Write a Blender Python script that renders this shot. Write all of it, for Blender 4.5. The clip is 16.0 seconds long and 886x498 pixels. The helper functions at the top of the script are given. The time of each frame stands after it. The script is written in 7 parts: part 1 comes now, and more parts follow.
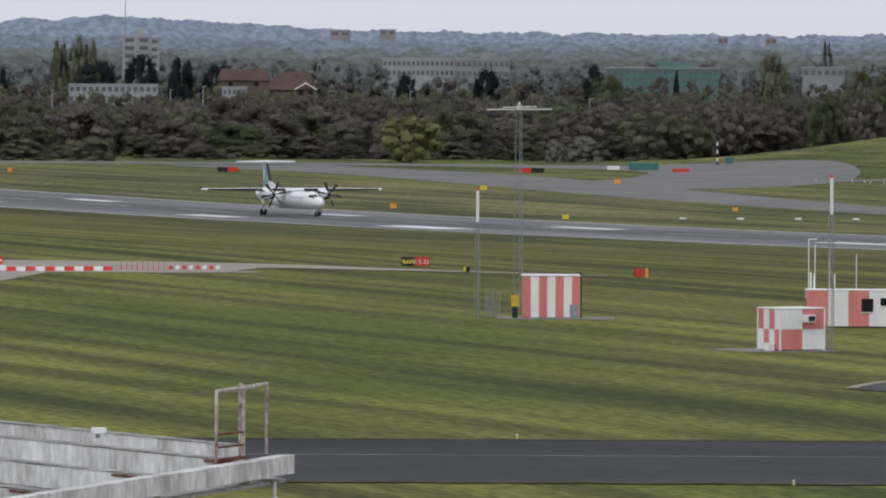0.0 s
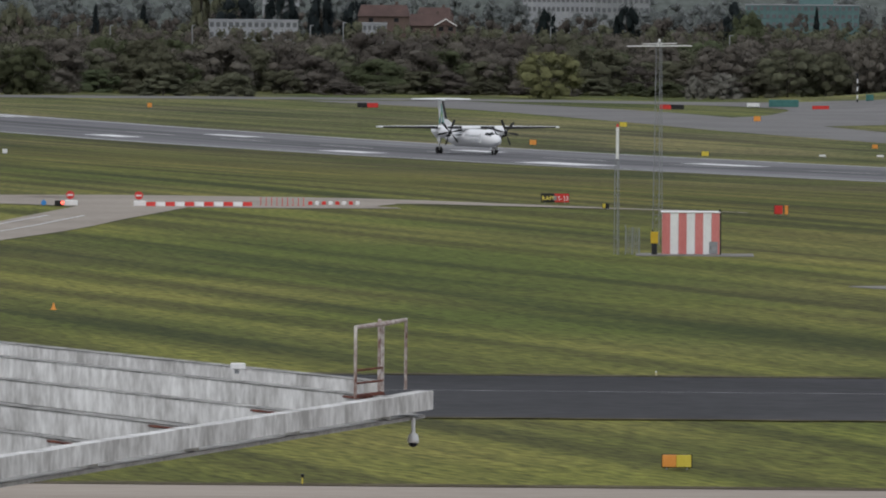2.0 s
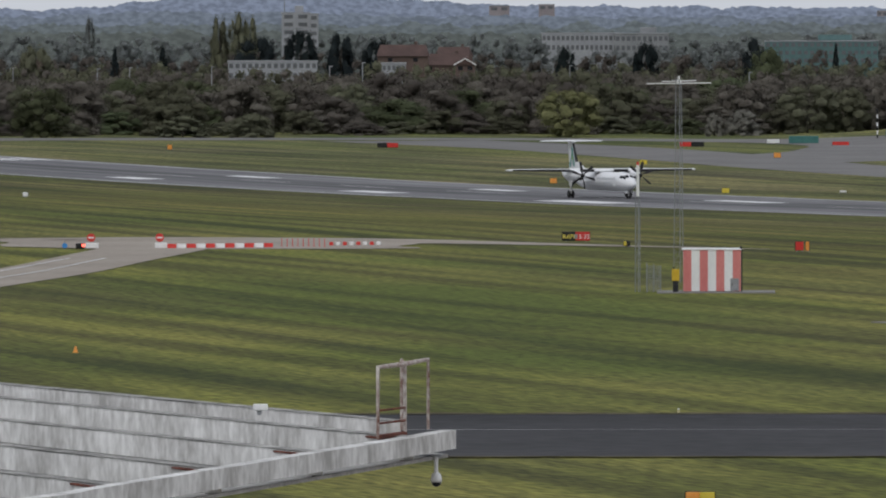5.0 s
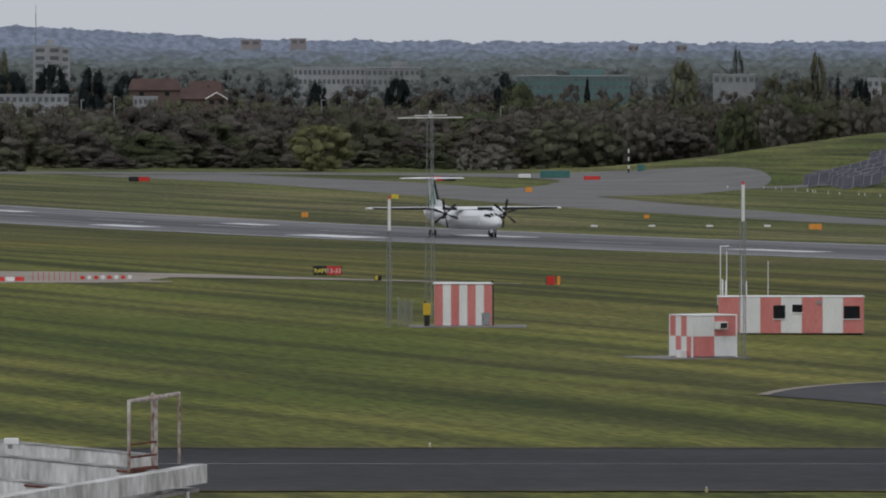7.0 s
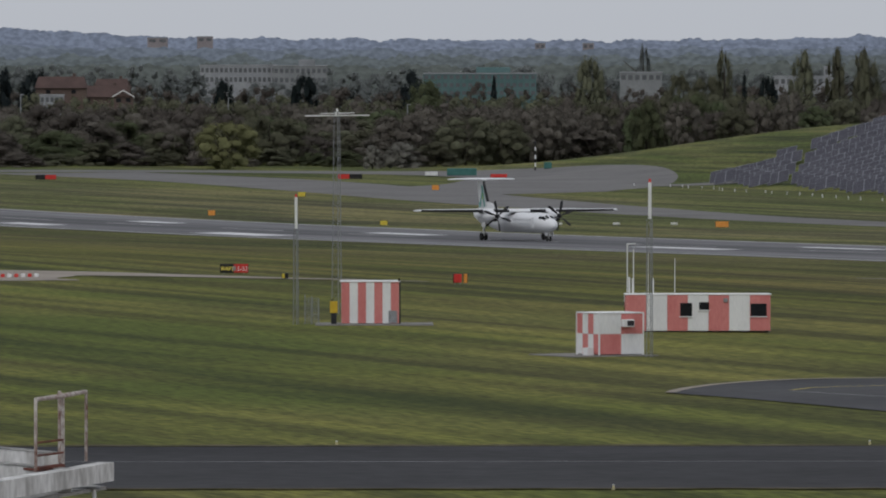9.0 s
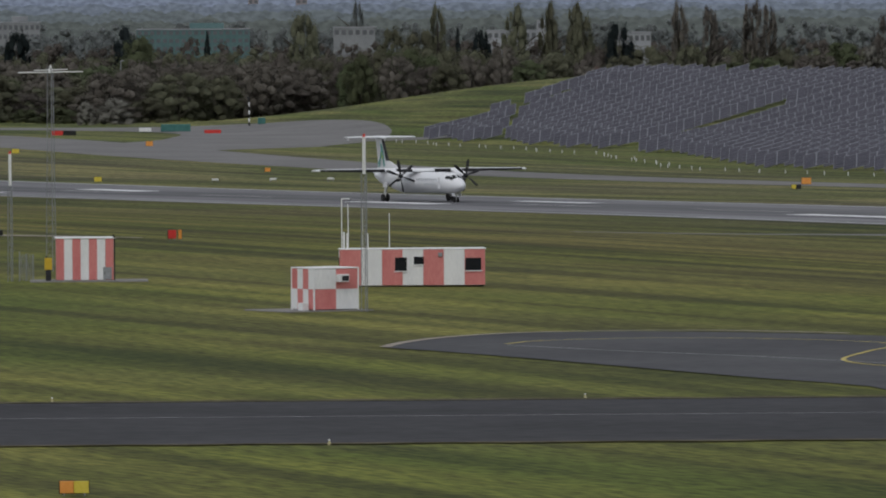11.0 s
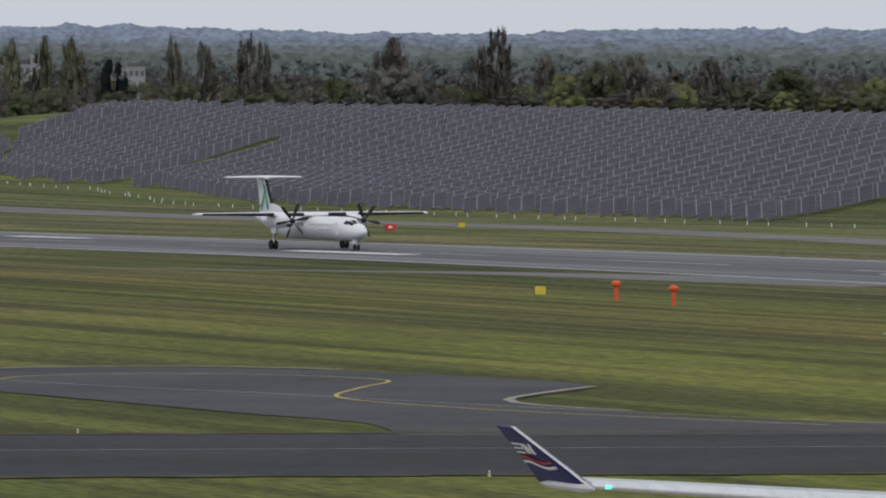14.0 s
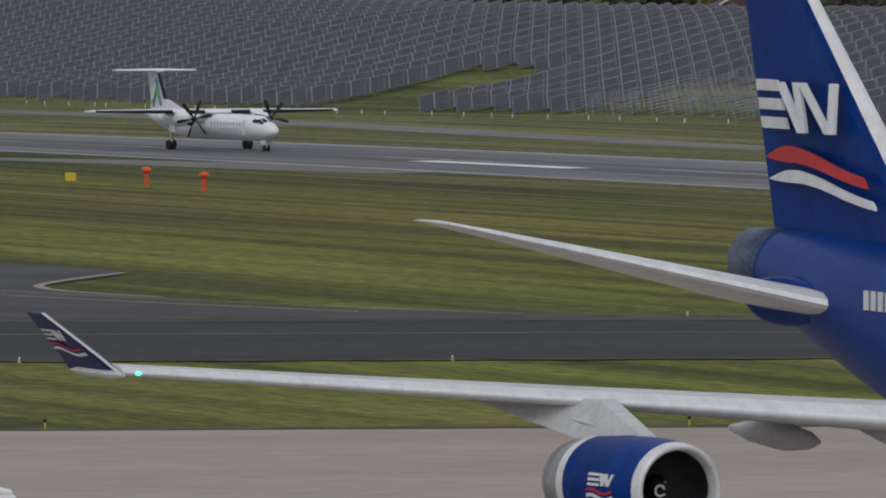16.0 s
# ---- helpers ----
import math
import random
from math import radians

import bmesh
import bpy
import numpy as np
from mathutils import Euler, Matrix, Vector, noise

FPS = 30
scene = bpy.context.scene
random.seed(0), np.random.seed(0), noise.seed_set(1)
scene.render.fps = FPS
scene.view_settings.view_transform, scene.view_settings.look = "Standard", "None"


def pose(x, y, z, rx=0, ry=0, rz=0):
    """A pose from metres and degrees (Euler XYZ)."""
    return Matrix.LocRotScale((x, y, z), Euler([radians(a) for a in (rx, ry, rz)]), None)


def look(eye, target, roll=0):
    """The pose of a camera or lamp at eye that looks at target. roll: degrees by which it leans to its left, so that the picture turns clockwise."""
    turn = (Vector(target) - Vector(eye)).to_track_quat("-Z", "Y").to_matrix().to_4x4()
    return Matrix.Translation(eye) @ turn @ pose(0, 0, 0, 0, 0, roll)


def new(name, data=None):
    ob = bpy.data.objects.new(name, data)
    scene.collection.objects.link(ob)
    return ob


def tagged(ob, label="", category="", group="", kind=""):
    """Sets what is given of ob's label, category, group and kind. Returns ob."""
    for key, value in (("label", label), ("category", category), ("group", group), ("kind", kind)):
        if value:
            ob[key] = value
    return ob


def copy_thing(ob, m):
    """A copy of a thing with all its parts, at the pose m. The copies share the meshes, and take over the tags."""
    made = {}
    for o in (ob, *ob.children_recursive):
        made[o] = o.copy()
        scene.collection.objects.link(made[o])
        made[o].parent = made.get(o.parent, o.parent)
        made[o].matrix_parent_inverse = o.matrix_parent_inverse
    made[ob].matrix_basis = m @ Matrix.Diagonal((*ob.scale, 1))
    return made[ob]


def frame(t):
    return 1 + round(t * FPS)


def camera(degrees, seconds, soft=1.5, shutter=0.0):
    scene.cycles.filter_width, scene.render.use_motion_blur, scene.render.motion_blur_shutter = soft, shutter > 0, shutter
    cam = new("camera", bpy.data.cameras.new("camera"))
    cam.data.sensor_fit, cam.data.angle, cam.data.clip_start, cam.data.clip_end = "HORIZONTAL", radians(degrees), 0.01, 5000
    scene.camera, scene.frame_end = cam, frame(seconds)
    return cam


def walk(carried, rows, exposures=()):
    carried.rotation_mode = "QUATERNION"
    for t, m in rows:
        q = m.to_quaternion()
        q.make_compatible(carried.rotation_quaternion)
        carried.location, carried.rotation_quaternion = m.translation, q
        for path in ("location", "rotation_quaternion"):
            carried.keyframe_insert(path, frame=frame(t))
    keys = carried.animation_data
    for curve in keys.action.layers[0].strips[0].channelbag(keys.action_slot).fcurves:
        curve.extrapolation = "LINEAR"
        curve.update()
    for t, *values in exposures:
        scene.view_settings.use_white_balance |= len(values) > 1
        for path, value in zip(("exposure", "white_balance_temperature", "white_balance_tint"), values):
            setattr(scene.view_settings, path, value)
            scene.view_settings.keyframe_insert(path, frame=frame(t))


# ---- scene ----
FOCAL = 784 / math.tan(radians(5.35 / 2))   # long lens
EYE = (0.0, 0.0, 20.0)


def aim(across, down, roll):
    """Camera pose on the viewing deck: turned to the side and down, both as lengths on the focal plane."""
    yaw, pitch = math.degrees(across / FOCAL), math.degrees(down / FOCAL)
    return pose(*EYE, 90 - pitch, 0, -yaw) @ pose(0, 0, 0, 0, 0, roll)


cam = camera(5.35, 16.0, soft=2.0)
walk(cam, [
    (0.0, aim(-136.3, 363.0, 0.28)),
    (0.5, aim(-167.2, 325.1, 0.55)),
    (1.0, aim(-192.4, 370.0, 0.44)),
    (1.5, aim(-229.7, 408.5, 0.28)),
    (2.0, aim(-382.5, 477.3, 0.43)),
    (2.5, aim(-599.6, 450.7, 0.10)),
    (3.0, aim(-690.8, 450.0, -0.20)),
    (3.5, aim(-780.7, 421.0, -0.52)),
    (4.0, aim(-745.4, 408.4, -0.48)),
    (4.5, aim(-706.5, 412.4, -0.49)),
    (5.0, aim(-420.2, 407.7, -0.10)),
    (5.2, aim(-306.2, 406.2, 0.17)),
    (5.6, aim(-130.0, 395.0, 0.10)),
    (6.2, aim(-15.0, 368.0, 0.00)),
    (6.8, aim(22.0, 350.0, 0.00)),
    (7.3, aim(14.1, 338.8, 0.01)),
    (7.5, aim(3.6, 330.2, -0.03)),
    (8.0, aim(-9.7, 331.3, -0.03)),
    (8.2, aim(32.0, 344.4, 0.06)),
    (8.7, aim(130.0, 352.0, 0.00)),
    (9.2, aim(225.0, 350.0, 0.00)),
    (9.8, aim(338.0, 344.0, 0.00)),
    (10.3, aim(447.8, 344.1, 0.04)),
    (10.5, aim(537.0, 355.1, 0.09)),
    (11.0, aim(689.9, 432.2, -0.33)),
    (11.5, aim(790.4, 460.1, 0.10)),
    (12.0, aim(914.1, 399.6, 0.12)),
    (12.5, aim(1023.2, 366.8, 0.10)),
    (13.0, aim(1135.0, 331.5, 0.05)),
    (13.5, aim(1245.5, 319.7, 0.16)),
    (14.0, aim(1586.7, 371.7, -0.01)),
    (14.5, aim(1709.0, 468.5, 0.05)),
    (15.0, aim(1908.8, 541.3, -0.02)),
    (15.5, aim(2119.8, 575.5, -0.03)),
    (16.0, aim(2418.4, 571.6, 0.14)),
], exposures=((0, 0.22), (2, 0.10), (4, 0.02), (5.2, 0.0), (8, -0.28), (10.5, -0.25), (12.5, 0.08), (15, 0.0), (15.5, 0.0), (16, -0.2)))

# ---- world and light: overcast spring day ----
world = bpy.data.worlds.new("overcast_sky")
scene.world = world
world.use_nodes = True
wn, wl = world.node_tree.nodes, world.node_tree.links
sky = wn.new("ShaderNodeTexSky")
sky.sky_type, sky.sun_disc = "NISHITA", False
sky.sun_elevation, sky.sun_rotation = radians(42), radians(200)
sky.dust_density, sky.air_density, sky.ozone_density = 2.0, 1.0, 2.0
grey = wn.new("ShaderNodeHueSaturation")
grey.inputs["Saturation"].default_value = 0.22
wl.new(sky.outputs["Color"], grey.inputs["Color"])
cloud = wn.new("ShaderNodeMix")            # even cloud cover over most of the clear sky
cloud.data_type = "RGBA"
cloud.inputs["Factor"].default_value = 0.78
cloud.inputs["B"].default_value = (5.55, 5.85, 6.45, 1)
wl.new(grey.outputs["Color"], cloud.inputs["A"])
wl.new(cloud.outputs["Result"], wn["Background"].inputs["Color"])
wn["Background"].inputs["Strength"].default_value = 0.12
sun = new("sun", bpy.data.lights.new("sun", "SUN"))
sun.data.energy, sun.data.angle, sun.data.color = 0.6, radians(14), (1.0, 0.96, 0.9)
sun.matrix_world = look((0, 0, 100), (0 + 30, 100 - 10, 0))
scene.view_settings.exposure = 0.0

# ---- the plan: runway line and lie of the land ----
R0 = Vector((-35.5, 1458.6))                     # a point on the runway's centre line
RD = Vector((0.30964, -0.95085))                 # its direction, towards the deck
RN = Vector((0.95085, 0.30964))                  # square to it, away from the deck
PROFILE = ((-9000, -6.25), (-100, -6.3), (0, -6.42), (100, -6.2), (200, -5.55), (300, -4.8), (400, -4.0),
           (500, -3.4), (620, -3.1), (900, -2.8), (9000, -2.8))


def smooth(a):
    a = min(1.0, max(0.0, a))
    return a * a * (3 - 2 * a)


def ramp(table, k):
    for (a, p), (b, q) in zip(table, table[1:]):
        if k <= b:
            return p + (q - p) * smooth((k - a) / (b - a)) if b - a > 1000 else p + (q - p) * (k - a) / (b - a)
    return table[-1][1]


def along(x, y):
    """Runway coordinates: metres along it towards the deck, and metres aside, positive on the deck's side."""
    v = Vector((x, y)) - R0
    return v.dot(RD), -v.dot(RN)


def at_runway(k, w):
    p = R0 + RD * k - RN * w
    return p.x, p.y


FOOT = ((-9000, -240), (-500, -235), (-340, -218), (-140, -190), (0, -150), (200, -140), (9000, -135))


def runway_height(k):
    return sum(ramp(PROFILE, k + s) for s in (-60, -30, 0, 30, 60)) / 5


DIP = ((-9000, 0), (-430, 0), (-230, 0.40), (-110, 0.42), (10, 0.16), (70, 0), (9000, 0))


def ground_height(x, y):
    k, w = along(x, y)
    z = runway_height(k)
    if abs(w) < 60:                                # the strip lies a little lower towards its far end
        z -= ramp(DIP, k) * (1 - smooth((abs(w) - 26) / 32))
    if w > 0:
        z *= 1 - smooth((w - 35) / 165)
    else:
        z -= 1.0 * smooth((k - 300) / 320) * smooth((-w - 30) / 45)
        if w < -90 and k > -700:
            foot = ramp(FOOT, k)
            wide = 95 + 45 * smooth((k + 250) / 250)
            z += 1.7 * smooth((k + 620) / 150) * (1 - smooth((k + 420) / 100)) * smooth((foot + 14 - w) / 50) * (1 - smooth((foot - 50 - w) / 60))
            z += 10.7 * smooth((foot - w) / wide) * smooth((k + 640) / 160) * (1 - 0.6 * smooth((foot - 200 - w) / 200))
    return z

# ---- materials ----
def nodes_of(name):
    m = bpy.data.materials.new(name)
    m.use_nodes = True
    return m, m.node_tree.nodes, m.node_tree.links


def mottled(name, dark, light, scale=3.0, rough=0.8, metal=0.0, bump=0.1, fine=9.0, stretch=(1, 1, 1), turn=0.0, dist=0.02, world=False, island=0.0, coat=0.0, spec=0.22):
    """A two-scale mottled surface: broad stains and fine grain, with relief from the grain."""
    m, n, l = nodes_of(name)
    b = n["Principled BSDF"]
    if world:
        src = n.new("ShaderNodeNewGeometry").outputs["Position"]
    else:
        src = n.new("ShaderNodeTexCoord").outputs["Object"]
    mp = n.new("ShaderNodeMapping")
    mp.inputs["Rotation"].default_value[2] = turn
    mp.inputs["Scale"].default_value = stretch
    l.new(src, mp.inputs["Vector"])
    big, small = n.new("ShaderNodeTexNoise"), n.new("ShaderNodeTexNoise")
    for t, s in ((big, scale), (small, scale * fine)):
        t.inputs["Scale"].default_value, t.inputs["Detail"].default_value = s, 5
        l.new(mp.outputs["Vector"], t.inputs["Vector"])
    mix = n.new("ShaderNodeMath")
    mix.operation = "MULTIPLY_ADD"
    mix.inputs[1].default_value = 0.45
    l.new(small.outputs["Fac"], mix.inputs[0])
    half = n.new("ShaderNodeMath")
    half.operation = "MULTIPLY"
    half.inputs[1].default_value = 0.55
    l.new(big.outputs["Fac"], half.inputs[0])
    l.new(half.outputs[0], mix.inputs[2])
    cr = n.new("ShaderNodeValToRGB")
    cr.color_ramp.elements[0].position, cr.color_ramp.elements[1].position = 0.36, 0.64
    cr.color_ramp.elements[0].color, cr.color_ramp.elements[1].color = (*dark, 1), (*light, 1)
    l.new(mix.outputs[0], cr.inputs["Fac"])
    out = cr.outputs["Color"]
    if island:
        hs = n.new("ShaderNodeHueSaturation")
        rnd = n.new("ShaderNodeNewGeometry").outputs["Random Per Island"]
        ob = n.new("ShaderNodeObjectInfo").outputs["Random"]
        a, c = n.new("ShaderNodeMapRange"), n.new("ShaderNodeMapRange")
        a.inputs["To Min"].default_value, a.inputs["To Max"].default_value = 1 - island, 1 + island
        c.inputs["To Min"].default_value, c.inputs["To Max"].default_value = 0.485, 0.515
        l.new(rnd, a.inputs["Value"]), l.new(ob, c.inputs["Value"])
        each, both = n.new("ShaderNodeMapRange"), n.new("ShaderNodeMath")
        each.inputs["To Min"].default_value, each.inputs["To Max"].default_value = 1 - 1.1 * island, 1 + 1.1 * island
        both.operation = "MULTIPLY"
        l.new(ob, each.inputs["Value"]), l.new(each.outputs[0], both.inputs[0]), l.new(a.outputs[0], both.inputs[1])
        l.new(both.outputs[0], hs.inputs["Value"]), l.new(c.outputs[0], hs.inputs["Hue"])
        l.new(out, hs.inputs["Color"])
        out = hs.outputs["Color"]
    l.new(out, b.inputs["Base Color"])
    b.inputs["Roughness"].default_value, b.inputs["Metallic"].default_value = rough, metal
    b.inputs["Coat Weight"].default_value = coat
    b.inputs["Specular IOR Level"].default_value = spec
    if bump:
        bp = n.new("ShaderNodeBump")
        bp.inputs["Strength"].default_value, bp.inputs["Distance"].default_value = bump, dist
        l.new(small.outputs["Fac"], bp.inputs["Height"])
        l.new(bp.outputs["Normal"], b.inputs["Normal"])
    return m


def glow(name, colour, strength):
    m, n, l = nodes_of(name)
    n["Principled BSDF"].inputs["Base Color"].default_value = (*colour, 1)
    n["Principled BSDF"].inputs["Emission Color"].default_value = (*colour, 1)
    n["Principled BSDF"].inputs["Emission Strength"].default_value = strength
    return m


# ---- building tools ----
def part(name, bm, material, parent=None, label="", smooth_faces=False):
    me = bpy.data.meshes.new(name)
    bmesh.ops.recalc_face_normals(bm, faces=bm.faces)
    bm.to_mesh(me)
    bm.free()
    me.materials.append(material)
    if smooth_faces:
        for p in me.polygons:
            p.use_smooth = True
    ob = new(name, me)
    ob.parent = parent
    if label:
        tagged(ob, label)
    return ob


def thing(name, label, category, m=None, group="", kind=""):
    ob = new(name)
    ob.empty_display_size = 0.3
    if m is not None:
        ob.matrix_basis = m
    return tagged(ob, label, category, group, kind)


def box(bm, x, y, z, sx, sy, sz, bevel=0.0, m=None):
    """A box centred on x, y, standing on z."""
    made = bmesh.ops.create_cube(bm, size=1)["verts"]
    for v in made:
        v.co = Vector((x + v.co.x * sx, y + v.co.y * sy, z + (v.co.z + 0.5) * sz))
        if m is not None:
            v.co = m @ v.co
    if bevel:
        edges = list({e for v in made for e in v.link_edges})
        bmesh.ops.bevel(bm, geom=edges, offset=bevel, segments=1, affect="EDGES", profile=0.7)
    return bm


def rod(bm, p, q, r, r2=None, n=6, caps=True):
    """A round bar from p to q."""
    p, q = Vector(p), Vector(q)
    r2 = r if r2 is None else r2
    axis = (q - p).normalized()
    a = axis.orthogonal().normalized()
    b = axis.cross(a)
    rings = []
    for c, rr in ((p, r), (q, r2)):
        rings.append([bm.verts.new(c + (a * math.cos(t) + b * math.sin(t)) * rr) for t in (2 * math.pi * i / n for i in range(n))])
    for i in range(n):
        bm.faces.new((rings[0][i], rings[0][(i + 1) % n], rings[1][(i + 1) % n], rings[1][i]))
    if caps:
        bm.faces.new(rings[0][::-1]), bm.faces.new(rings[1])
    return bm


def loft(bm, rings, caps=True, closed=True):
    """Skin over rings of points, all of one length."""
    vs = [[bm.verts.new(Vector(p)) for p in ring] for ring in rings]
    n = len(vs[0])
    for a, b in zip(vs, vs[1:]):
        for i in range(n if closed else n - 1):
            j = (i + 1) % n
            bm.faces.new((a[i], a[j], b[j], b[i]))
    if caps and closed:
        bm.faces.new(vs[0][::-1]), bm.faces.new(vs[-1])
    return bm


def oval(x, y, z, ry, rz, n=20, drop=0.0):
    """A ring across the x axis."""
    return [(x, y + ry * math.cos(t), z + rz * math.sin(t) - drop * (math.sin(t) < 0) * rz * abs(math.sin(t))) for t in (2 * math.pi * i / n for i in range(n))]


FOIL = ((0, 0), (0.02, 0.35), (0.1, 0.75), (0.3, 1.0), (0.6, 0.75), (1, 0.06), (1, -0.06), (0.6, -0.35), (0.3, -0.5), (0.1, -0.45), (0.02, -0.25))


def foil(x, y, z, chord, thick, up=(0, 0, 1)):
    """A wing section: nose at x, chord running aft (towards -x), thickness along up."""
    return [(x - c * chord + up[0] * h * thick, y + up[1] * h * thick, z + up[2] * h * thick) for c, h in FOIL]


def slab(bm, points, z0, z1):
    """A prism over a plan outline."""
    low = [bm.verts.new((x, y, z0)) for x, y in points]
    top = [bm.verts.new((x, y, z1)) for x, y in points]
    bm.faces.new(low[::-1]), bm.faces.new(top)
    for i in range(len(points)):
        j = (i + 1) % len(points)
        bm.faces.new((low[i], low[j], top[j], top[i]))
    return bm

# ---- ground ----
TURN = -math.atan2(RD.y, RD.x)


def grass_material():
    m, n, l = nodes_of("mown_grass")
    b = n["Principled BSDF"]
    pos = n.new("ShaderNodeNewGeometry").outputs["Position"]

    def noise_at(sx, sy, scale, detail=4):
        mp = n.new("ShaderNodeMapping")
        mp.vector_type = "POINT"
        rot = n.new("ShaderNodeVectorRotate")
        rot.rotation_type = "Z_AXIS"
        rot.inputs["Angle"].default_value = TURN
        l.new(pos, rot.inputs["Vector"])
        mp.inputs["Scale"].default_value = (sx, sy, 1)
        l.new(rot.outputs["Vector"], mp.inputs["Vector"])
        t = n.new("ShaderNodeTexNoise")
        t.inputs["Scale"].default_value, t.inputs["Detail"].default_value = scale, detail
        l.new(mp.outputs["Vector"], t.inputs["Vector"])
        return t.outputs["Fac"], mp.outputs["Vector"]

    def ramp_of(fac, p0, c0, p1, c1):
        r = n.new("ShaderNodeValToRGB")
        r.color_ramp.elements[0].position, r.color_ramp.elements[1].position = p0, p1
        r.color_ramp.elements[0].color, r.color_ramp.elements[1].color = (*c0, 1), (*c1, 1)
        l.new(fac, r.inputs["Fac"])
        return r.outputs["Color"]

    def mixed(kind, fac, a, c):
        x = n.new("ShaderNodeMix")
        x.data_type, x.blend_type = "RGBA", kind
        if isinstance(fac, float):
            x.inputs["Factor"].default_value = fac
        else:
            l.new(fac, x.inputs["Factor"])
        l.new(a, x.inputs["A"]), l.new(c, x.inputs["B"])
        return x.outputs["Result"]

    bands, turned = noise_at(0.007, 0.055, 1.0, 6)    # mowing runs, along the runway
    runs, _ = noise_at(0.007, 0.21, 1.0, 6)          # single mower widths
    patch, _ = noise_at(0.010, 0.03, 1.0, 4)          # thin and lush patches
    fine, _ = noise_at(0.45, 2.2, 1.0, 8)
    colour = ramp_of(bands, 0.40, (0.060, 0.072, 0.022), 0.60, (0.166, 0.160, 0.052))
    dry = ramp_of(patch, 0.42, (0.088, 0.118, 0.030), 0.62, (0.163, 0.154, 0.072))
    colour = mixed("MIX", 0.45, colour, dry)
    colour = mixed("MULTIPLY", 1.0, colour, ramp_of(runs, 0.38, (0.55, 0.56, 0.60), 0.60, (1.26, 1.24, 1.14)))
    sep = n.new("ShaderNodeSeparateXYZ")
    rot2 = n.new("ShaderNodeVectorRotate")
    rot2.rotation_type = "Z_AXIS"
    rot2.inputs["Angle"].default_value = TURN
    l.new(pos, rot2.inputs["Vector"]), l.new(rot2.outputs["Vector"], sep.inputs["Vector"])
    span = n.new("ShaderNodeMapRange")               # worn verges beside the runway, haze tint beyond it
    span.inputs["From Min"].default_value, span.inputs["From Max"].default_value = 200, 600
    l.new(sep.outputs["Y"], span.inputs["Value"])
    verge = n.new("ShaderNodeValToRGB")
    ends = verge.color_ramp.elements
    ends[0].position, ends[0].color, ends[1].position, ends[1].color = 0.05, (1.0, 1.02, 0.76, 1), 1.0, (0.9, 0.95, 0.95, 1)
    # stops at 0.60 and 0.80 put bluish haze into the grass beyond the runway
    for at, tone in ((0.26, (0.94, 0.86, 0.66, 1)), (0.47, (0.78, 0.75, 0.82, 1)), (0.60, (1.06, 1.00, 1.25, 1)), (0.80, (1.0, 0.98, 1.2, 1))):
        ends.new(at).color = tone
    l.new(span.outputs[0], verge.inputs["Fac"])
    colour = mixed("MULTIPLY", 1.0, colour, verge.outputs["Color"])
    speck = ramp_of(fine, 0.32, (0.34, 0.34, 0.32), 0.68, (1.60, 1.56, 1.42))
    colour = mixed("MULTIPLY", 0.8, colour, speck)
    l.new(colour, b.inputs["Base Color"])
    b.inputs["Roughness"].default_value = 0.95
    b.inputs["Specular IOR Level"].default_value = 0.12
    bp = n.new("ShaderNodeBump")
    bp.inputs["Strength"].default_value, bp.inputs["Distance"].default_value = 0.6, 0.15
    l.new(fine, bp.inputs["Height"])
    l.new(bp.outputs["Normal"], b.inputs["Normal"])
    return m


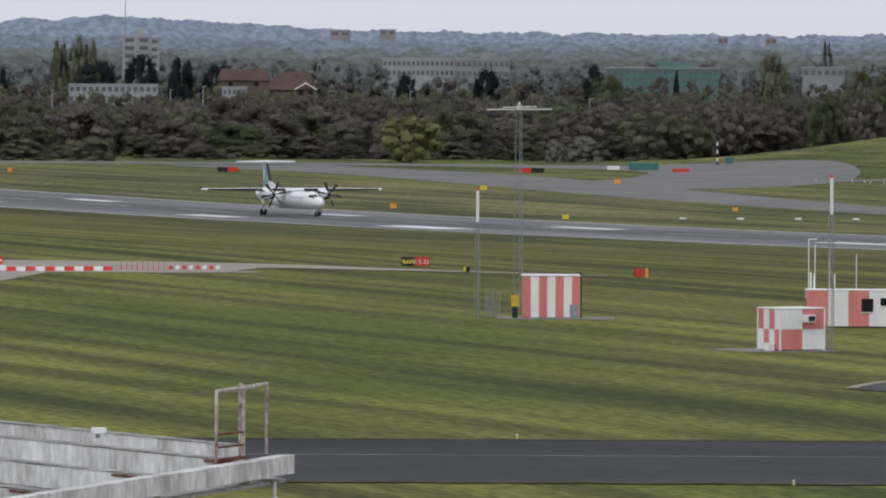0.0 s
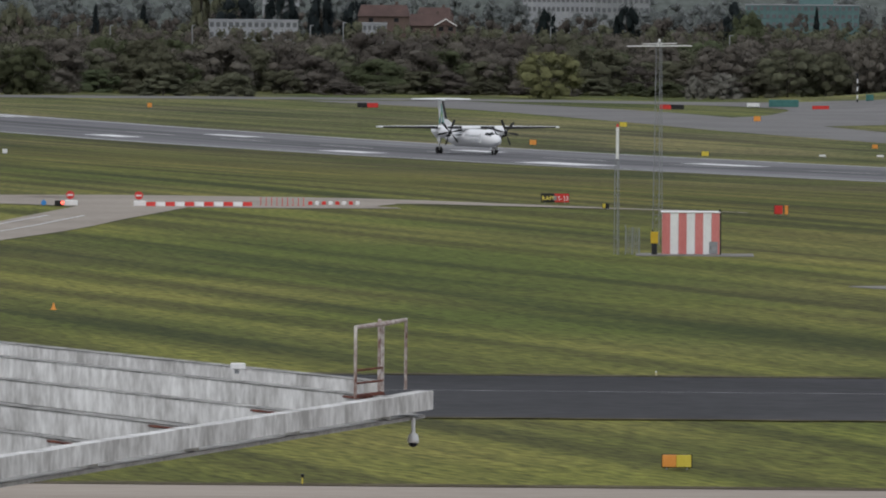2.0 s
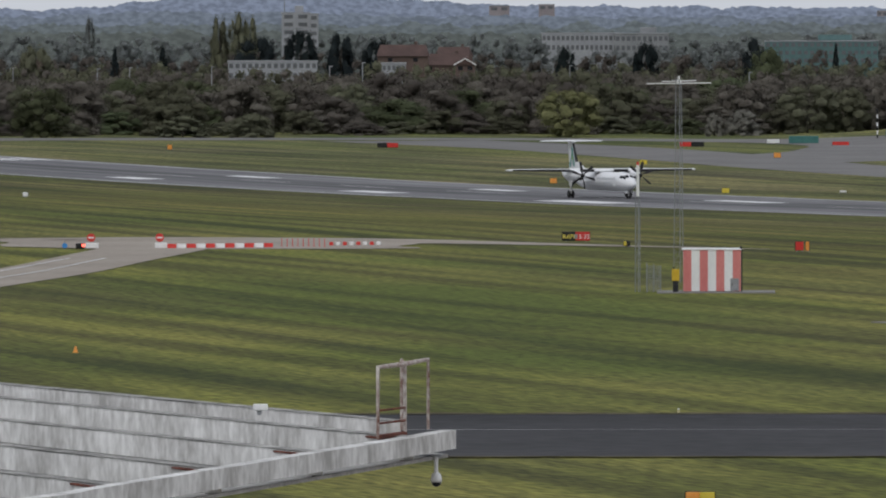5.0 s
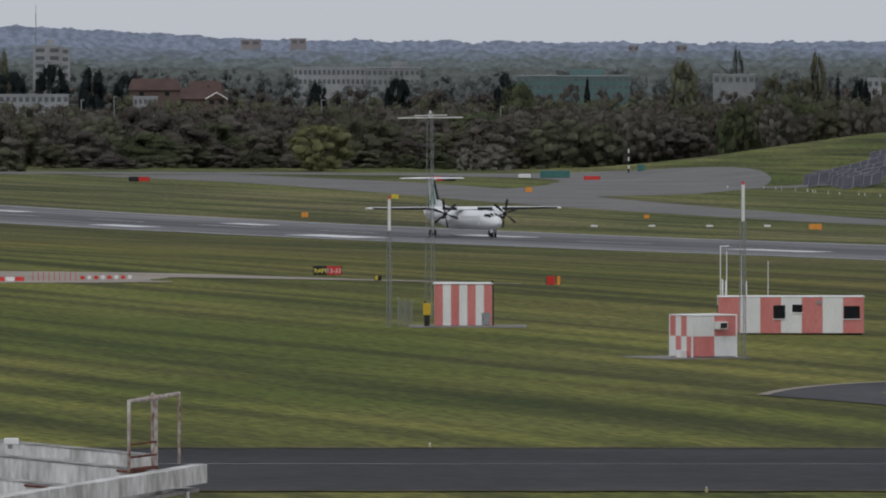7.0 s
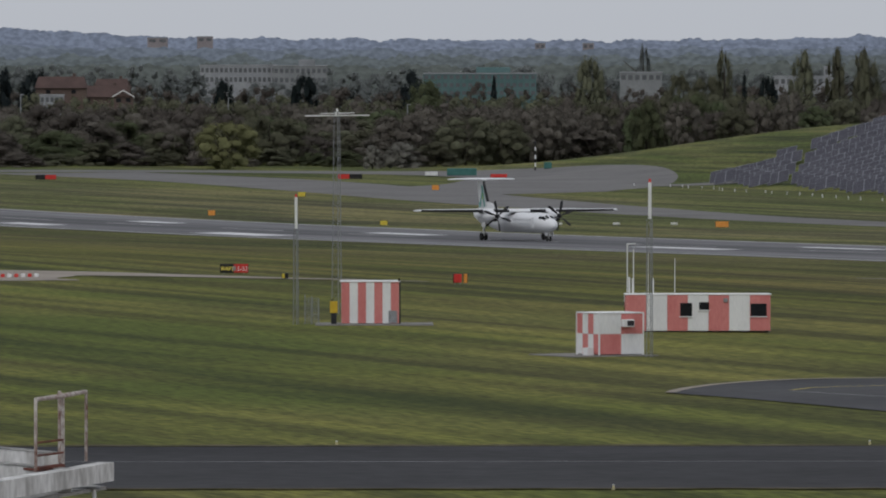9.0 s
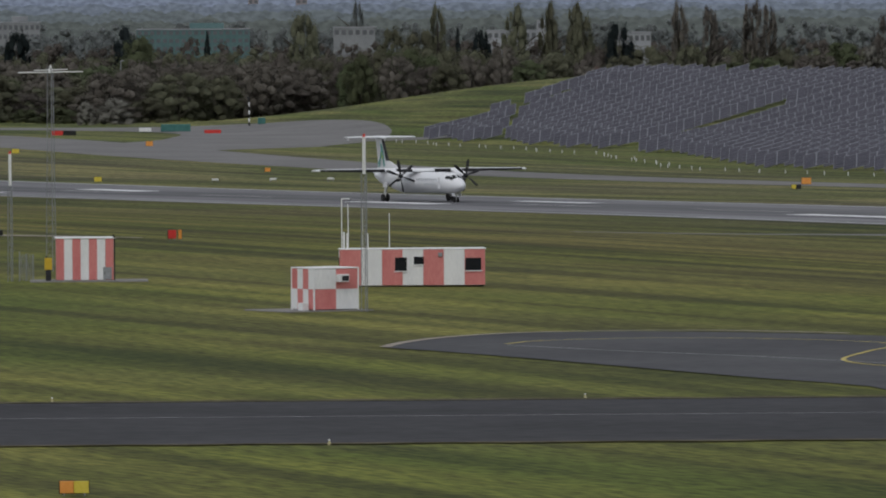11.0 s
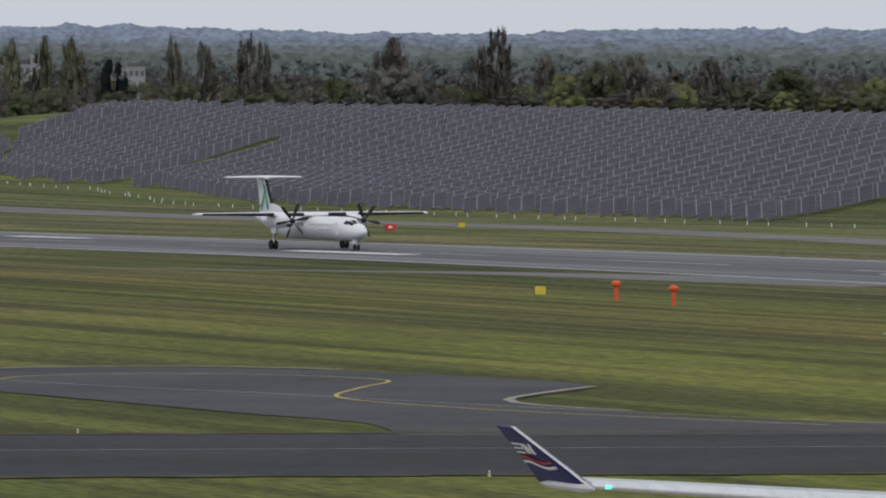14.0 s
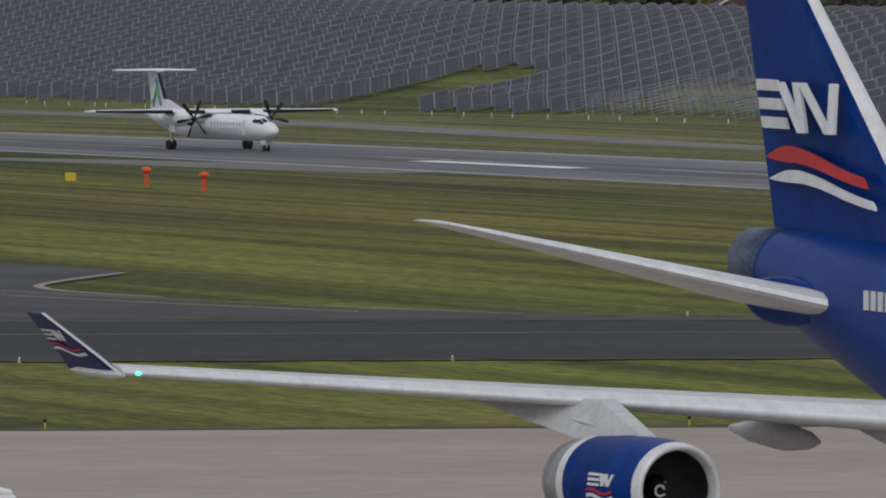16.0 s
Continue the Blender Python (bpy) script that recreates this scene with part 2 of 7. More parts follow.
GRASS = grass_material()
ASPHALT = mottled("worn_asphalt", (0.034, 0.034, 0.037), (0.066, 0.066, 0.070), 0.05, 0.9, bump=0.2, fine=14, stretch=(1, 1, 1), spec=0.08, world=True)
PAD = mottled("greyed_pad_asphalt", (0.060, 0.060, 0.064), (0.098, 0.098, 0.103), 0.06, 0.9, bump=0.2, fine=14, spec=0.08, world=True)
def runway_material():
    """Grooved grey asphalt, streaked along the strip, darker with rubber about the wheel tracks."""
    m, n, l = nodes_of("grooved_runway_asphalt")
    b = n["Principled BSDF"]
    shift = n.new("ShaderNodeVectorMath")
    shift.operation = "SUBTRACT"
    shift.inputs[1].default_value = (R0.x, R0.y, 0)
    l.new(n.new("ShaderNodeNewGeometry").outputs["Position"], shift.inputs[0])
    rot = n.new("ShaderNodeVectorRotate")
    rot.rotation_type = "Z_AXIS"
    rot.inputs["Angle"].default_value = TURN
    l.new(shift.outputs["Vector"], rot.inputs["Vector"])

    def streak(sx, sy, detail):
        mp = n.new("ShaderNodeMapping")
        mp.inputs["Scale"].default_value = (sx, sy, 1)
        l.new(rot.outputs["Vector"], mp.inputs["Vector"])
        t = n.new("ShaderNodeTexNoise")
        t.inputs["Scale"].default_value, t.inputs["Detail"].default_value = 1.0, detail
        l.new(mp.outputs["Vector"], t.inputs["Vector"])
        return t.outputs["Fac"]

    def ramp_of(fac, stops):
        r = n.new("ShaderNodeValToRGB")
        e = r.color_ramp.elements
        e[0].position, e[0].color = stops[0][0], (*stops[0][1], 1)
        e[1].position, e[1].color = stops[-1][0], (*stops[-1][1], 1)
        for p, c in stops[1:-1]:
            e.new(p).color = (*c, 1)
        l.new(fac, r.inputs["Fac"])
        return r.outputs["Color"]

    def times(a, c):
        x = n.new("ShaderNodeMix")
        x.data_type, x.blend_type = "RGBA", "MULTIPLY"
        x.inputs["Factor"].default_value = 1.0
        l.new(a, x.inputs["A"]), l.new(c, x.inputs["B"])
        return x.outputs["Result"]
    colour = ramp_of(streak(0.006, 0.35, 5), ((0.36, (0.105, 0.104, 0.112)), (0.64, (0.205, 0.203, 0.212))))
    colour = times(colour, ramp_of(streak(0.04, 0.9, 6), ((0.3, (0.78, 0.78, 0.78)), (0.7, (1.2, 1.2, 1.2)))))
    sep = n.new("ShaderNodeSeparateXYZ")
    l.new(rot.outputs["Vector"], sep.inputs["Vector"])
    side = n.new("ShaderNodeMapRange")
    side.inputs["From Min"].default_value, side.inputs["From Max"].default_value = -24, 24
    l.new(sep.outputs["Y"], side.inputs["Value"])
    worn = ((0.0, 1.15), (0.12, 1.1), (0.3, 0.9), (0.40, 0.58), (0.5, 0.75), (0.60, 0.58), (0.7, 0.9), (0.88, 1.1), (1.0, 1.15))
    colour = times(colour, ramp_of(side.outputs[0], [(p, (v, v, v)) for p, v in worn]))
    l.new(colour, b.inputs["Base Color"])
    b.inputs["Roughness"].default_value = 0.75
    b.inputs["Specular IOR Level"].default_value = 0.12
    return m


RUNWAY = runway_material()
PALE_ASPHALT = mottled("pale_old_asphalt", (0.15, 0.145, 0.145), (0.21, 0.205, 0.20), 0.06, 0.9, bump=0.2, fine=14, spec=0.08, world=True)
CONCRETE_APRON = mottled("apron_concrete", (0.30, 0.255, 0.215), (0.40, 0.35, 0.30), 0.06, 0.85, bump=0.1, fine=16, stretch=(0.4, 1.4, 1), spec=0.08, world=True)
EXIT_CONCRETE = mottled("brushed_concrete", (0.27, 0.235, 0.20), (0.37, 0.33, 0.285), 0.08, 0.85, bump=0.1, fine=16, spec=0.08, world=True)
LINE_WHITE = mottled("worn_white_line_paint", (0.60, 0.60, 0.61), (0.82, 0.82, 0.82), 0.5, 0.7, bump=0.0, world=True)
LINE_WORN = mottled("faded_line_paint", (0.26, 0.26, 0.265), (0.50, 0.50, 0.50), 0.4, 0.8, bump=0.0, world=True)
LINE_YELLOW = mottled("worn_yellow_line_paint", (0.40, 0.32, 0.08), (0.55, 0.45, 0.12), 0.5, 0.7, bump=0.0, world=True)


def grid_steps(low, high, step, far, grow):
    inner = [low + step * i for i in range(int((high - low) / step) + 1)]
    left, right, s = [], [], step
    while (left[-1] if left else inner[0]) > -far:
        s *= grow
        left.append((left[-1] if left else inner[0]) - s)
    s = step
    while (right[-1] if right else inner[-1]) < far:
        s *= grow
        right.append((right[-1] if right else inner[-1]) + s)
    return left[::-1] + inner + right


def build_ground():
    xs, ys = grid_steps(-230, 430, 6, 6000, 1.6), grid_steps(300, 2300, 6, 6000, 1.6)
    verts = [(x, y, ground_height(x, y)) for y in ys for x in xs]
    w = len(xs)
    faces = [(j * w + i, j * w + i + 1, (j + 1) * w + i + 1, (j + 1) * w + i) for j in range(len(ys) - 1) for i in range(w - 1)]
    me = bpy.data.meshes.new("ground")
    me.from_pydata(verts, [], faces)
    me.materials.append(GRASS)
    for p in me.polygons:
        p.use_smooth = True
    return tagged(new("ground", me), "mown airfield grass with pale and dark mowing runs", "ground", kind="structure")


build_ground()


def draped(name, left, right, material, lift, across=3, parent=None):
    """A sheet laid on the ground between two lines of plan points of one length."""
    verts, faces = [], []
    for (x0, y0), (x1, y1) in zip(left, right):
        for i in range(across + 1):
            x, y = x0 + (x1 - x0) * i / across, y0 + (y1 - y0) * i / across
            verts.append((x, y, ground_height(x, y) + lift))
    c = across + 1
    for j in range(len(left) - 1):
        for i in range(across):
            faces.append((j * c + i, j * c + i + 1, (j + 1) * c + i + 1, (j + 1) * c + i))
    me = bpy.data.meshes.new(name)
    me.from_pydata(verts, [], faces)
    me.materials.append(material)
    ob = new(name, me)
    ob.parent = parent
    return ob


def spread(points, step):
    """Even points along a smooth curve through the plan points given."""
    out = []
    pts = [Vector(p) for p in points]
    ext = [pts[0] * 2 - pts[1]] + pts + [pts[-1] * 2 - pts[-2]]
    for a, b, c, d in zip(ext, ext[1:], ext[2:], ext[3:]):
        n = max(2, int((c - b).length / step))
        for i in range(n):
            t = i / n
            out.append(0.5 * (2 * b + (c - a) * t + (2 * a - 5 * b + 4 * c - d) * t * t + (3 * b - a - 3 * c + d) * t ** 3))
    return out + [pts[-1]]


def ribbon(name, points, widths, material, lift, step=8, across=3, parent=None):
    """A road of varying width along a smooth centre line."""
    mid = spread(points, step)
    wide = spread([(i, w) for i, w in enumerate(widths)], 1 / max(2, len(mid) / max(1, len(widths) - 1)))
    left, right = [], []
    for i, p in enumerate(mid):
        t = (mid[min(i + 1, len(mid) - 1)] - mid[max(i - 1, 0)]).normalized()
        u = i / (len(mid) - 1) * (len(widths) - 1)
        a = int(min(u, len(widths) - 2))
        w = widths[a] + (widths[a + 1] - widths[a]) * (u - a)
        s = Vector((-t.y, t.x)) * w / 2
        left.append(tuple(p + s)), right.append(tuple(p - s))
    return draped(name, left, right, material, lift, across, parent)


def runway_strip(name, k0, k1, w0, w1, material, lift, step=12, parent=None):
    n = max(1, int(abs(k1 - k0) / step))
    ks = [k0 + (k1 - k0) * i / n for i in range(n + 1)]
    return draped(name, [at_runway(k, w0) for k in ks], [at_runway(k, w1) for k in ks], material, lift, max(2, int(abs(w1 - w0) / 6)), parent)


runway = runway_strip("runway", -1400, 1500, 24, -24, RUNWAY, 0.03)
tagged(runway, "grey grooved asphalt runway with worn white markings", "runway", kind="structure")
for side in (-1, 1):
    runway_strip("edge_line", -560, 1400, side * 22.0, side * 23.2, LINE_WORN, 0.045, parent=runway)
for k in range(-181, 1000, 60):
    runway_strip("centre_line_dash", k, k + 30, 0.4, -0.4, LINE_WORN, 0.05, parent=runway)
for side in (-1, 1):
    for i in range(6):
        runway_strip("threshold_bar", -360, -330, side * (3 + i * 3.3), side * (4.8 + i * 3.3), LINE_WHITE, 0.05, parent=runway)
for k, long, w0, w1 in ((-154, 24, 10.5, 15), (-158, 26, -7, -10.5), (-8, 26, 11.5, 16), (-14, 22, -7, -10.5), (101, 32, 12, 18), (112, 28, -4, -8), (259, 32, 4.5, 8.5), (275, 26, -8.5, -11.5),
                        (406, 34, 4.5, 8), (557, 34, 3, 6.5)):
    runway_strip("touchdown_bar", k, k + long, w0, w1, LINE_WHITE, 0.055, parent=runway)

taxiway = draped("taxiway", [(x, 478) for x in range(-300, 501, 20)], [(x, 432) for x in range(-300, 501, 20)], ASPHALT, 0.03, 4)
tagged(taxiway, "dark asphalt taxiway with thin worn centre line", "taxiway", kind="structure")
draped("centre_line", [(x, 460.1) for x in range(-300, 501, 20)], [(x, 459.9) for x in range(-300, 501, 20)], LINE_WORN, 0.05, 1, taxiway)
DIRT = mottled("dry_brown_verge", (0.06, 0.05, 0.03), (0.16, 0.135, 0.09), 0.4, 0.95, bump=0.2, spec=0.05, world=True)
tagged(draped("verge", [(x, 479.4 + 0.5 * math.sin(x * 0.9)) for x in range(-300, 501, 3)], [(x, 477.9) for x in range(-300, 501, 3)], DIRT, 0.06, 1), "dry brown grass verge of the taxiway", "verge", kind="structure")
tagged(draped("verge", [(x, 432.1) for x in range(-300, 501, 3)], [(x, 431.0 - 0.4 * math.sin(x * 1.3)) for x in range(-300, 501, 3)], DIRT, 0.06, 1), "dry brown grass verge of the taxiway", "verge", kind="structure")
tagged(draped("verge", [(x, 374.2 + 0.4 * math.sin(x * 1.1)) for x in range(-300, 401, 3)], [(x, 372.4) for x in range(-300, 401, 3)], DIRT, 0.06, 1), "dark grass verge of the apron", "verge", kind="structure")
apron = draped("apron", [(x, 372.5) for x in range(-300, 401, 20)], [(x, 120) for x in range(-300, 401, 20)], CONCRETE_APRON, 0.03, 8)
tagged(apron, "stained pale concrete apron", "apron", kind="structure")
tagged(ribbon("taxiway_bypass", [at_runway(1300, -62), at_runway(700, -65), at_runway(484, -70), at_runway(328, -88), at_runway(225, -100), (73, 1458), (52, 1537), (27, 1655), (5, 1785), (-22, 1920), (-60, 2040)],
              [12, 12, 12, 12, 12, 12, 14, 18, 28, 34, 36], PALE_ASPHALT, 0.04), "pale asphalt taxiway behind the runway", "taxiway", kind="structure")
tagged(ribbon("taxiway_branch", [(14, 1720), (33, 1790), (52, 1838), (80, 1852)], [20, 48, 36, 12], PALE_ASPHALT, 0.05), "pale asphalt taxiway branch", "taxiway", kind="structure")
tagged(ribbon("taxiway_far", [(-420, 2040), (-290, 2056), (-120, 2072), (-40, 2064), (16, 2026), (44, 1960), (44, 1870), (30, 1800)], [44, 44, 42, 40, 34, 34, 44, 44], PALE_ASPHALT, 0.06),
       "pale asphalt taxiway before the woods", "taxiway", kind="structure")
pad_left = spread([(43, 474), (42.4, 491), (38, 502), (33, 516), (27, 533), (22, 546), (19.3, 552), (20, 558), (24, 570)], 4)
pad_right = spread([(95, 474), (66, 490), (57, 506), (53, 520), (60, 541), (56, 555), (46, 570), (36, 576), (28, 576)], 4)
count = 60
pick = lambda line, i: tuple(line[min(len(line) - 1, round(i * (len(line) - 1) / count))])
tagged(draped("turning_pad", [pick(pad_left, i) for i in range(count + 1)], [pick(pad_right, i) for i in range(count + 1)], PAD, 0.05, 6),
       "dark asphalt turn-off pad with yellow lines", "taxiway", kind="structure")
pad_line = ribbon("pad_line", [(26.5, 555.5), (29, 561), (36, 564), (44, 560), (49, 551.5), (46.5, 540), (44, 527), (46, 517), (53, 503), (66, 485)], [0.28, 0.28], LINE_YELLOW, 0.08, 2, 1)
tagged(pad_line, "worn yellow guide line on the pad", "marking", kind="structure")
tagged(ribbon("pad_line_inner", [(26.5, 554.5), (33, 543), (40, 533), (48, 519), (60, 500), (74, 482)], [0.16, 0.16], LINE_WORN, 0.07, 2, 1), "thin pale guide line on the pad", "marking", kind="structure")
tagged(ribbon("pad_kerb", [(19.3, 552), (20.5, 559), (24, 569), (30, 576), (40, 576.5), (48, 570)], [0.7, 0.7], EXIT_CONCRETE, 0.08, 3, 1), "pale concrete edging of the pad", "marking", kind="structure")
tagged(ribbon("pad_kerb", [(60, 541), (56, 531), (53, 521), (54, 513), (58, 505)], [0.6, 0.6], EXIT_CONCRETE, 0.08, 3, 1), "pale concrete edging of the pad", "marking", kind="structure")
# concrete exit towards the old terminal
tagged(ribbon("exit_road", [(-78, 560), (-66, 640), (-58.5, 690), (-51.5, 740), (-48, 790), (-45, 835)], [17, 16.5, 14, 9.5, 9, 10], EXIT_CONCRETE, 0.05), "pale concrete exit road", "road", kind="structure")
tagged(ribbon("exit_wedge", [(-64, 860), (-56, 852), (-47, 842), (-38, 850), (-25, 857), (-10, 853), (8, 850)], [2, 16, 56, 30, 14, 7, 1.5], EXIT_CONCRETE, 0.06, 3), "pale concrete closed taxiway entry", "road", kind="structure")
ribbon("edge_line", [(-72, 640), (-63, 690), (-55, 740), (-51, 790)], [0.22, 0.22], LINE_WHITE, 0.08, 4, 1, bpy.data.objects["exit_road"])
ribbon("centre_line", [(-66, 640), (-58.5, 690), (-51.5, 740), (-48, 790)], [0.22, 0.22], LINE_WHITE, 0.08, 4, 1, bpy.data.objects["exit_road"])
# old paved exit beside the runway
tagged(ribbon("runway_exit", [at_runway(505, 72), at_runway(515, 60), at_runway(522, 46), at_runway(545, 34), at_runway(600, 24)], [3, 8, 12, 16, 14], PALE_ASPHALT, 0.025, 4), "pale asphalt exit from the runway", "road", kind="structure")

# ---- solar farm on the bank ----
CELL = mottled("dark_solar_cells", (0.040, 0.039, 0.052), (0.066, 0.064, 0.083), 0.25, 0.4, 0.0, 0.0, world=True, spec=0.2)
RACK = mottled("pale_aluminium_rack", (0.22, 0.22, 0.25), (0.32, 0.32, 0.35), 1.0, 0.5, 0.3, 0.0)
# posts are coloured dark to stand in for shade under the tables
POST = mottled("shade_toned_post_steel", (0.06, 0.06, 0.065), (0.11, 0.11, 0.115), 1.0, 0.6, 0.3, 0.0)
ROW_E = Vector((0.42, 0.9075))                 # rows climb the bank along this
ROW_GAP, TABLE_GAP, TABLE = 8.9, 9.3, 4.1
LEFT_EDGE = ((-320, 1300), (-305, 1240), (-286, 1000), (-262, 839), (-205, 800), (0, 790))
TILT, SLOPE_LEN = radians(27), 4.6


def table_meshes():
    """Panel face, frame and posts of one table: x along the row, sloping up along y."""
    c, s = math.cos(TILT), math.sin(TILT)
    m = Matrix(((1, 0, 0, 0), (0, c, -s, 0), (0.25, s, c, 0.45), (0, 0, 0, 1)))            # rows climb the bank, posts stay upright
    face = bmesh.new()
    for i in range(2):
        for j in range(4):
            box(face, (i - 0.5) * TABLE / 2, SLOPE_LEN * (j + 0.5) / 4, 0.05, TABLE / 2 - 0.13, SLOPE_LEN / 4 - 0.08, 0.03, m=m)
    frame_bm = bmesh.new()
    box(frame_bm, 0, SLOPE_LEN / 2 + 0.05, 0, TABLE - 0.03, SLOPE_LEN + 0.12, 0.05, m=m)
    posts = bmesh.new()
    rod(posts, (0, 1.4, -0.9), (0, 1.4, 1.1), 0.06, n=4)
    rail = rod(bmesh.new(), (-TABLE / 2, 0, -0.125 * TABLE), (TABLE / 2, 0, 0.125 * TABLE), 0.045, n=4)
    rafter = rod(bmesh.new(), (0, 0, 0), m.to_3x3() @ Vector((0, SLOPE_LEN, 0)), 0.045, n=4)
    out = []
    for nm, bm, mat in (("panel_face", face, CELL), ("frame", frame_bm, RACK), ("post", posts, POST), ("rail", rail, RACK), ("rafter", rafter, RACK)):
        bmesh.ops.recalc_face_normals(bm, faces=bm.faces)
        me = bpy.data.meshes.new(nm)
        bm.to_mesh(me)
        bm.free()
        me.materials.append(mat)
        out.append(me)
    return out


def solar_farm():
    face, frame_me, posts, rail, rafter = table_meshes()
    rise = Vector((0, SLOPE_LEN * math.cos(TILT), SLOPE_LEN * math.sin(TILT)))
    spots = []
    origin = Vector(at_runway(0, -150))
    for r in range(-75, 75):
        for q in range(-30, 60):
            p = origin + RD * (r * ROW_GAP) + ROW_E * ((q + 0.41 * r % 1.0) * TABLE_GAP)
            k, w = along(p.x, p.y)
            foot = ramp(FOOT, k) - 6
            row = k - 1.073 * (w + 204)
            side = math.atan2(p.x, p.y) * FOCAL          # bearing from the deck
            edge = ramp(LEFT_EDGE, w)
            if not (-310 < w < foot and k < 600):
                continue
            if side < edge and not (655 < side < edge - 28 and w > -224 - (side - 655) * 0.24):
                continue
            if abs(row + 181) < 9.5 and w > -262:         # a path between two blocks
                continue
            if 150 < row < 184 and w > -203:
                continue
            bare = 232 < row < 285 and w > -190
            spots.append((p, k, w, bare))
    spots.sort(key=lambda s: (not s[3], s[0].length))
    far_verts, far_faces, far_mats = [], [], []
    parts_of = []
    for me in (face, frame_me, posts):
        vs = np.array([v.co[:] for v in me.vertices])
        fs = [tuple(pl.vertices) for pl in me.polygons]
        parts_of.append((vs, fs))
    rng = random.Random(9)
    base = None
    made = 0
    for p, k, w, bare in spots:
        m = pose(p.x, p.y, ground_height(p.x, p.y) + rng.uniform(-0.06, 0.06), 0, 0, -6.0)
        if made < 298:
            made += 1
            t = thing("solar_table", "bare pale metal solar rack without panels" if bare else "tilted dark solar panel table on metal posts", "solar panel", m, group="solar tables")
            if bare:
                pieces = [("rail", rail, Vector((0, 0, 0.45)) + rise * (i / 5)) for i in range(6)]
                pieces += [("rafter", rafter, Vector((q * TABLE, 0, 0.45 + 0.25 * q * TABLE))) for q in (-0.4, 0, 0.4)]
            else:
                pieces = [("panel_face", face, Vector()), ("frame", frame_me, Vector())]
            pieces += [("post", posts, Vector((q * TABLE, 0, 0))) for q in (-0.3, 0.3)]
            for nm, me, at in pieces:
                o = new(nm, me)
                o.parent, o.location = t, at
        else:
            rot = np.array(m.to_3x3())
            at = np.array(m.translation)
            for i, (vs, fs) in enumerate(parts_of):
                n0 = len(far_verts)
                far_verts.extend(map(tuple, vs @ rot.T + at))
                far_faces.extend(tuple(n0 + j for j in fc) for fc in fs)
                far_mats.extend([i] * len(fs))
    me = bpy.data.meshes.new("solar_rows")
    me.from_pydata(far_verts, [], far_faces)
    me.materials.append(CELL), me.materials.append(RACK), me.materials.append(POST)
    me.polygons.foreach_set("material_index", far_mats)
    tagged(new("solar_rows", me), "rows of tilted dark solar panels up the grassy bank", "solar panels", kind="stuff")


solar_farm()

# ---- airfield huts, masts, signs ----
RED = mottled("faded_red_paint", (0.56, 0.175, 0.165), (0.66, 0.25, 0.23), 1.2, 0.6, bump=0.05, stretch=(1, 1, 0.3))
WHITE = mottled("weathered_white_paint", (0.70, 0.70, 0.70), (0.82, 0.82, 0.81), 1.0, 0.6, bump=0.05, stretch=(1, 1, 0.3))
STEEL = mottled("galvanised_steel", (0.22, 0.23, 0.24), (0.36, 0.37, 0.38), 3.0, 0.5, 0.6, 0.05)
DARK = mottled("dark_metal", (0.02, 0.02, 0.022), (0.045, 0.045, 0.05), 3.0, 0.5, 0.2, 0.05)
GLASS_DARK = mottled("dark_window_glass", (0.008, 0.009, 0.012), (0.018, 0.019, 0.022), 1.0, 0.12, 0.0, 0.0)
GREY_SLAB = mottled("grey_concrete_base", (0.17, 0.165, 0.16), (0.27, 0.26, 0.25), 0.8, 0.9, bump=0.2)
SIGN_RED = mottled("sign_red", (0.55, 0.035, 0.03), (0.66, 0.06, 0.05), 2.0, 0.5, bump=0.0)
SIGN_YELLOW = mottled("sign_yellow", (0.58, 0.46, 0.05), (0.70, 0.56, 0.09), 2.0, 0.5, bump=0.0)
SIGN_ORANGE = mottled("sign_orange", (0.70, 0.27, 0.05), (0.80, 0.36, 0.09), 2.0, 0.5, bump=0.0)
SIGN_BLACK = mottled("sign_black", (0.012, 0.012, 0.012), (0.03, 0.03, 0.03), 2.0, 0.5, bump=0.0)
SIGNAL_ORANGE = mottled("signal_orange_paint", (0.72, 0.085, 0.025), (0.82, 0.14, 0.05), 2.0, 0.5, bump=0.0)
STRAW = mottled("faded_marker_yellow", (0.40, 0.36, 0.18), (0.52, 0.47, 0.28), 2.0, 0.6, bump=0.0)
TEAL = mottled("teal_paint", (0.04, 0.13, 0.12), (0.07, 0.19, 0.17), 1.0, 0.6, bump=0.0)
BLUE = mottled("blue_sign_paint", (0.05, 0.22, 0.55), (0.08, 0.30, 0.65), 1.0, 0.5, bump=0.0)
YELLOW_CABINET = mottled("yellow_cabinet_paint", (0.55, 0.36, 0.03), (0.66, 0.45, 0.05), 1.0, 0.5, bump=0.0)


def on_ground(x, y, turn=0.0, lift=0.0):
    return pose(x, y, ground_height(x, y) + lift, 0, 0, turn)


def hut_panels(parent, width, depth, height, cols, rows, face, first):
    """Painted panels, one mesh each, on a face of the hut: front (-y) or side (-x)."""
    for i in range(cols):
        for j in range(rows):
            bm = bmesh.new()
            w, h = (width if face == "front" else depth) / cols, height / rows
            a = -((width if face == "front" else depth) / 2) + w * (i + 0.5)
            if face == "front":
                box(bm, a, -depth / 2 - 0.02, 0.12 + j * h, w - 0.012, 0.04, h - 0.012, 0.006)
            else:
                box(bm, -width / 2 - 0.02, -a, 0.12 + j * h, 0.04, w - 0.012, h - 0.012, 0.006)
            part("panel", bm, RED if (i + j + first) % 2 == 0 else WHITE, parent)


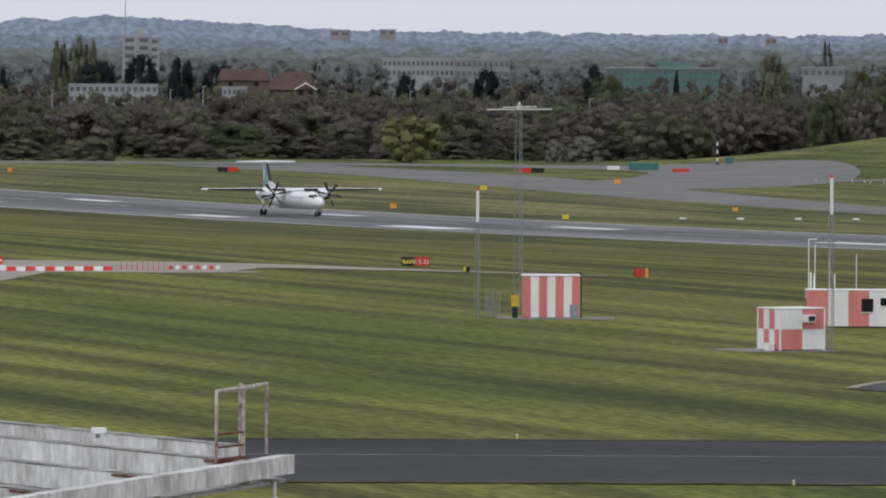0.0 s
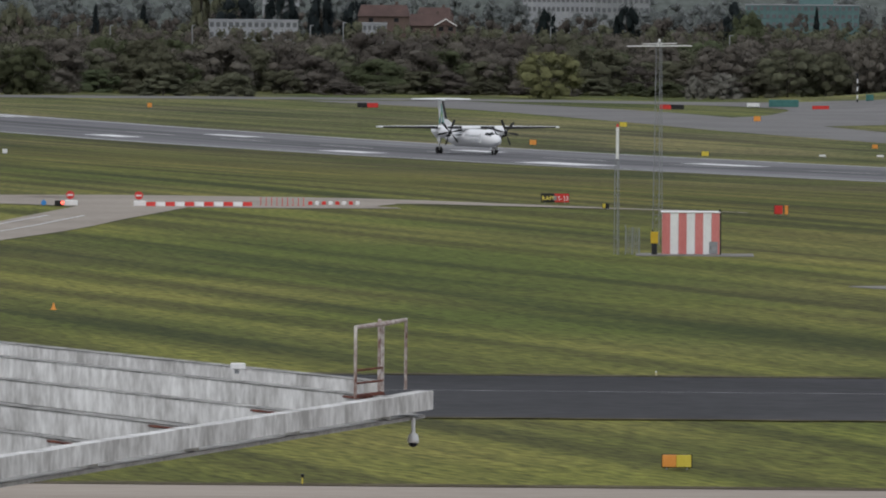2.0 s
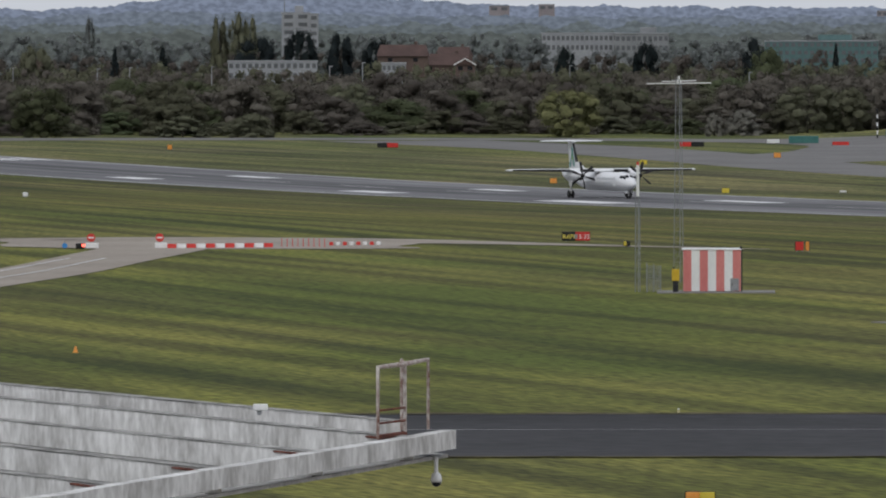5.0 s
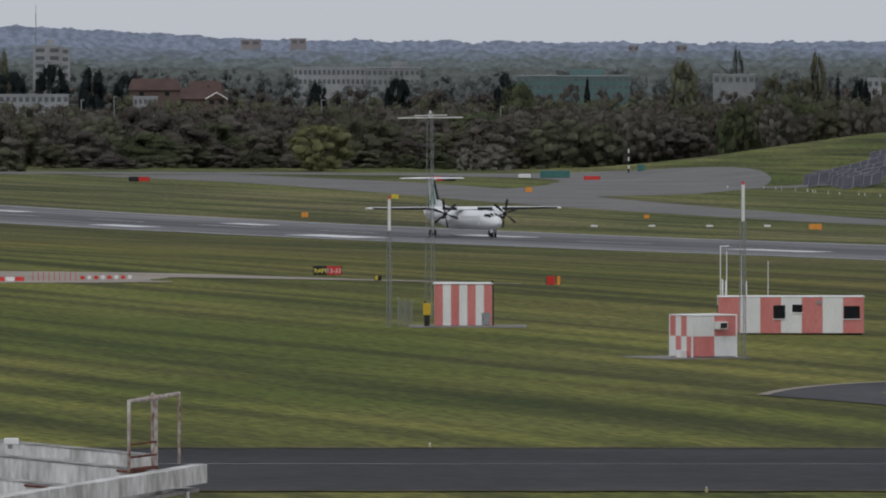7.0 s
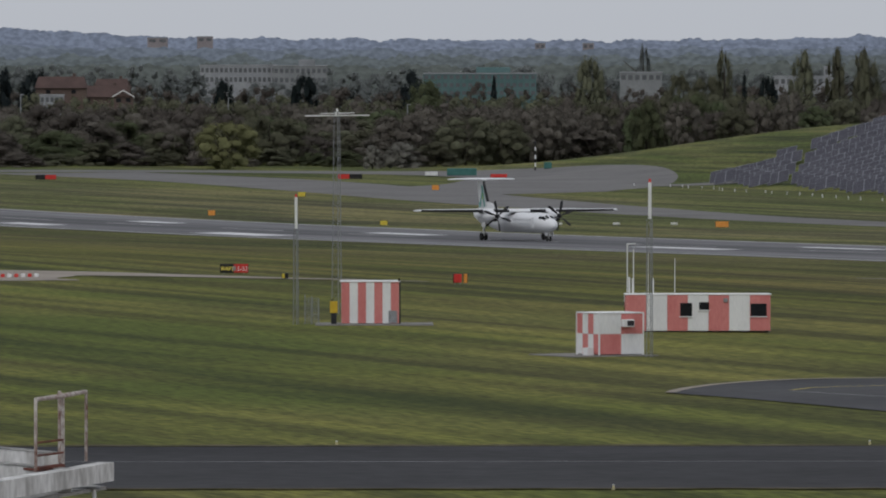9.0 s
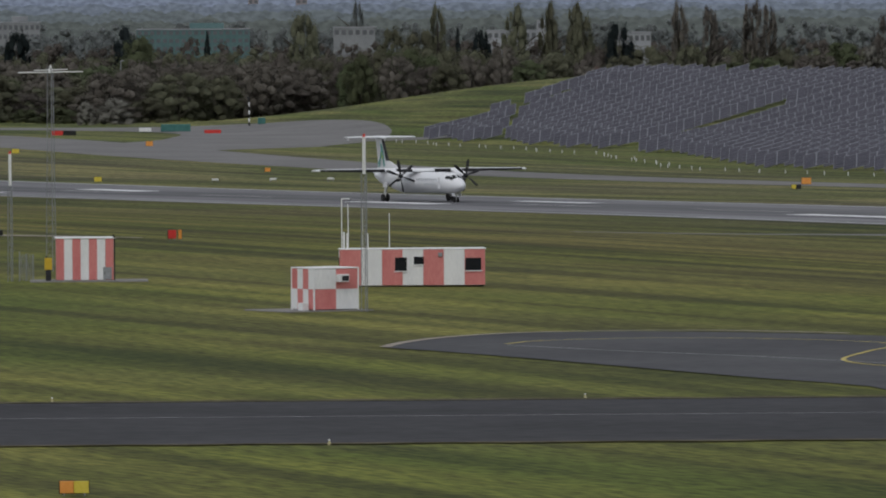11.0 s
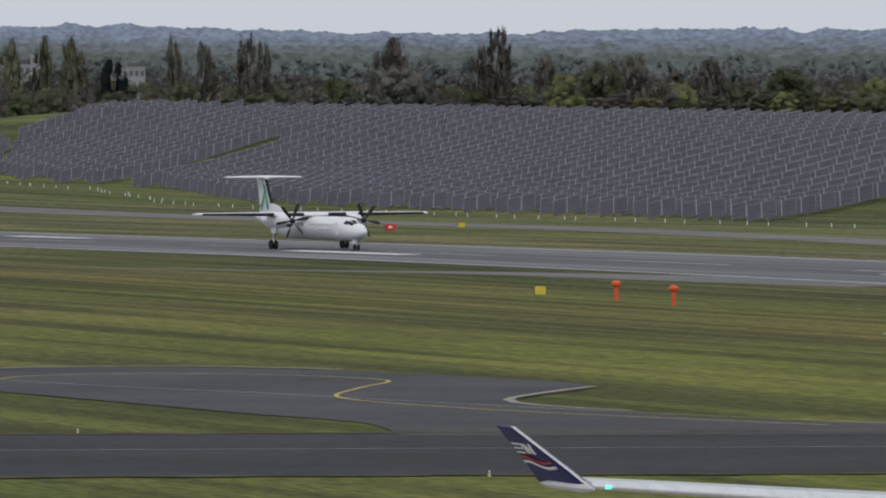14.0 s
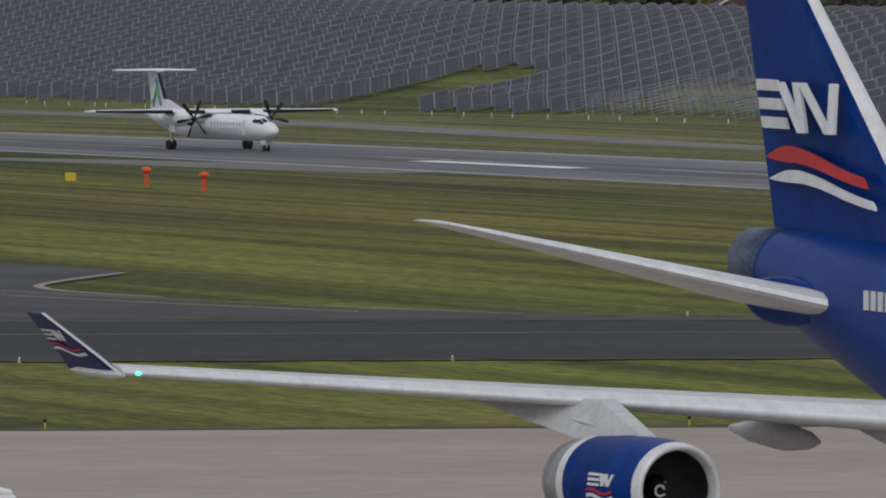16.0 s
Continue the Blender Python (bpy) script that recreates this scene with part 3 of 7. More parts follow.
def striped_hut():
    hut = thing("equipment_hut", "red and white striped equipment hut on a concrete slab", "hut", on_ground(2.3, 692, 0))
    part("body", box(bmesh.new(), 0, 0, 0.1, 4.2, 3.0, 3.0, 0.02), WHITE, hut)
    hut_panels(hut, 4.2, 3.0, 3.0, 7, 1, "front", 0)
    part("roof", box(bmesh.new(), 0, 0, 3.12, 4.4, 3.2, 0.09, 0.03), WHITE, hut)
    part("base_slab", box(bmesh.new(), 0.3, -0.4, -0.05, 8.6, 5.0, 0.14, 0.03), GREY_SLAB, hut, "grey concrete base slab")
    door = part("door", box(bmesh.new(), 1.65, -1.56, 0.15, 0.62, 0.05, 0.9, 0.01), STEEL, hut, "grey steel service door")
    part("handle", rod(bmesh.new(), (1.45, -1.62, 0.5), (1.45, -1.62, 0.65), 0.02), DARK, door)
    part("corner_post", box(bmesh.new(), 2.17, -1.5, 0.1, 0.09, 0.09, 3.15, 0.01), DARK, hut, "dark steel corner post")
    part("lamp", rod(bmesh.new(), (2.1, -1.45, 3.2), (2.1, -1.45, 3.42), 0.07), DARK, hut)
    cab = thing("switch_cabinet", "yellow steel switch cabinet beside the striped hut", "cabinet", on_ground(-0.35, 690))
    part("body", box(bmesh.new(), 0, 0, 0.9, 0.55, 0.4, 0.85, 0.02), YELLOW_CABINET, cab)
    part("stand", box(bmesh.new(), 0, 0, 0, 0.4, 0.3, 0.95, 0.01), DARK, cab)
    part("beacon", rod(bmesh.new(), (-0.15, 0, 1.75), (-0.15, 0, 1.9), 0.06), DARK, cab)
    fence = thing("mesh_fence", "grey wire mesh fence panels on the slab", "fence", on_ground(-1.95, 691))
    for i in range(3):
        x = -0.5 + i * 0.5
        part("post", rod(bmesh.new(), (x, 0, 0.05), (x, 0, 2.2 - 0.12 * i), 0.035), STEEL, fence)
    for i in range(2):
        bm = bmesh.new()
        for j in range(11):
            rod(bm, (-0.5 + i * 0.5 + j * 0.05, 0, 0.1), (-0.5 + i * 0.5 + j * 0.05, 0, 2.0), 0.008, n=4, caps=False)
        for j in range(16):
            rod(bm, (-0.5 + i * 0.5, 0, 0.15 + j * 0.12), (i * 0.5, 0, 0.15 + j * 0.12), 0.008, n=4, caps=False)
        part("mesh_panel", bm, STEEL, fence)


def lattice_mast(name, label, x, y, height, width, top_width, arm=0.0, tube=0.0):
    mast = thing(name, label, "mast", on_ground(x, y, 12))
    lattice_top = height - tube
    corners = [(math.cos(t), math.sin(t)) for t in (0.5, 0.5 + 2.094, 0.5 + 4.189)]

    def at(i, z):
        r = (width + (top_width - width) * z / lattice_top) * 0.58
        return (corners[i % 3][0] * r, corners[i % 3][1] * r, z)
    for i in range(3):
        part("leg", rod(bmesh.new(), at(i, 0), at(i, lattice_top), 0.026), STEEL, mast)
    bays = int(lattice_top / 0.75)
    for i in range(3):
        bm = bmesh.new()
        for j in range(bays):
            z0, z1 = lattice_top * j / bays, lattice_top * (j + 1) / bays
            rod(bm, at(i, z0), at(i + 1, z1), 0.011, n=4)
            rod(bm, at(i, z1), at(i + 1, z1), 0.011, n=4)
        part("bracing", bm, STEEL, mast)
    if tube:
        part("white_tube", rod(bmesh.new(), (0, 0, lattice_top), (0, 0, height), 0.11, n=10), WHITE, mast, "white tube antenna")
    if arm:
        part("crossbar", rod(bmesh.new(), (-arm / 2, 0, height - 0.35), (arm / 2, 0, height - 0.30), 0.05), WHITE, mast, "white crossbar")
        part("crossbar", rod(bmesh.new(), (-arm * 0.28, -0.5, height - 0.18), (arm * 0.28, 0.4, height - 0.12), 0.04), WHITE, mast, "white crossbar")
        part("head", box(bmesh.new(), 0, 0, height - 0.4, 0.3, 0.3, 0.35, 0.04), WHITE, mast)
    part("obstruction_light", rod(bmesh.new(), (0, 0, height), (0, 0, height + 0.22), 0.1, 0.07, n=8), SIGN_RED if not arm else WHITE, mast, "obstruction light")
    return mast


def checker_hut():
    hut = thing("checker_hut", "red and white chequered equipment hut with an air unit", "hut", on_ground(17.8, 621.5, 28))
    w, d, h = 3.25, 2.9, 2.65
    part("body", box(bmesh.new(), 0, 0, 0.12, w, d, h, 0.02), WHITE, hut)
    hut_panels(hut, w, d, h, 2, 2, "front", 0)
    hut_panels(hut, w, d, h, 4, 2, "side", 1)
    part("roof", box(bmesh.new(), 0, 0, h + 0.12, w + 0.16, d + 0.16, 0.08, 0.03), WHITE, hut)
    for x in (-1, 1):
        for y in (-1, 1):
            part("corner_post", box(bmesh.new(), x * (w / 2 + 0.03), y * (d / 2 + 0.03), 0, 0.1, 0.1, h + 0.2, 0.01), WHITE, hut)
    unit = part("air_unit", box(bmesh.new(), 0.35, -d / 2 - 0.3, 1.9, 0.75, 0.5, 0.5, 0.03), WHITE, hut, "white air conditioning unit")
    part("grille", box(bmesh.new(), 0.42, -d / 2 - 0.56, 1.98, 0.5, 0.03, 0.34, 0.01), DARK, unit)
    part("step", box(bmesh.new(), -w / 2 - 0.35, -0.6, 0, 0.5, 0.6, 0.55, 0.02), WHITE, hut)
    part("base_slab", box(bmesh.new(), -0.9, 0.6, -0.06, 6.4, 6.0, 0.12, 0.02), GREY_SLAB, hut, "grey concrete base slab")


def long_cabin():
    cabin = thing("site_cabin", "long red and white striped cabin with dark windows and roof aerials", "cabin", on_ground(25.6, 676, 0))
    length, d, h = 10.3, 2.8, 2.55
    part("body", box(bmesh.new(), 0, 0, 0.1, length, d, h, 0.02), WHITE, cabin)
    hut_panels(cabin, length, d, h, 7, 1, "front", 0)
    hut_panels(cabin, length, d, h, 2, 1, "side", 1)
    part("roof", box(bmesh.new(), 0, 0, h + 0.11, length + 0.16, d + 0.16, 0.07, 0.02), WHITE, cabin)
    part("skid", box(bmesh.new(), 0, 0, 0, length - 0.3, d - 0.4, 0.1), DARK, cabin)
    for x, ww, z, hh in ((-0.86, 0.85, 1.15, 0.95), (0.42, 0.72, 1.6, 0.55), (4.3, 1.15, 1.15, 0.9)):
        win = part("window", box(bmesh.new(), x, -d / 2 - 0.05, z, ww, 0.05, hh, 0.03), GLASS_DARK, cabin, "dark cabin window")
        part("sill", box(bmesh.new(), x, -d / 2 - 0.09, z - 0.07, ww + 0.1, 0.1, 0.06, 0.01), WHITE, win)
    part("door_window", box(bmesh.new(), -length / 2 - 0.05, 0.3, 1.2, 0.05, 0.7, 0.9, 0.02), GLASS_DARK, cabin)
    part("wall_lamp", box(bmesh.new(), 1.95, -d / 2 - 0.09, 2.15, 0.3, 0.14, 0.28, 0.02), STEEL, cabin)
    for x, top, r in ((-5.0, 6.3, 0.035), (-4.55, 5.9, 0.035), (-3.5, 5.6, 0.02), (-3.15, 3.8, 0.05), (-1.6, 5.2, 0.025), (-4.85, 3.9, 0.07), (-4.6, 3.8, 0.07)):
        part("aerial", rod(bmesh.new(), (x, 0.4, h), (x, 0.4, top), r), WHITE, cabin, "thin pale aerial")
    part("aerial_bar", rod(bmesh.new(), (-5.05, 0.4, 6.25), (-4.4, 0.4, 6.28), 0.04), WHITE, cabin)


striped_hut()
checker_hut()
long_cabin()
lattice_mast("aerial_mast", "tall grey lattice mast with white crossbars", -0.1, 718, 15.4, 0.75, 0.42, arm=5.0)
lattice_mast("tube_mast", "slim lattice mast topped by a white tube", -3.1, 692, 9.3, 0.36, 0.3, tube=2.3)
lattice_mast("tube_mast", "slim lattice mast with white tube and red light", 20.3, 618, 11.4, 0.42, 0.34, tube=2.4)


def board(x, y, wide, high, stand, material, label, second=None, category="sign", turn=0.0, thick=0.25):
    """A ground sign: a box on two legs, with a border, in one or two colours."""
    s = thing("taxiway_sign", label, category, on_ground(x, y, turn))
    halves = [(0, wide, material)] if second is None else [(-wide * 0.26, wide * 0.48, material), (wide * 0.24, wide * 0.52, second)]
    for cx, w, mat in halves:
        part("face", box(bmesh.new(), cx, 0, stand, w - 0.01, thick, high, 0.02), mat, s)
    part("backing", box(bmesh.new(), 0, thick * 0.5 + 0.03, stand - 0.03, wide + 0.06, 0.06, high + 0.06, 0.01), SIGN_BLACK, s)
    for sx in (-0.35, 0.35):
        part("leg", box(bmesh.new(), sx * wide, 0, 0, 0.08, 0.08, stand + 0.02), STEEL, s)
    return s


def lettering(sign, words, x, y, z, size, material):
    curve = bpy.data.curves.new("lettering", "FONT")
    curve.body, curve.size, curve.extrude, curve.align_x = words, size, 0.01, "CENTER"
    curve.materials.append(material)
    ob = new("lettering", curve)
    ob.parent = sign
    ob.matrix_basis = pose(x, y, z, 90, 0, 0)
    return ob


rapi = board(-9.6, 872, 2.55, 0.78, 0.12, SIGN_BLACK, "black and red runway sign with yellow and white letters", SIGN_RED)
lettering(rapi, "RAPI", -0.66, -0.14, 0.3, 0.55, glow("lit_yellow_letter", (0.75, 0.62, 0.1), 0.2))
lettering(rapi, "15-33", 0.62, -0.14, 0.3, 0.55, WHITE)
board(10.6, 844, 0.7, 0.75, 0.12, SIGN_RED, "small red runway sign seen from its side", None, turn=20)
board(11.3, 844.3, 0.32, 0.8, 0.1, SIGN_ORANGE, "narrow orange back of a runway sign")
mark = board(-4.8, 848, 0.55, 0.4, 0.12, SIGN_YELLOW, "small yellow and black taxiway sign in grass", SIGN_BLACK)
for x, y, w, h, mat, sec, label in (
        (-59.5, 1928, 4.2, 0.9, SIGN_BLACK, SIGN_RED, "wide black and red sign far across the grass"),
        (-6.6, 1700, 1.3, 0.8, SIGN_YELLOW, None, "small yellow sign on the far grass"),
        (6.8, 1424, 1.1, 0.7, SIGN_YELLOW, None, "small yellow sign on the runway verge"),
        (-20.4, 1524, 1.1, 0.8, SIGN_ORANGE, None, "small orange sign on the runway verge"),
        (18.2, 1780, 1.3, 0.9, SIGN_ORANGE, None, "small orange sign on the grass island"),
        (2.3, 1936, 5.0, 0.9, SIGN_RED, SIGN_BLACK, "wide red and black sign far across the field"),
        (33, 1952, 3.4, 0.7, SIGN_RED, None, "long low red sign before the hill"),
        (56.5, 1396, 1.9, 0.85, SIGN_ORANGE, None, "orange sign between runway and taxiway"),
        (34, 1500, 0.9, 0.6, SIGN_ORANGE, None, "small orange sign on the runway verge"),
        (106.7, 1340, 1.35, 0.9, SIGN_ORANGE, None, "orange sign below the solar panels"),
        (101.5, 1292, 1.3, 0.55, SIGN_YELLOW, SIGN_BLACK, "yellow and black taxiway sign on the verge"),
        (122, 1260, 0.9, 0.6, SIGN_YELLOW, None, "small yellow sign on the verge"),
        (-102.6, 1904, 0.9, 0.9, SIGN_ORANGE, None, "small orange marker by the far taxiway"),
        (-150, 1960, 1.2, 0.6, SIGN_YELLOW, None, "small yellow sign by the far taxiway"),
        (86.9, 826, 0.95, 0.75, SIGN_YELLOW, None, "square yellow sign on mown grass")):
    board(x, y, w, h, 0.12, mat, label, sec)
red41 = board(110.3, 1236, 1.35, 0.75, 0.12, SIGN_RED, "red sign with pale characters on the verge")
part("lettering_bar", box(bmesh.new(), 0, -0.14, 0.35, 0.5, 0.02, 0.3), WHITE, red41)
part("plate", box(bmesh.new(), 0, -0.15, 0.3, 0.3, 0.03, 0.4), STEEL, bpy.data.objects["taxiway_sign"])
low_sign = board(0.8, 388, 1.2, 0.5, 0.1, SIGN_ORANGE, "orange and yellow sign board in near grass", SIGN_YELLOW)


def orange_post(x, y):
    post = thing("signal_post", "bright orange post with a mushroom head", "post", on_ground(x, y), group="orange signal posts")
    part("stem", rod(bmesh.new(), (0, 0, 0), (0, 0, 1.25), 0.17, n=12), SIGNAL_ORANGE, post)
    bm = bmesh.new()
    loft(bm, [[(r * math.cos(t), r * math.sin(t), z) for t in (2 * math.pi * i / 14 for i in range(14))] for r, z in ((0.17, 1.2), (0.36, 1.28), (0.42, 1.42), (0.38, 1.58), (0.22, 1.70), (0.05, 1.74))])
    part("cap", bm, SIGNAL_ORANGE, post, smooth_faces=True)
    return post


orange_post(91.9, 811)
orange_post(94.5, 791)


def small_posts():
    post = thing("edge_marker", "low yellow and white edge marker in grass", "marker", on_ground(26.9, 479.6), group="edge markers")
    part("cone", rod(bmesh.new(), (0, 0, 0), (0, 0, 0.2), 0.09, 0.04, n=8), STRAW, post)
    part("lens", rod(bmesh.new(), (0, 0, 0.2), (0, 0, 0.26), 0.045, n=8), WHITE, post)
    for x, y in ((82.3, 479.6), (-0.1, 479.6), (-40, 479.6), (12.5, 431), (43, 431), (63, 431), (95, 431)):
        copy_thing(post, on_ground(x, y))
    lamp = thing("apron_edge_light", "yellow stake light with blue lens at the apron edge", "light", on_ground(38.3, 373.6), group="apron edge lights")
    part("stake", rod(bmesh.new(), (0, 0, 0), (0, 0, 0.3), 0.035), SIGN_YELLOW, lamp)
    part("foot", rod(bmesh.new(), (0, 0, 0), (0, 0, 0.05), 0.14, n=8), SIGN_YELLOW, lamp)
    part("lens", rod(bmesh.new(), (0, 0, 0.3), (0, 0, 0.44), 0.07, n=8), SIGN_BLACK, lamp)
    for x in (64.2, 12, -14):
        copy_thing(lamp, on_ground(x, 373.6))
    papi = thing("approach_light_unit", "pale box light unit on short legs beside the runway", "light", on_ground(24.2, 1412), group="approach light units")
    part("housing", box(bmesh.new(), 0, 0, 0.3, 1.0, 0.6, 0.28, 0.05), WHITE, papi)
    for sx in (-0.35, 0.35):
        part("leg", rod(bmesh.new(), (sx, 0, 0), (sx, 0, 0.32), 0.04), STEEL, papi)
    for i in range(1, 4):
        copy_thing(papi, on_ground(24.2 + 8.6 * i, 1412))
    stake = thing("white_stake", "short white marker stake below the solar panels", "stake", on_ground(*at_runway(-330, -205)), group="white stakes")
    part("stem", rod(bmesh.new(), (0, 0, 0), (0, 0, 0.55), 0.06, 0.08, n=6), WHITE, stake)
    rng = random.Random(4)
    for i in range(1, 76):
        k = -330 + i * 9.2
        copy_thing(stake, on_ground(*at_runway(k, ramp(FOOT, k) + 7 + rng.uniform(-1.5, 1.5))))


small_posts()


def windsock():
    sock = thing("windsock", "limp orange windsock on a red and white pole", "windsock", on_ground(-82.4, 984))
    part("pole", rod(bmesh.new(), (0, 0, 0), (0, 0, 4.9), 0.07, 0.05, n=8), WHITE, sock)
    for z in (0.0, 1.4):
        part("band", rod(bmesh.new(), (0, 0, z + 0.6), (0, 0, z + 1.2), 0.085, n=8), SIGN_RED, sock, "red pole band")
    bm = bmesh.new()
    axis = [(-0.1, 0, 4.75, 0.55), (-0.25, 0, 4.35, 0.5), (-0.45, 0, 3.7, 0.42), (-0.7, 0, 3.0, 0.34), (-0.95, 0, 2.35, 0.25), (-1.1, 0, 1.95, 0.18)]
    loft(bm, [[(x + r * math.cos(t), y + r * math.sin(t) * 0.7, z + 0.12 * r * math.cos(3 * t)) for t in (2 * math.pi * i / 16 for i in range(16))] for x, y, z, r in axis], caps=False)
    part("sleeve", bm, SIGNAL_ORANGE, sock, "bright orange fabric sleeve", True)
    for x in (-1.9, 0.15):
        p = thing("marker_post", "short red and white post near the windsock", "post", on_ground(-82.4 + x, 986))
        part("stem", rod(bmesh.new(), (0, 0, 0), (0, 0, 1.3), 0.12, n=8), WHITE, p)
        part("band", rod(bmesh.new(), (0, 0, 0.5), (0, 0, 1.9), 0.16, n=8), SIGN_RED, p)
    b = thing("marker_box", "small white marker box on grass", "marker", on_ground(-79.4, 1148))
    part("body", box(bmesh.new(), 0, 0, 0.1, 0.6, 0.4, 0.5, 0.04), WHITE, b)
    part("foot", box(bmesh.new(), 0, 0, 0, 0.3, 0.3, 0.12), STEEL, b)
    bb = thing("panel_box", "black panel with pale frame bars standing on grass", "panel", on_ground(-51.5, 633))
    for x in (-0.31, 0.31):
        part("panel", box(bmesh.new(), x, 0, 0.1, 0.6, 0.08, 0.95, 0.01), GLASS_DARK, bb)
    for z in (0.08, 0.95):
        part("rail", box(bmesh.new(), 0, -0.05, z, 1.26, 0.03, 0.04), STEEL, bb)
    part("mullion", box(bmesh.new(), 0, -0.05, 0.05, 0.05, 0.03, 1.02), STEEL, bb)
    for x, y in ((-36.3, 568),):
        c = thing("traffic_cone", "small orange traffic cone on grass", "cone", on_ground(x, y))
        part("cone", rod(bmesh.new(), (0, 0, 0.03), (0, 0, 0.4), 0.14, 0.04, n=10), SIGN_ORANGE, c)
        part("foot", box(bmesh.new(), 0, 0, 0, 0.36, 0.36, 0.04), SIGN_ORANGE, c)


windsock()


def closed_entry():
    """Barriers and no-entry signs across the closed taxiway."""
    for i, x in enumerate((-51.4, -45.4)):
        s = thing("no_entry_sign", "red no-entry disc on a white concrete block", "sign", on_ground(x, 826, 0))
        part("block", box(bmesh.new(), 0.1, 0, 0, 1.1, 0.5, 0.5, 0.05), WHITE, s)
        part("disc", rod(bmesh.new(), (0, -0.05, 0.95), (0, 0.02, 0.95), 0.36, n=18), SIGN_RED, s)
        part("bar", box(bmesh.new(), 0, -0.07, 0.88, 0.5, 0.03, 0.13), WHITE, s)
        part("post", rod(bmesh.new(), (0, 0.05, 0.4), (0, 0.05, 1.2), 0.04), STEEL, s)
    lampp = thing("warning_lamp", "small box lamp glowing red", "lamp", on_ground(-51.95, 824))
    part("lens", rod(bmesh.new(), (0, -0.08, 0.32), (0, 0, 0.32), 0.14, n=12), glow("red_warning_light", (1.0, 0.12, 0.08), 3.0), lampp)
    part("housing", box(bmesh.new(), -0.3, 0.1, 0, 0.75, 0.3, 0.5, 0.04), SIGN_BLACK, lampp)
    arrow = thing("keep_side_sign", "small round blue sign on a stand", "sign", on_ground(-53.7, 826))
    part("disc", rod(bmesh.new(), (0, -0.04, 0.25), (0, 0.02, 0.25), 0.24, n=14), BLUE, arrow)
    part("post", rod(bmesh.new(), (0, 0.04, 0), (0, 0.04, 0.75), 0.03), STEEL, arrow)
    for i in range(11):
        b = thing("barrier_block", "red plastic barrier block on the concrete" if i % 2 == 0 else "white plastic barrier block on the concrete", "barrier", on_ground(-44.3 + i * 0.83, 825 + i * 0.3), group="barrier blocks")
        bm = bmesh.new()
        loft(bm, [[(x, -0.22, 0), (x, 0.22, 0), (x, 0.1, 0.42), (x, -0.1, 0.42)] for x in (-0.4, 0.4)])
        part("shell", bm, SIGN_RED if i % 2 == 0 else WHITE, b)
        part("lug", box(bmesh.new(), 0.4, 0, 0.1, 0.05, 0.12, 0.12), STEEL, b)
    for i in range(9):
        p = thing("netting_post", "thin red stake with pale base", "post", on_ground(-35 + i * 0.47, 832), group="netting posts")
        part("stake", rod(bmesh.new(), (0, 0, 0), (0, 0, 0.75), 0.03), SIGN_RED, p)
        part("foot", rod(bmesh.new(), (0, 0, 0), (0, 0, 0.08), 0.12, n=8), SIGN_RED, p)
    for i in range(8):
        b = thing("barrier_block", "low barrier block in red and white", "barrier", on_ground(-30.8 + i * 0.58, 836 + i * 0.5), group="barrier blocks")
        part("shell", box(bmesh.new(), 0, 0, 0, 0.36, 0.4, 0.36, 0.05), WHITE if i % 2 else SIGN_RED, b)
        part("lug", box(bmesh.new(), 0.2, 0, 0.08, 0.05, 0.1, 0.1), STEEL, b)


closed_entry()


def hill_foot_items():
    p = thing("striped_pole", "black and white banded pole on the hill foot", "pole", on_ground(41.6, 2004))
    for i in range(7):
        part("band", rod(bmesh.new(), (0, 0, i * 0.85), (0, 0, i * 0.85 + 0.86), 0.16, n=8), WHITE if i % 2 else SIGN_BLACK, p)
    part("head", box(bmesh.new(), -0.1, 0, 5.9, 0.6, 0.3, 0.35, 0.05), DARK, p)
    for x, y, w, h, mat, label in ((25.8, 1985, 6.2, 1.5, TEAL, "long teal steel container before the woods"), (44.3, 2008, 1.6, 1.3, TEAL, "small dark teal cabinet on grass"), (19.4, 1983, 2.6, 0.8, WHITE, "low white parked equipment box")):
        c = thing("container", label, "container", on_ground(x, y))
        part("body", box(bmesh.new(), 0, 0, 0.1, w, 2.2, h, 0.06), mat, c)
        part("skid", box(bmesh.new(), 0, 0, 0, w - 0.3, 1.8, 0.12), DARK, c)


hill_foot_items()

# ---- old terminal: ribbed concrete canopy and white round-ended wing ----
OLD_CONCRETE = mottled("streaked_old_concrete", (0.40, 0.39, 0.375), (0.84, 0.835, 0.82), 0.9, 0.9, bump=0.3, fine=6, stretch=(1.0, 1.0, 0.6), world=True)
RUSTY = mottled("rusty_painted_steel", (0.13, 0.04, 0.022), (0.62, 0.58, 0.54), 2.2, 0.8, 0.1, 0.2, stretch=(1, 1, 0.5))
RUST_RED = mottled("red_oxide_steel", (0.07, 0.022, 0.016), (0.20, 0.065, 0.04), 3.0, 0.8, 0.1, 0.2)
WALL_WHITE = mottled("painted_white_render", (0.66, 0.67, 0.69), (0.80, 0.80, 0.81), 0.7, 0.8, bump=0.1, stretch=(1, 1, 0.25), world=True)
TAR = mottled("dark_roof_felt", (0.03, 0.03, 0.032), (0.06, 0.058, 0.055), 0.8, 0.9, bump=0.2, world=True)
CAP_CONCRETE = mottled("dark_cap_concrete", (0.10, 0.098, 0.09), (0.46, 0.45, 0.43), 1.6, 0.9, bump=0.2, world=True)
DECK_CONCRETE = mottled("mottled_deck_concrete", (0.22, 0.218, 0.21), (0.42, 0.415, 0.40), 0.7, 0.9, bump=0.2, world=True)
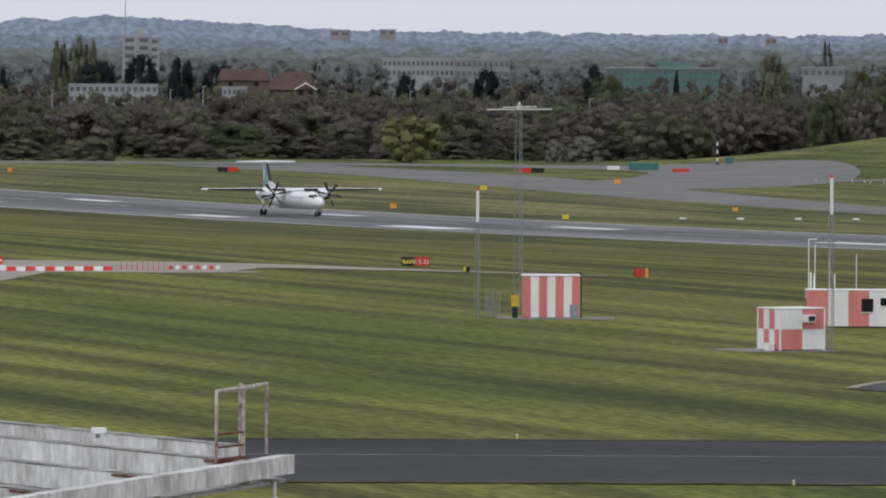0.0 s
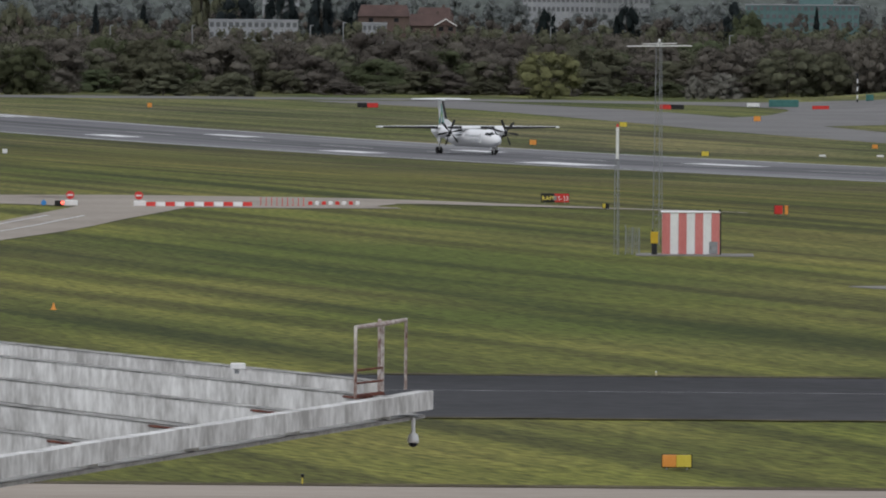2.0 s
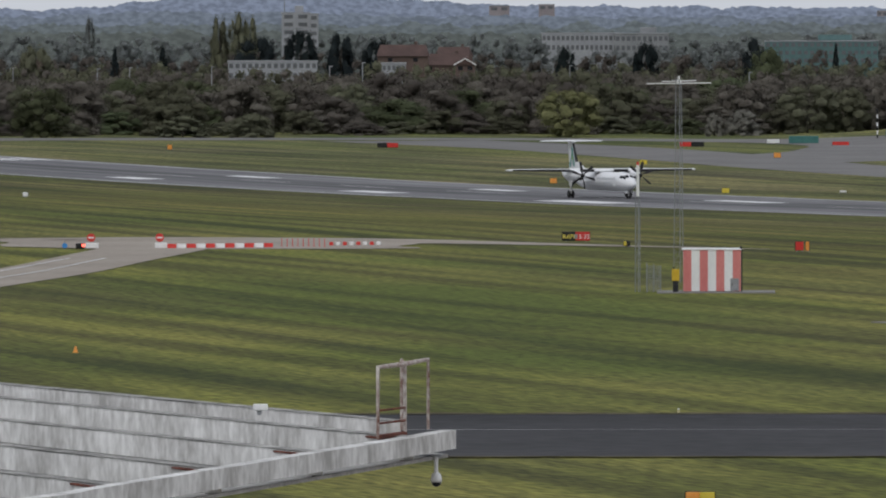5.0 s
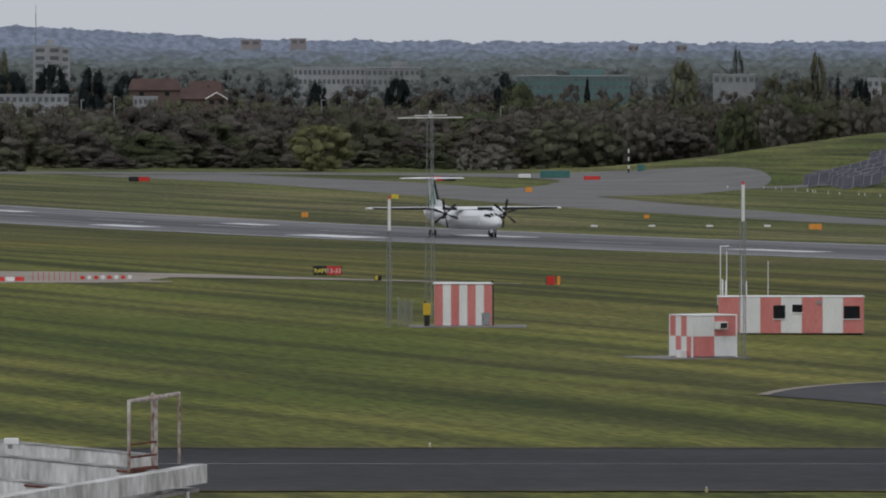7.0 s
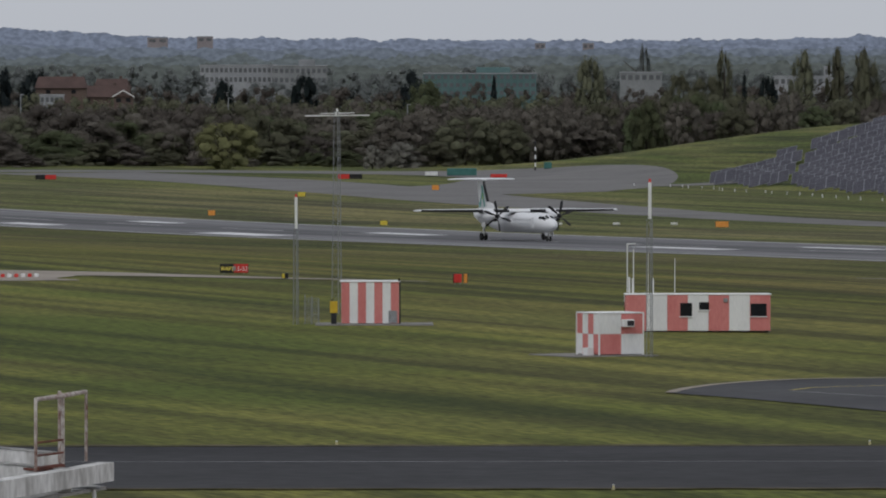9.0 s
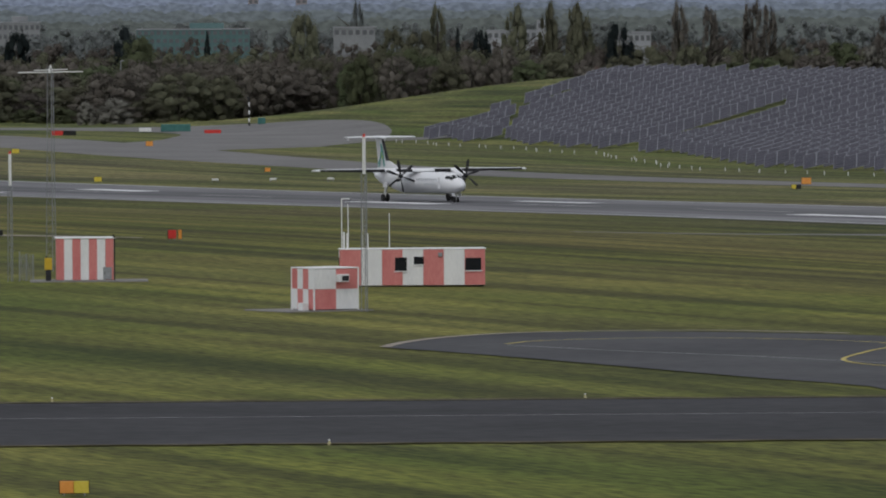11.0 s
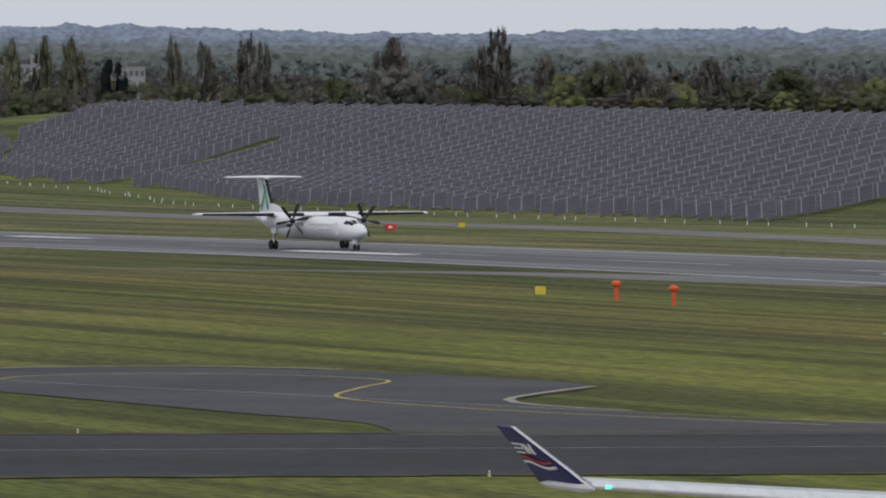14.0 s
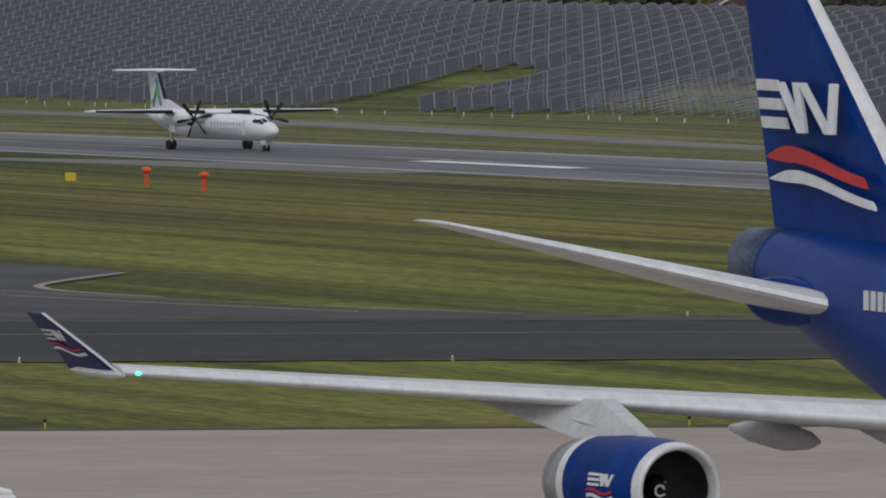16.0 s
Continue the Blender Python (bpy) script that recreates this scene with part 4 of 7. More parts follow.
CURTAIN = mottled("pale_blind", (0.42, 0.43, 0.42), (0.55, 0.56, 0.55), 2.0, 0.8, bump=0.0)
ROOF_Z = 12.55                      # top of the ribs


def seen(across, down, z):
    """Plan point on level z along a line from the deck."""
    d = (EYE[2] - z) * FOCAL / down
    return d * math.sin(across / FOCAL), d * math.cos(across / FOCAL)


def canopy():
    c = thing("canopy", "weathered ribbed concrete canopy roof with rusty stains", "canopy")
    tip, near = Vector(seen(-412, 731, ROOF_Z)), Vector(seen(-1560, 915, ROOF_Z))
    fdir = (near - tip).normalized()
    ribdir = (Vector(seen(-1529, 611, ROOF_Z)) - Vector(seen(-540, 707, ROOF_Z))).normalized()

    def beam(name, a, b, thick, top, bottom, label=""):
        d = (b - a).normalized()
        s = Vector((-d.y, d.x)) * thick / 2
        bm = bmesh.new()
        n = max(1, int((b - a).length / 1.0))
        rng = random.Random(int(a.x * 100) + int(a.y * 10))
        rings = []
        for i in range(n + 1):
            p = a + (b - a) * i / n
            j = rng.uniform(-0.012, 0.012)
            rings.append([(*(p - s), bottom), (*(p + s), bottom), (*(p + s), top + j), (*(p - s), top + j * 0.5)])
        loft(bm, rings)
        return part(name, bm, OLD_CONCRETE, c, label)
    fascia_end = tip + fdir * 75
    fascia = beam("fascia", tip, fascia_end, 0.30, ROOF_Z + 0.02, ROOF_Z - 0.31)
    # ribs run back from the fascia
    starts = []
    for down in (609, 636, 673, 716, 761, 809, 862, 920):
        far = Vector(seen(-1529, down, ROOF_Z))
        # where the rib's line meets the fascia
        u, v = -ribdir, fdir
        det = u.x * -v.y + v.x * u.y
        dx, dy = tip.x - far.x, tip.y - far.y
        reach = (dx * -v.y + v.x * dy) / det
        starts.append(far + u * (reach - 0.15))
    starts[0] = Vector(seen(-508, 712, ROOF_Z))
    rs = Vector((-ribdir.y, ribdir.x)) * 0.16
    for i, a in enumerate(starts):
        beam("rib", a, a + ribdir * 75, 0.28, ROOF_Z, ROOF_Z - 0.40)
        # a thin strip makes the top of each rib darker
        cap = slab(bmesh.new(), [tuple(q) for q in (a + rs, a + ribdir * 75 + rs, a + ribdir * 75 - rs, a - rs)], ROOF_Z + 0.008, ROOF_Z + 0.02)
        part("rib_cap", cap, CAP_CONCRETE, c, "dark mottled top of the rib")
        if i:
            rust = part("rust_flange", box(bmesh.new(), 0, 0, 0, 1.6, 0.1, 0.04, 0.01), RUST_RED, c, "rusty steel flange")
            rust.matrix_basis = pose(*(a + ribdir * 0.9 + Vector((0.0, -0.3))), ROOF_Z - 0.06, 0, 0, math.degrees(math.atan2(ribdir.y, ribdir.x)))
    outline = [tuple(tip), tuple(fascia_end), tuple(fascia_end + ribdir * 60), tuple(starts[0] + ribdir * 60)]
    # deck between the ribs, mottled and darker than they are
    part("deck_slab", slab(bmesh.new(), outline, ROOF_Z - 0.47, ROOF_Z - 0.41), DECK_CONCRETE, c, "darker mottled concrete between the ribs")
    under = [tuple(tip + fdir * 6), tuple(fascia_end), tuple(fascia_end + ribdir * 58), tuple(starts[0] + ribdir * 58)]
    part("wall", slab(bmesh.new(), [tuple(Vector(p) + ribdir * 16) for p in under], 0, ROOF_Z - 0.75), WALL_WHITE, c, "white rendered wall under the canopy")
    # rusty access frame near the tip
    f = thing("access_frame", "rusty white-painted steel ladder frame on the canopy edge", "ladder")
    h = 1.27
    left, mid, right, back = (Vector((*seen(q, dn, ROOF_Z), ROOF_Z)) for q, dn in ((-536, 744), (-488, 738), (-447, 727), (-494, 729)))
    rise = Vector((0, 0, h))
    for p, r, mat in ((left, 0.03, RUSTY), (right, 0.028, RUSTY), (back, 0.03, RUSTY), (mid, 0.03, RUSTY)):
        part("post", rod(bmesh.new(), p, p + rise, r, n=8), mat, f)
    for p, q in ((left, right), (left, mid), (mid, right), (mid, back)):
        part("top_rail", rod(bmesh.new(), p + rise, q + rise, 0.034, n=8), RUSTY, f)
    for z in (0.27, 0.5):
        part("rung", rod(bmesh.new(), left + Vector((0, 0, z)), mid + Vector((0, 0, z)), 0.02, n=8), RUST_RED, f, "red oxide rung")
    part("foot_bar", rod(bmesh.new(), left + Vector((0, 0, 0.03)), mid + Vector((0, 0, 0.03)), 0.05, n=6), RUST_RED, f)
    # dome camera below the tip
    d = thing("dome_lamp", "white domed fitting hung below the canopy", "fitting")
    tipc = tip + fdir * 1.0
    d.matrix_basis = pose(tipc.x + 0.05, tipc.y, ROOF_Z - 0.75)
    part("bracket", box(bmesh.new(), -0.15, 0, 0.33, 0.5, 0.1, 0.05, 0.01), STEEL, d)
    part("stem", rod(bmesh.new(), (0, 0, 0.02), (0, 0, 0.36), 0.035, n=8), WHITE, d)
    bm = bmesh.new()
    loft(bm, [[(r * math.cos(t), r * math.sin(t), z) for t in (2 * math.pi * i / 14 for i in range(14))] for r, z in ((0.04, 0.06), (0.085, 0.02), (0.1, -0.06), (0.1, -0.12))])
    part("housing", bm, WHITE, d, smooth_faces=True)
    bm = bmesh.new()
    loft(bm, [[(r * math.cos(t), r * math.sin(t), z) for t in (2 * math.pi * i / 14 for i in range(14))] for r, z in ((0.085, -0.12), (0.075, -0.17), (0.03, -0.2))])
    part("dome", bm, GLASS_DARK, d, smooth_faces=True)
    # pale box lamp standing on the far rib
    lb = thing("flood_lamp", "white box lamp mounted on the canopy rib", "lamp")
    pos = Vector(seen(-744, 696, ROOF_Z + 0.1))
    lb.matrix_basis = pose(pos.x, pos.y, ROOF_Z + 0.05, 0, 0, 8)
    part("housing", box(bmesh.new(), 0, 0, 0.08, 0.27, 0.16, 0.12, 0.015), WHITE, lb)
    part("bracket", box(bmesh.new(), -0.02, 0, 0, 0.08, 0.06, 0.09), STEEL, lb)


def white_wing():
    b = thing("terminal_wing", "white rendered building with round glazed end and felt roof", "building")
    cx, cy = -21.9, 215.0                # middle of the round end
    r = 3.2

    def arc(rad, n=20, a0=-95, a1=60):
        return [(cx + rad * math.cos(radians(a0 + (a1 - a0) * i / n)), cy + rad * math.sin(radians(a0 + (a1 - a0) * i / n))) for i in range(n + 1)]

    def outline(rad):
        return arc(rad) + [(cx - 30, cy + rad), (cx - 30, cy - rad)]
    part("roof", slab(bmesh.new(), outline(r + 0.28), 15.86, 16.06), TAR, b)
    part("cornice", slab(bmesh.new(), outline(r + 0.12), 15.68, 15.87), WALL_WHITE, b)
    part("wall", slab(bmesh.new(), outline(r), 13.22, 13.95), WALL_WHITE, b)
    part("wall", slab(bmesh.new(), outline(r - 0.25), 0, 13.12), WALL_WHITE, b)
    part("ledge", slab(bmesh.new(), outline(r + 0.06), 13.10, 13.24), WALL_WHITE, b)
    part("blind", slab(bmesh.new(), outline(r - 0.28), 13.93, 15.7), CURTAIN, b)
    part("wall", slab(bmesh.new(), [(cx - 30, cy - r - 0.05), (cx + 1.6, cy - r - 0.05), (cx + 2.4, cy - r * 0.80), (cx + 2.4, cy + r * 0.6), (cx - 30, cy + r)], 11.0, 15.72), WALL_WHITE, b)
    panes = 12
    for i in range(panes):
        a0, a1 = -95 + 155 * i / panes, -95 + 155 * (i + 1) / panes
        pts = [(cx + q * math.cos(radians(a)), cy + q * math.sin(radians(a))) for q, a in ((r - 0.06, a0), (r - 0.06, a1), (r - 0.1, a1), (r - 0.1, a0))]
        part("pane", slab(bmesh.new(), pts, 13.97, 15.66), PANE, b)
        x, y = cx + (r - 0.06) * math.cos(radians(a0)), cy + (r - 0.06) * math.sin(radians(a0))
        part("mullion", rod(bmesh.new(), (x, y, 13.93), (x, y, 15.7), 0.045, n=6), WALL_WHITE, b)
    for a, w in ((-46, 0.55), (-30, 0.6), (-12, 0.55)):
        x, y = cx + (r - 0.2) * math.cos(radians(a)), cy + (r - 0.2) * math.sin(radians(a))
        door = part("door", box(bmesh.new(), 0, 0, 0, w, 0.1, 1.75), DARK, b, "dark door below the ledge")
        door.matrix_basis = pose(x, y, 11.3, 0, 0, a + 90)
    part("pipe", rod(bmesh.new(), (cx + 2.2, cy - r * 0.8 - 0.1, 11), (cx + 2.2, cy - r * 0.8 - 0.1, 15.7), 0.06), WALL_WHITE, b)
    part("vent", rod(bmesh.new(), (cx + 1.9, cy - r * 0.85 - 0.3, 13.2), (cx + 1.9, cy - r * 0.85 + 0.1, 13.2), 0.12, n=10), DARK, b)


PANE = mottled("window_glass", (0.16, 0.18, 0.19), (0.26, 0.28, 0.29), 0.6, 0.1, 0.0, 0.0)
canopy()
white_wing()

# ---- twin turboprop airliner on the runway ----
GLOSS_WHITE = mottled("glossy_white_aircraft_paint", (0.74, 0.75, 0.77), (0.82, 0.82, 0.83), 0.6, 0.28, 0.0, 0.0, coat=0.3)
BOOT = mottled("black_de-icing_rubber", (0.012, 0.012, 0.014), (0.03, 0.03, 0.032), 2.0, 0.6, bump=0.0)
TYRE = mottled("tyre_rubber", (0.012, 0.012, 0.012), (0.03, 0.03, 0.03), 4.0, 0.85, bump=0.1)
TAIL_GREEN = mottled("tail_green_paint", (0.05, 0.26, 0.24), (0.08, 0.34, 0.30), 1.0, 0.4, bump=0.0)
TAIL_LIME = mottled("tail_lime_paint", (0.45, 0.55, 0.12), (0.55, 0.62, 0.2), 1.0, 0.4, bump=0.0)


def wheel(parent, x, y, r, w, name="wheel"):
    bm = bmesh.new()
    ring = [(0.55, -0.5), (0.86, -0.5), (1.0, -0.3), (1.0, 0.3), (0.86, 0.5), (0.55, 0.5)]
    loft(bm, [[(x + q * r * math.cos(t), y + u * w, r + q * r * math.sin(t)) for t in (2 * math.pi * i / 20 for i in range(20))] for q, u in ring])
    ty = part(name, bm, TYRE, parent)
    part("rim", rod(bmesh.new(), (x, y - w * 0.42, r), (x, y + w * 0.42, r), r * 0.5, n=14), WHITE, ty)
    return ty


def turboprop():
    """Nose along +x, origin on the ground between the main wheels."""
    a = thing("turboprop_airliner", "white high-winged twin turboprop airliner with green tail stripes", "airplane")
    S = 16.3                                          # nose to main wheels
    st = ((0.0, 2.05, 0.08, 0.08), (0.35, 2.07, 0.42, 0.42), (1.0, 2.12, 0.78, 0.74), (1.9, 2.2, 1.05, 0.98), (2.8, 2.33, 1.22, 1.2), (3.8, 2.38, 1.33, 1.33), (5.0, 2.4, 1.35, 1.35),
          (21.0, 2.4, 1.35, 1.35), (24.0, 2.62, 1.2, 1.16), (27.5, 3.02, 0.85, 0.82), (30.5, 3.4, 0.5, 0.48), (32.6, 3.62, 0.14, 0.16))
    part("fuselage", loft(bmesh.new(), [oval(S - s, 0, z, ry, rz, 28) for s, z, ry, rz in st]), GLOSS_WHITE, a, smooth_faces=True)
    bm = bmesh.new()
    sec = [(-14.2, 14.9, 4.02, 1.55, 0.17), (-5.0, 14.1, 3.92, 3.0, 0.34), (0, 14.1, 3.88, 3.05, 0.38), (5.0, 14.1, 3.92, 3.0, 0.34), (14.2, 14.9, 4.02, 1.55, 0.17)]
    loft(bm, [foil(S - s, y, z, c, t) for y, s, z, c, t in sec])
    part("wing", bm, GLOSS_WHITE, a, smooth_faces=False)
    for side in (-1, 1):
        bm = bmesh.new()
        for y0, y1 in ((1.5, 3.7), (5.2, 13.7)):
            rings = []
            for y in (y0, y1):
                f = max(0, (y - 5.0) / 9.2)
                s, z, c, t = 14.1 + 0.8 * f, 3.92 + 0.10 * f, 3.0 - 1.45 * f, 0.34 - 0.17 * f
                rings.append([(S - s - q * c + 0.03, side * y, z + h * t) for q, h in ((0.07, 0.72), (0.015, 0.42), (-0.006, 0.0), (0.015, -0.32), (0.09, -0.5))])
            loft(bm, rings, caps=False, closed=False)
        part("de_icing_boot", bm, BOOT, a, "black leading edge boot")
        part("wing_tip", box(bmesh.new(), S - 15.7, side * 14.25, 3.93, 1.5, 0.12, 0.18, 0.04), GLOSS_WHITE, a)
        y = side * 4.41
        nac = part("nacelle", loft(bmesh.new(), [oval(S - s, y, z, ry, rz, 18) for s, z, ry, rz in ((11.1, 3.3, 0.36, 0.36), (11.6, 3.3, 0.52, 0.55), (12.6, 3.25, 0.62, 0.72), (14.5, 3.2, 0.64, 0.85), (17.0, 3.15, 0.6, 0.85), (19.0, 3.4, 0.42, 0.5), (20.2, 3.65, 0.12, 0.15))]), GLOSS_WHITE, a, smooth_faces=True)
        part("intake", loft(bmesh.new(), [oval(S - s, y, z, ry, rz, 12) for s, z, ry, rz in ((11.15, 2.82, 0.3, 0.16), (11.6, 2.75, 0.36, 0.2))]), BOOT, nac)
        part("gear_door", box(bmesh.new(), S - 15.2, y + side * 0.4, 1.85, 1.5, 0.05, 0.65, 0.02), GLOSS_WHITE, nac)
        gear = part("main_gear_leg", rod(bmesh.new(), (S - 16.1, y, 2.7), (S - 16.3, y, 0.55), 0.13, n=8), WHITE, a)
        part("brace", rod(bmesh.new(), (S - 14.9, y, 2.6), (S - 16.25, y, 1.1), 0.07, n=6), STEEL, gear)
        part("axle", rod(bmesh.new(), (S - 16.3, y - 0.4, 0.52), (S - 16.3, y + 0.4, 0.52), 0.08), STEEL, gear)
        for w in (-0.27, 0.27):
            wheel(a, S - 16.3, y + w, 0.52, 0.34, "main_wheel")
    # nose gear
    leg = part("nose_gear_leg", rod(bmesh.new(), (S - 2.25, 0, 1.3), (S - 2.36, 0, 0.35), 0.09, n=8), WHITE, a)
    part("axle", rod(bmesh.new(), (S - 2.36, -0.28, 0.33), (S - 2.36, 0.28, 0.33), 0.05), STEEL, leg)
    for w in (-0.22, 0.22):
        wheel(a, S - 2.36, w, 0.33, 0.2, "nose_wheel")
        part("nose_gear_door", box(bmesh.new(), S - 2.2, w * 1.9, 0.75, 1.1, 0.03, 0.45, 0.01), GLOSS_WHITE, a)
    # fin, dorsal fillet, tailplane
    up = (0, 1, 0)
    fin = part("fin", loft(bmesh.new(), [foil(S - s, 0, z, c, t, up) for s, z, c, t in ((25.6, 3.4, 5.6, 0.26), (26.8, 4.9, 4.2, 0.22), (28.9, 7.95, 2.9, 0.16))]), GLOSS_WHITE, a)
    part("dorsal_fillet", loft(bmesh.new(), [foil(S - s, 0, z, c, t, up) for s, z, c, t in ((20.6, 3.5, 7.5, 0.22), (26.2, 5.0, 2.0, 0.1))]), GLOSS_WHITE, a)
    bm = bmesh.new()
    loft(bm, [[(S - s - q * c + 0.03, h * t, z) for q, h in ((0.14, 0.78), (0.03, 0.45), (-0.008, 0), (0.03, -0.45), (0.14, -0.78))] for s, z, c, t in ((26.95, 5.1, 4.1, 0.24), (28.85, 7.85, 2.95, 0.18))], caps=False, closed=False)
    part("fin_boot", bm, BOOT, fin, "black leading edge boot")
    part("tail_fairing", loft(bmesh.new(), [oval(S - s, 0, 8.05, r, r * 0.75, 12) for s, r in ((28.2, 0.08), (28.8, 0.3), (30.4, 0.32), (31.9, 0.08))]), GLOSS_WHITE, a, smooth_faces=True)
    part("tailplane", loft(bmesh.new(), [foil(S - s, y, 8.1, c, t) for y, s, c, t in ((-4.63, 29.6, 1.3, 0.12), (0, 29.0, 2.4, 0.22), (4.63, 29.6, 1.3, 0.12))]), GLOSS_WHITE, a)
    for side in (-1, 1):
        for i, (s0, z0, s1, z1, w, mat) in enumerate(((28.2, 4.4, 29.4, 7.3, 0.28, TAIL_GREEN), (30.2, 4.3, 29.0, 6.9, 0.22, TAIL_GREEN), (29.0, 6.0, 30.6, 4.6, 0.16, TAIL_GREEN), (28.9, 5.4, 29.3, 6.2, 0.3, TAIL_LIME))):
            bm = bmesh.new()
            y = side * 0.18
            loft(bm, [[(S - s - w, y * 0.9, z), (S - s + w, y, z), (S - s + w, y + side * 0.02, z), (S - s - w, y * 0.9 + side * 0.02, z)] for s, z in ((s0, z0), (s1, z1))])
            part("tail_stripe", bm, mat, fin, "green tail stripe" if mat is TAIL_GREEN else "lime tail patch")
    # cockpit and cabin windows
    for side in (-1, 1):
        for s0, s1, a0, a1 in ((1.62, 2.62, 63, 85), (1.72, 2.78, 38, 60), (2.55, 3.45, 30, 52)):
            bm = bmesh.new()
            rings = []
            for i in range(4):
                ss = s0 + (s1 - s0) * i / 3
                for (p0, z0, y0, h0), (p1, z1, y1, h1) in zip(st, st[1:]):
                    if p0 <= ss <= p1:
                        u = (ss - p0) / (p1 - p0)
                        zc, ry, rz = z0 + (z1 - z0) * u, y0 + (y1 - y0) * u, h0 + (h1 - h0) * u
                skin = [(q, radians(a0 + (a1 - a0) * t / 3)) for q in (1.02,) for t in range(4)]
                rings.append([(S - ss, side * ry * q * math.cos(t), zc + rz * q * math.sin(t)) for q, t in skin] + [(S - ss, side * ry * 0.97 * math.cos(t), zc + rz * 0.97 * math.sin(t)) for q, t in skin[::-1]])
            loft(bm, rings)
            part("cockpit_window", bm, GLASS_DARK, a)
        for i in range(18):
            s = 6.0 + i * 0.78 + (1.2 if i > 9 else 0)
            part("cabin_window", box(bmesh.new(), S - s, side * 1.318, 2.62, 0.25, 0.06, 0.36, 0.06), CABIN_GLASS, a)
        part("cabin_door", box(bmesh.new(), S - 5.0, side * 1.34, 1.7, 0.7, 0.05, 1.5, 0.02), GLOSS_WHITE, a)
        part("title_bar", box(bmesh.new(), S - 8.3, side * 1.345, 2.18, 4.2, 0.02, 0.16), TITLE_GREY, a, "faint grey title strip")
    # propellers
    props = []
    for side in (-1, 1):
        prop = new("propeller")
        prop.parent = a
        part("spinner", loft(bmesh.new(), [oval(x, 0, 0, r, r, 14) for x, r in ((0.55, 0.03), (0.42, 0.16), (0.2, 0.27), (-0.1, 0.33))]), BOOT, prop, "black spinner", True)
        for i in range(6):
            bm = bmesh.new()
            for q0, q1 in ((0.25, 2.05),):
                rings = []
                for q, c, tw in ((0.25, 0.16, 70), (0.6, 0.34, 55), (1.3, 0.42, 38), (1.85, 0.36, 28), (2.05, 0.2, 24)):
                    ct, sn = math.cos(radians(tw)), math.sin(radians(tw))
                    rings.append([(dx * c * sn + dz * 0.03 * ct, dx * c * ct - dz * 0.03 * sn, q) for dx, dz in ((-0.5, 0), (0, 1), (0.5, 0), (0, -1))])
                loft(bm, rings)
            blade = part("blade", bm, BOOT, prop, "black propeller blade")
            blade.matrix_basis = pose(0, 0, 0, i * 60, 0, 0)
        props.append((prop, side))
    return a, props


# cabin windows in a pale, faint grey
CABIN_GLASS = mottled("pale_grey_cabin_windows", (0.40, 0.42, 0.45), (0.52, 0.54, 0.56), 1.0, 0.25, 0.0, 0.0)
TITLE_GREY = mottled("pale_grey_title", (0.5, 0.53, 0.55), (0.6, 0.62, 0.64), 1.0, 0.4, bump=0.0)
AIRLINER, PROPELLERS = turboprop()

# ---- parked four-engined freighter ----
DEEP_BLUE = mottled("deep_blue_aircraft_paint", (0.001, 0.022, 0.14), (0.001, 0.040, 0.23), 0.35, 0.35, 0.0, 0.0, spec=0.06)
NAVY = mottled("navy_winglet_paint", (0.004, 0.010, 0.075), (0.007, 0.016, 0.105), 0.8, 0.4, 0.0, 0.0, spec=0.12)
SILVER = mottled("brushed_aluminium", (0.60, 0.61, 0.63), (0.76, 0.77, 0.79), 1.5, 0.4, 0.25, 0.02, stretch=(0.3, 2, 1))
BARE_METAL = mottled("heat_dulled_metal", (0.22, 0.22, 0.23), (0.36, 0.36, 0.37), 1.5, 0.45, 0.5, 0.02)
WING_GREY = mottled("pale_grey_wing_paint", (0.42, 0.43, 0.44), (0.58, 0.58, 0.58), 0.5, 0.5, 0.0, 0.03, stretch=(1, 0.3, 1))
GRIMY = mottled("grimy_blue_paint", (0.012, 0.02, 0.05), (0.09, 0.12, 0.19), 0.9, 0.5, 0.0, 0.03, stretch=(0.5, 1, 1.6))
FRAME_RED = mottled("livery_red_paint", (0.45, 0.02, 0.025), (0.55, 0.035, 0.035), 1.0, 0.4, bump=0.0)
LIVERY_WHITE = mottled("livery_white_paint", (0.62, 0.62, 0.62), (0.78, 0.78, 0.78), 1.2, 0.4, bump=0.0)


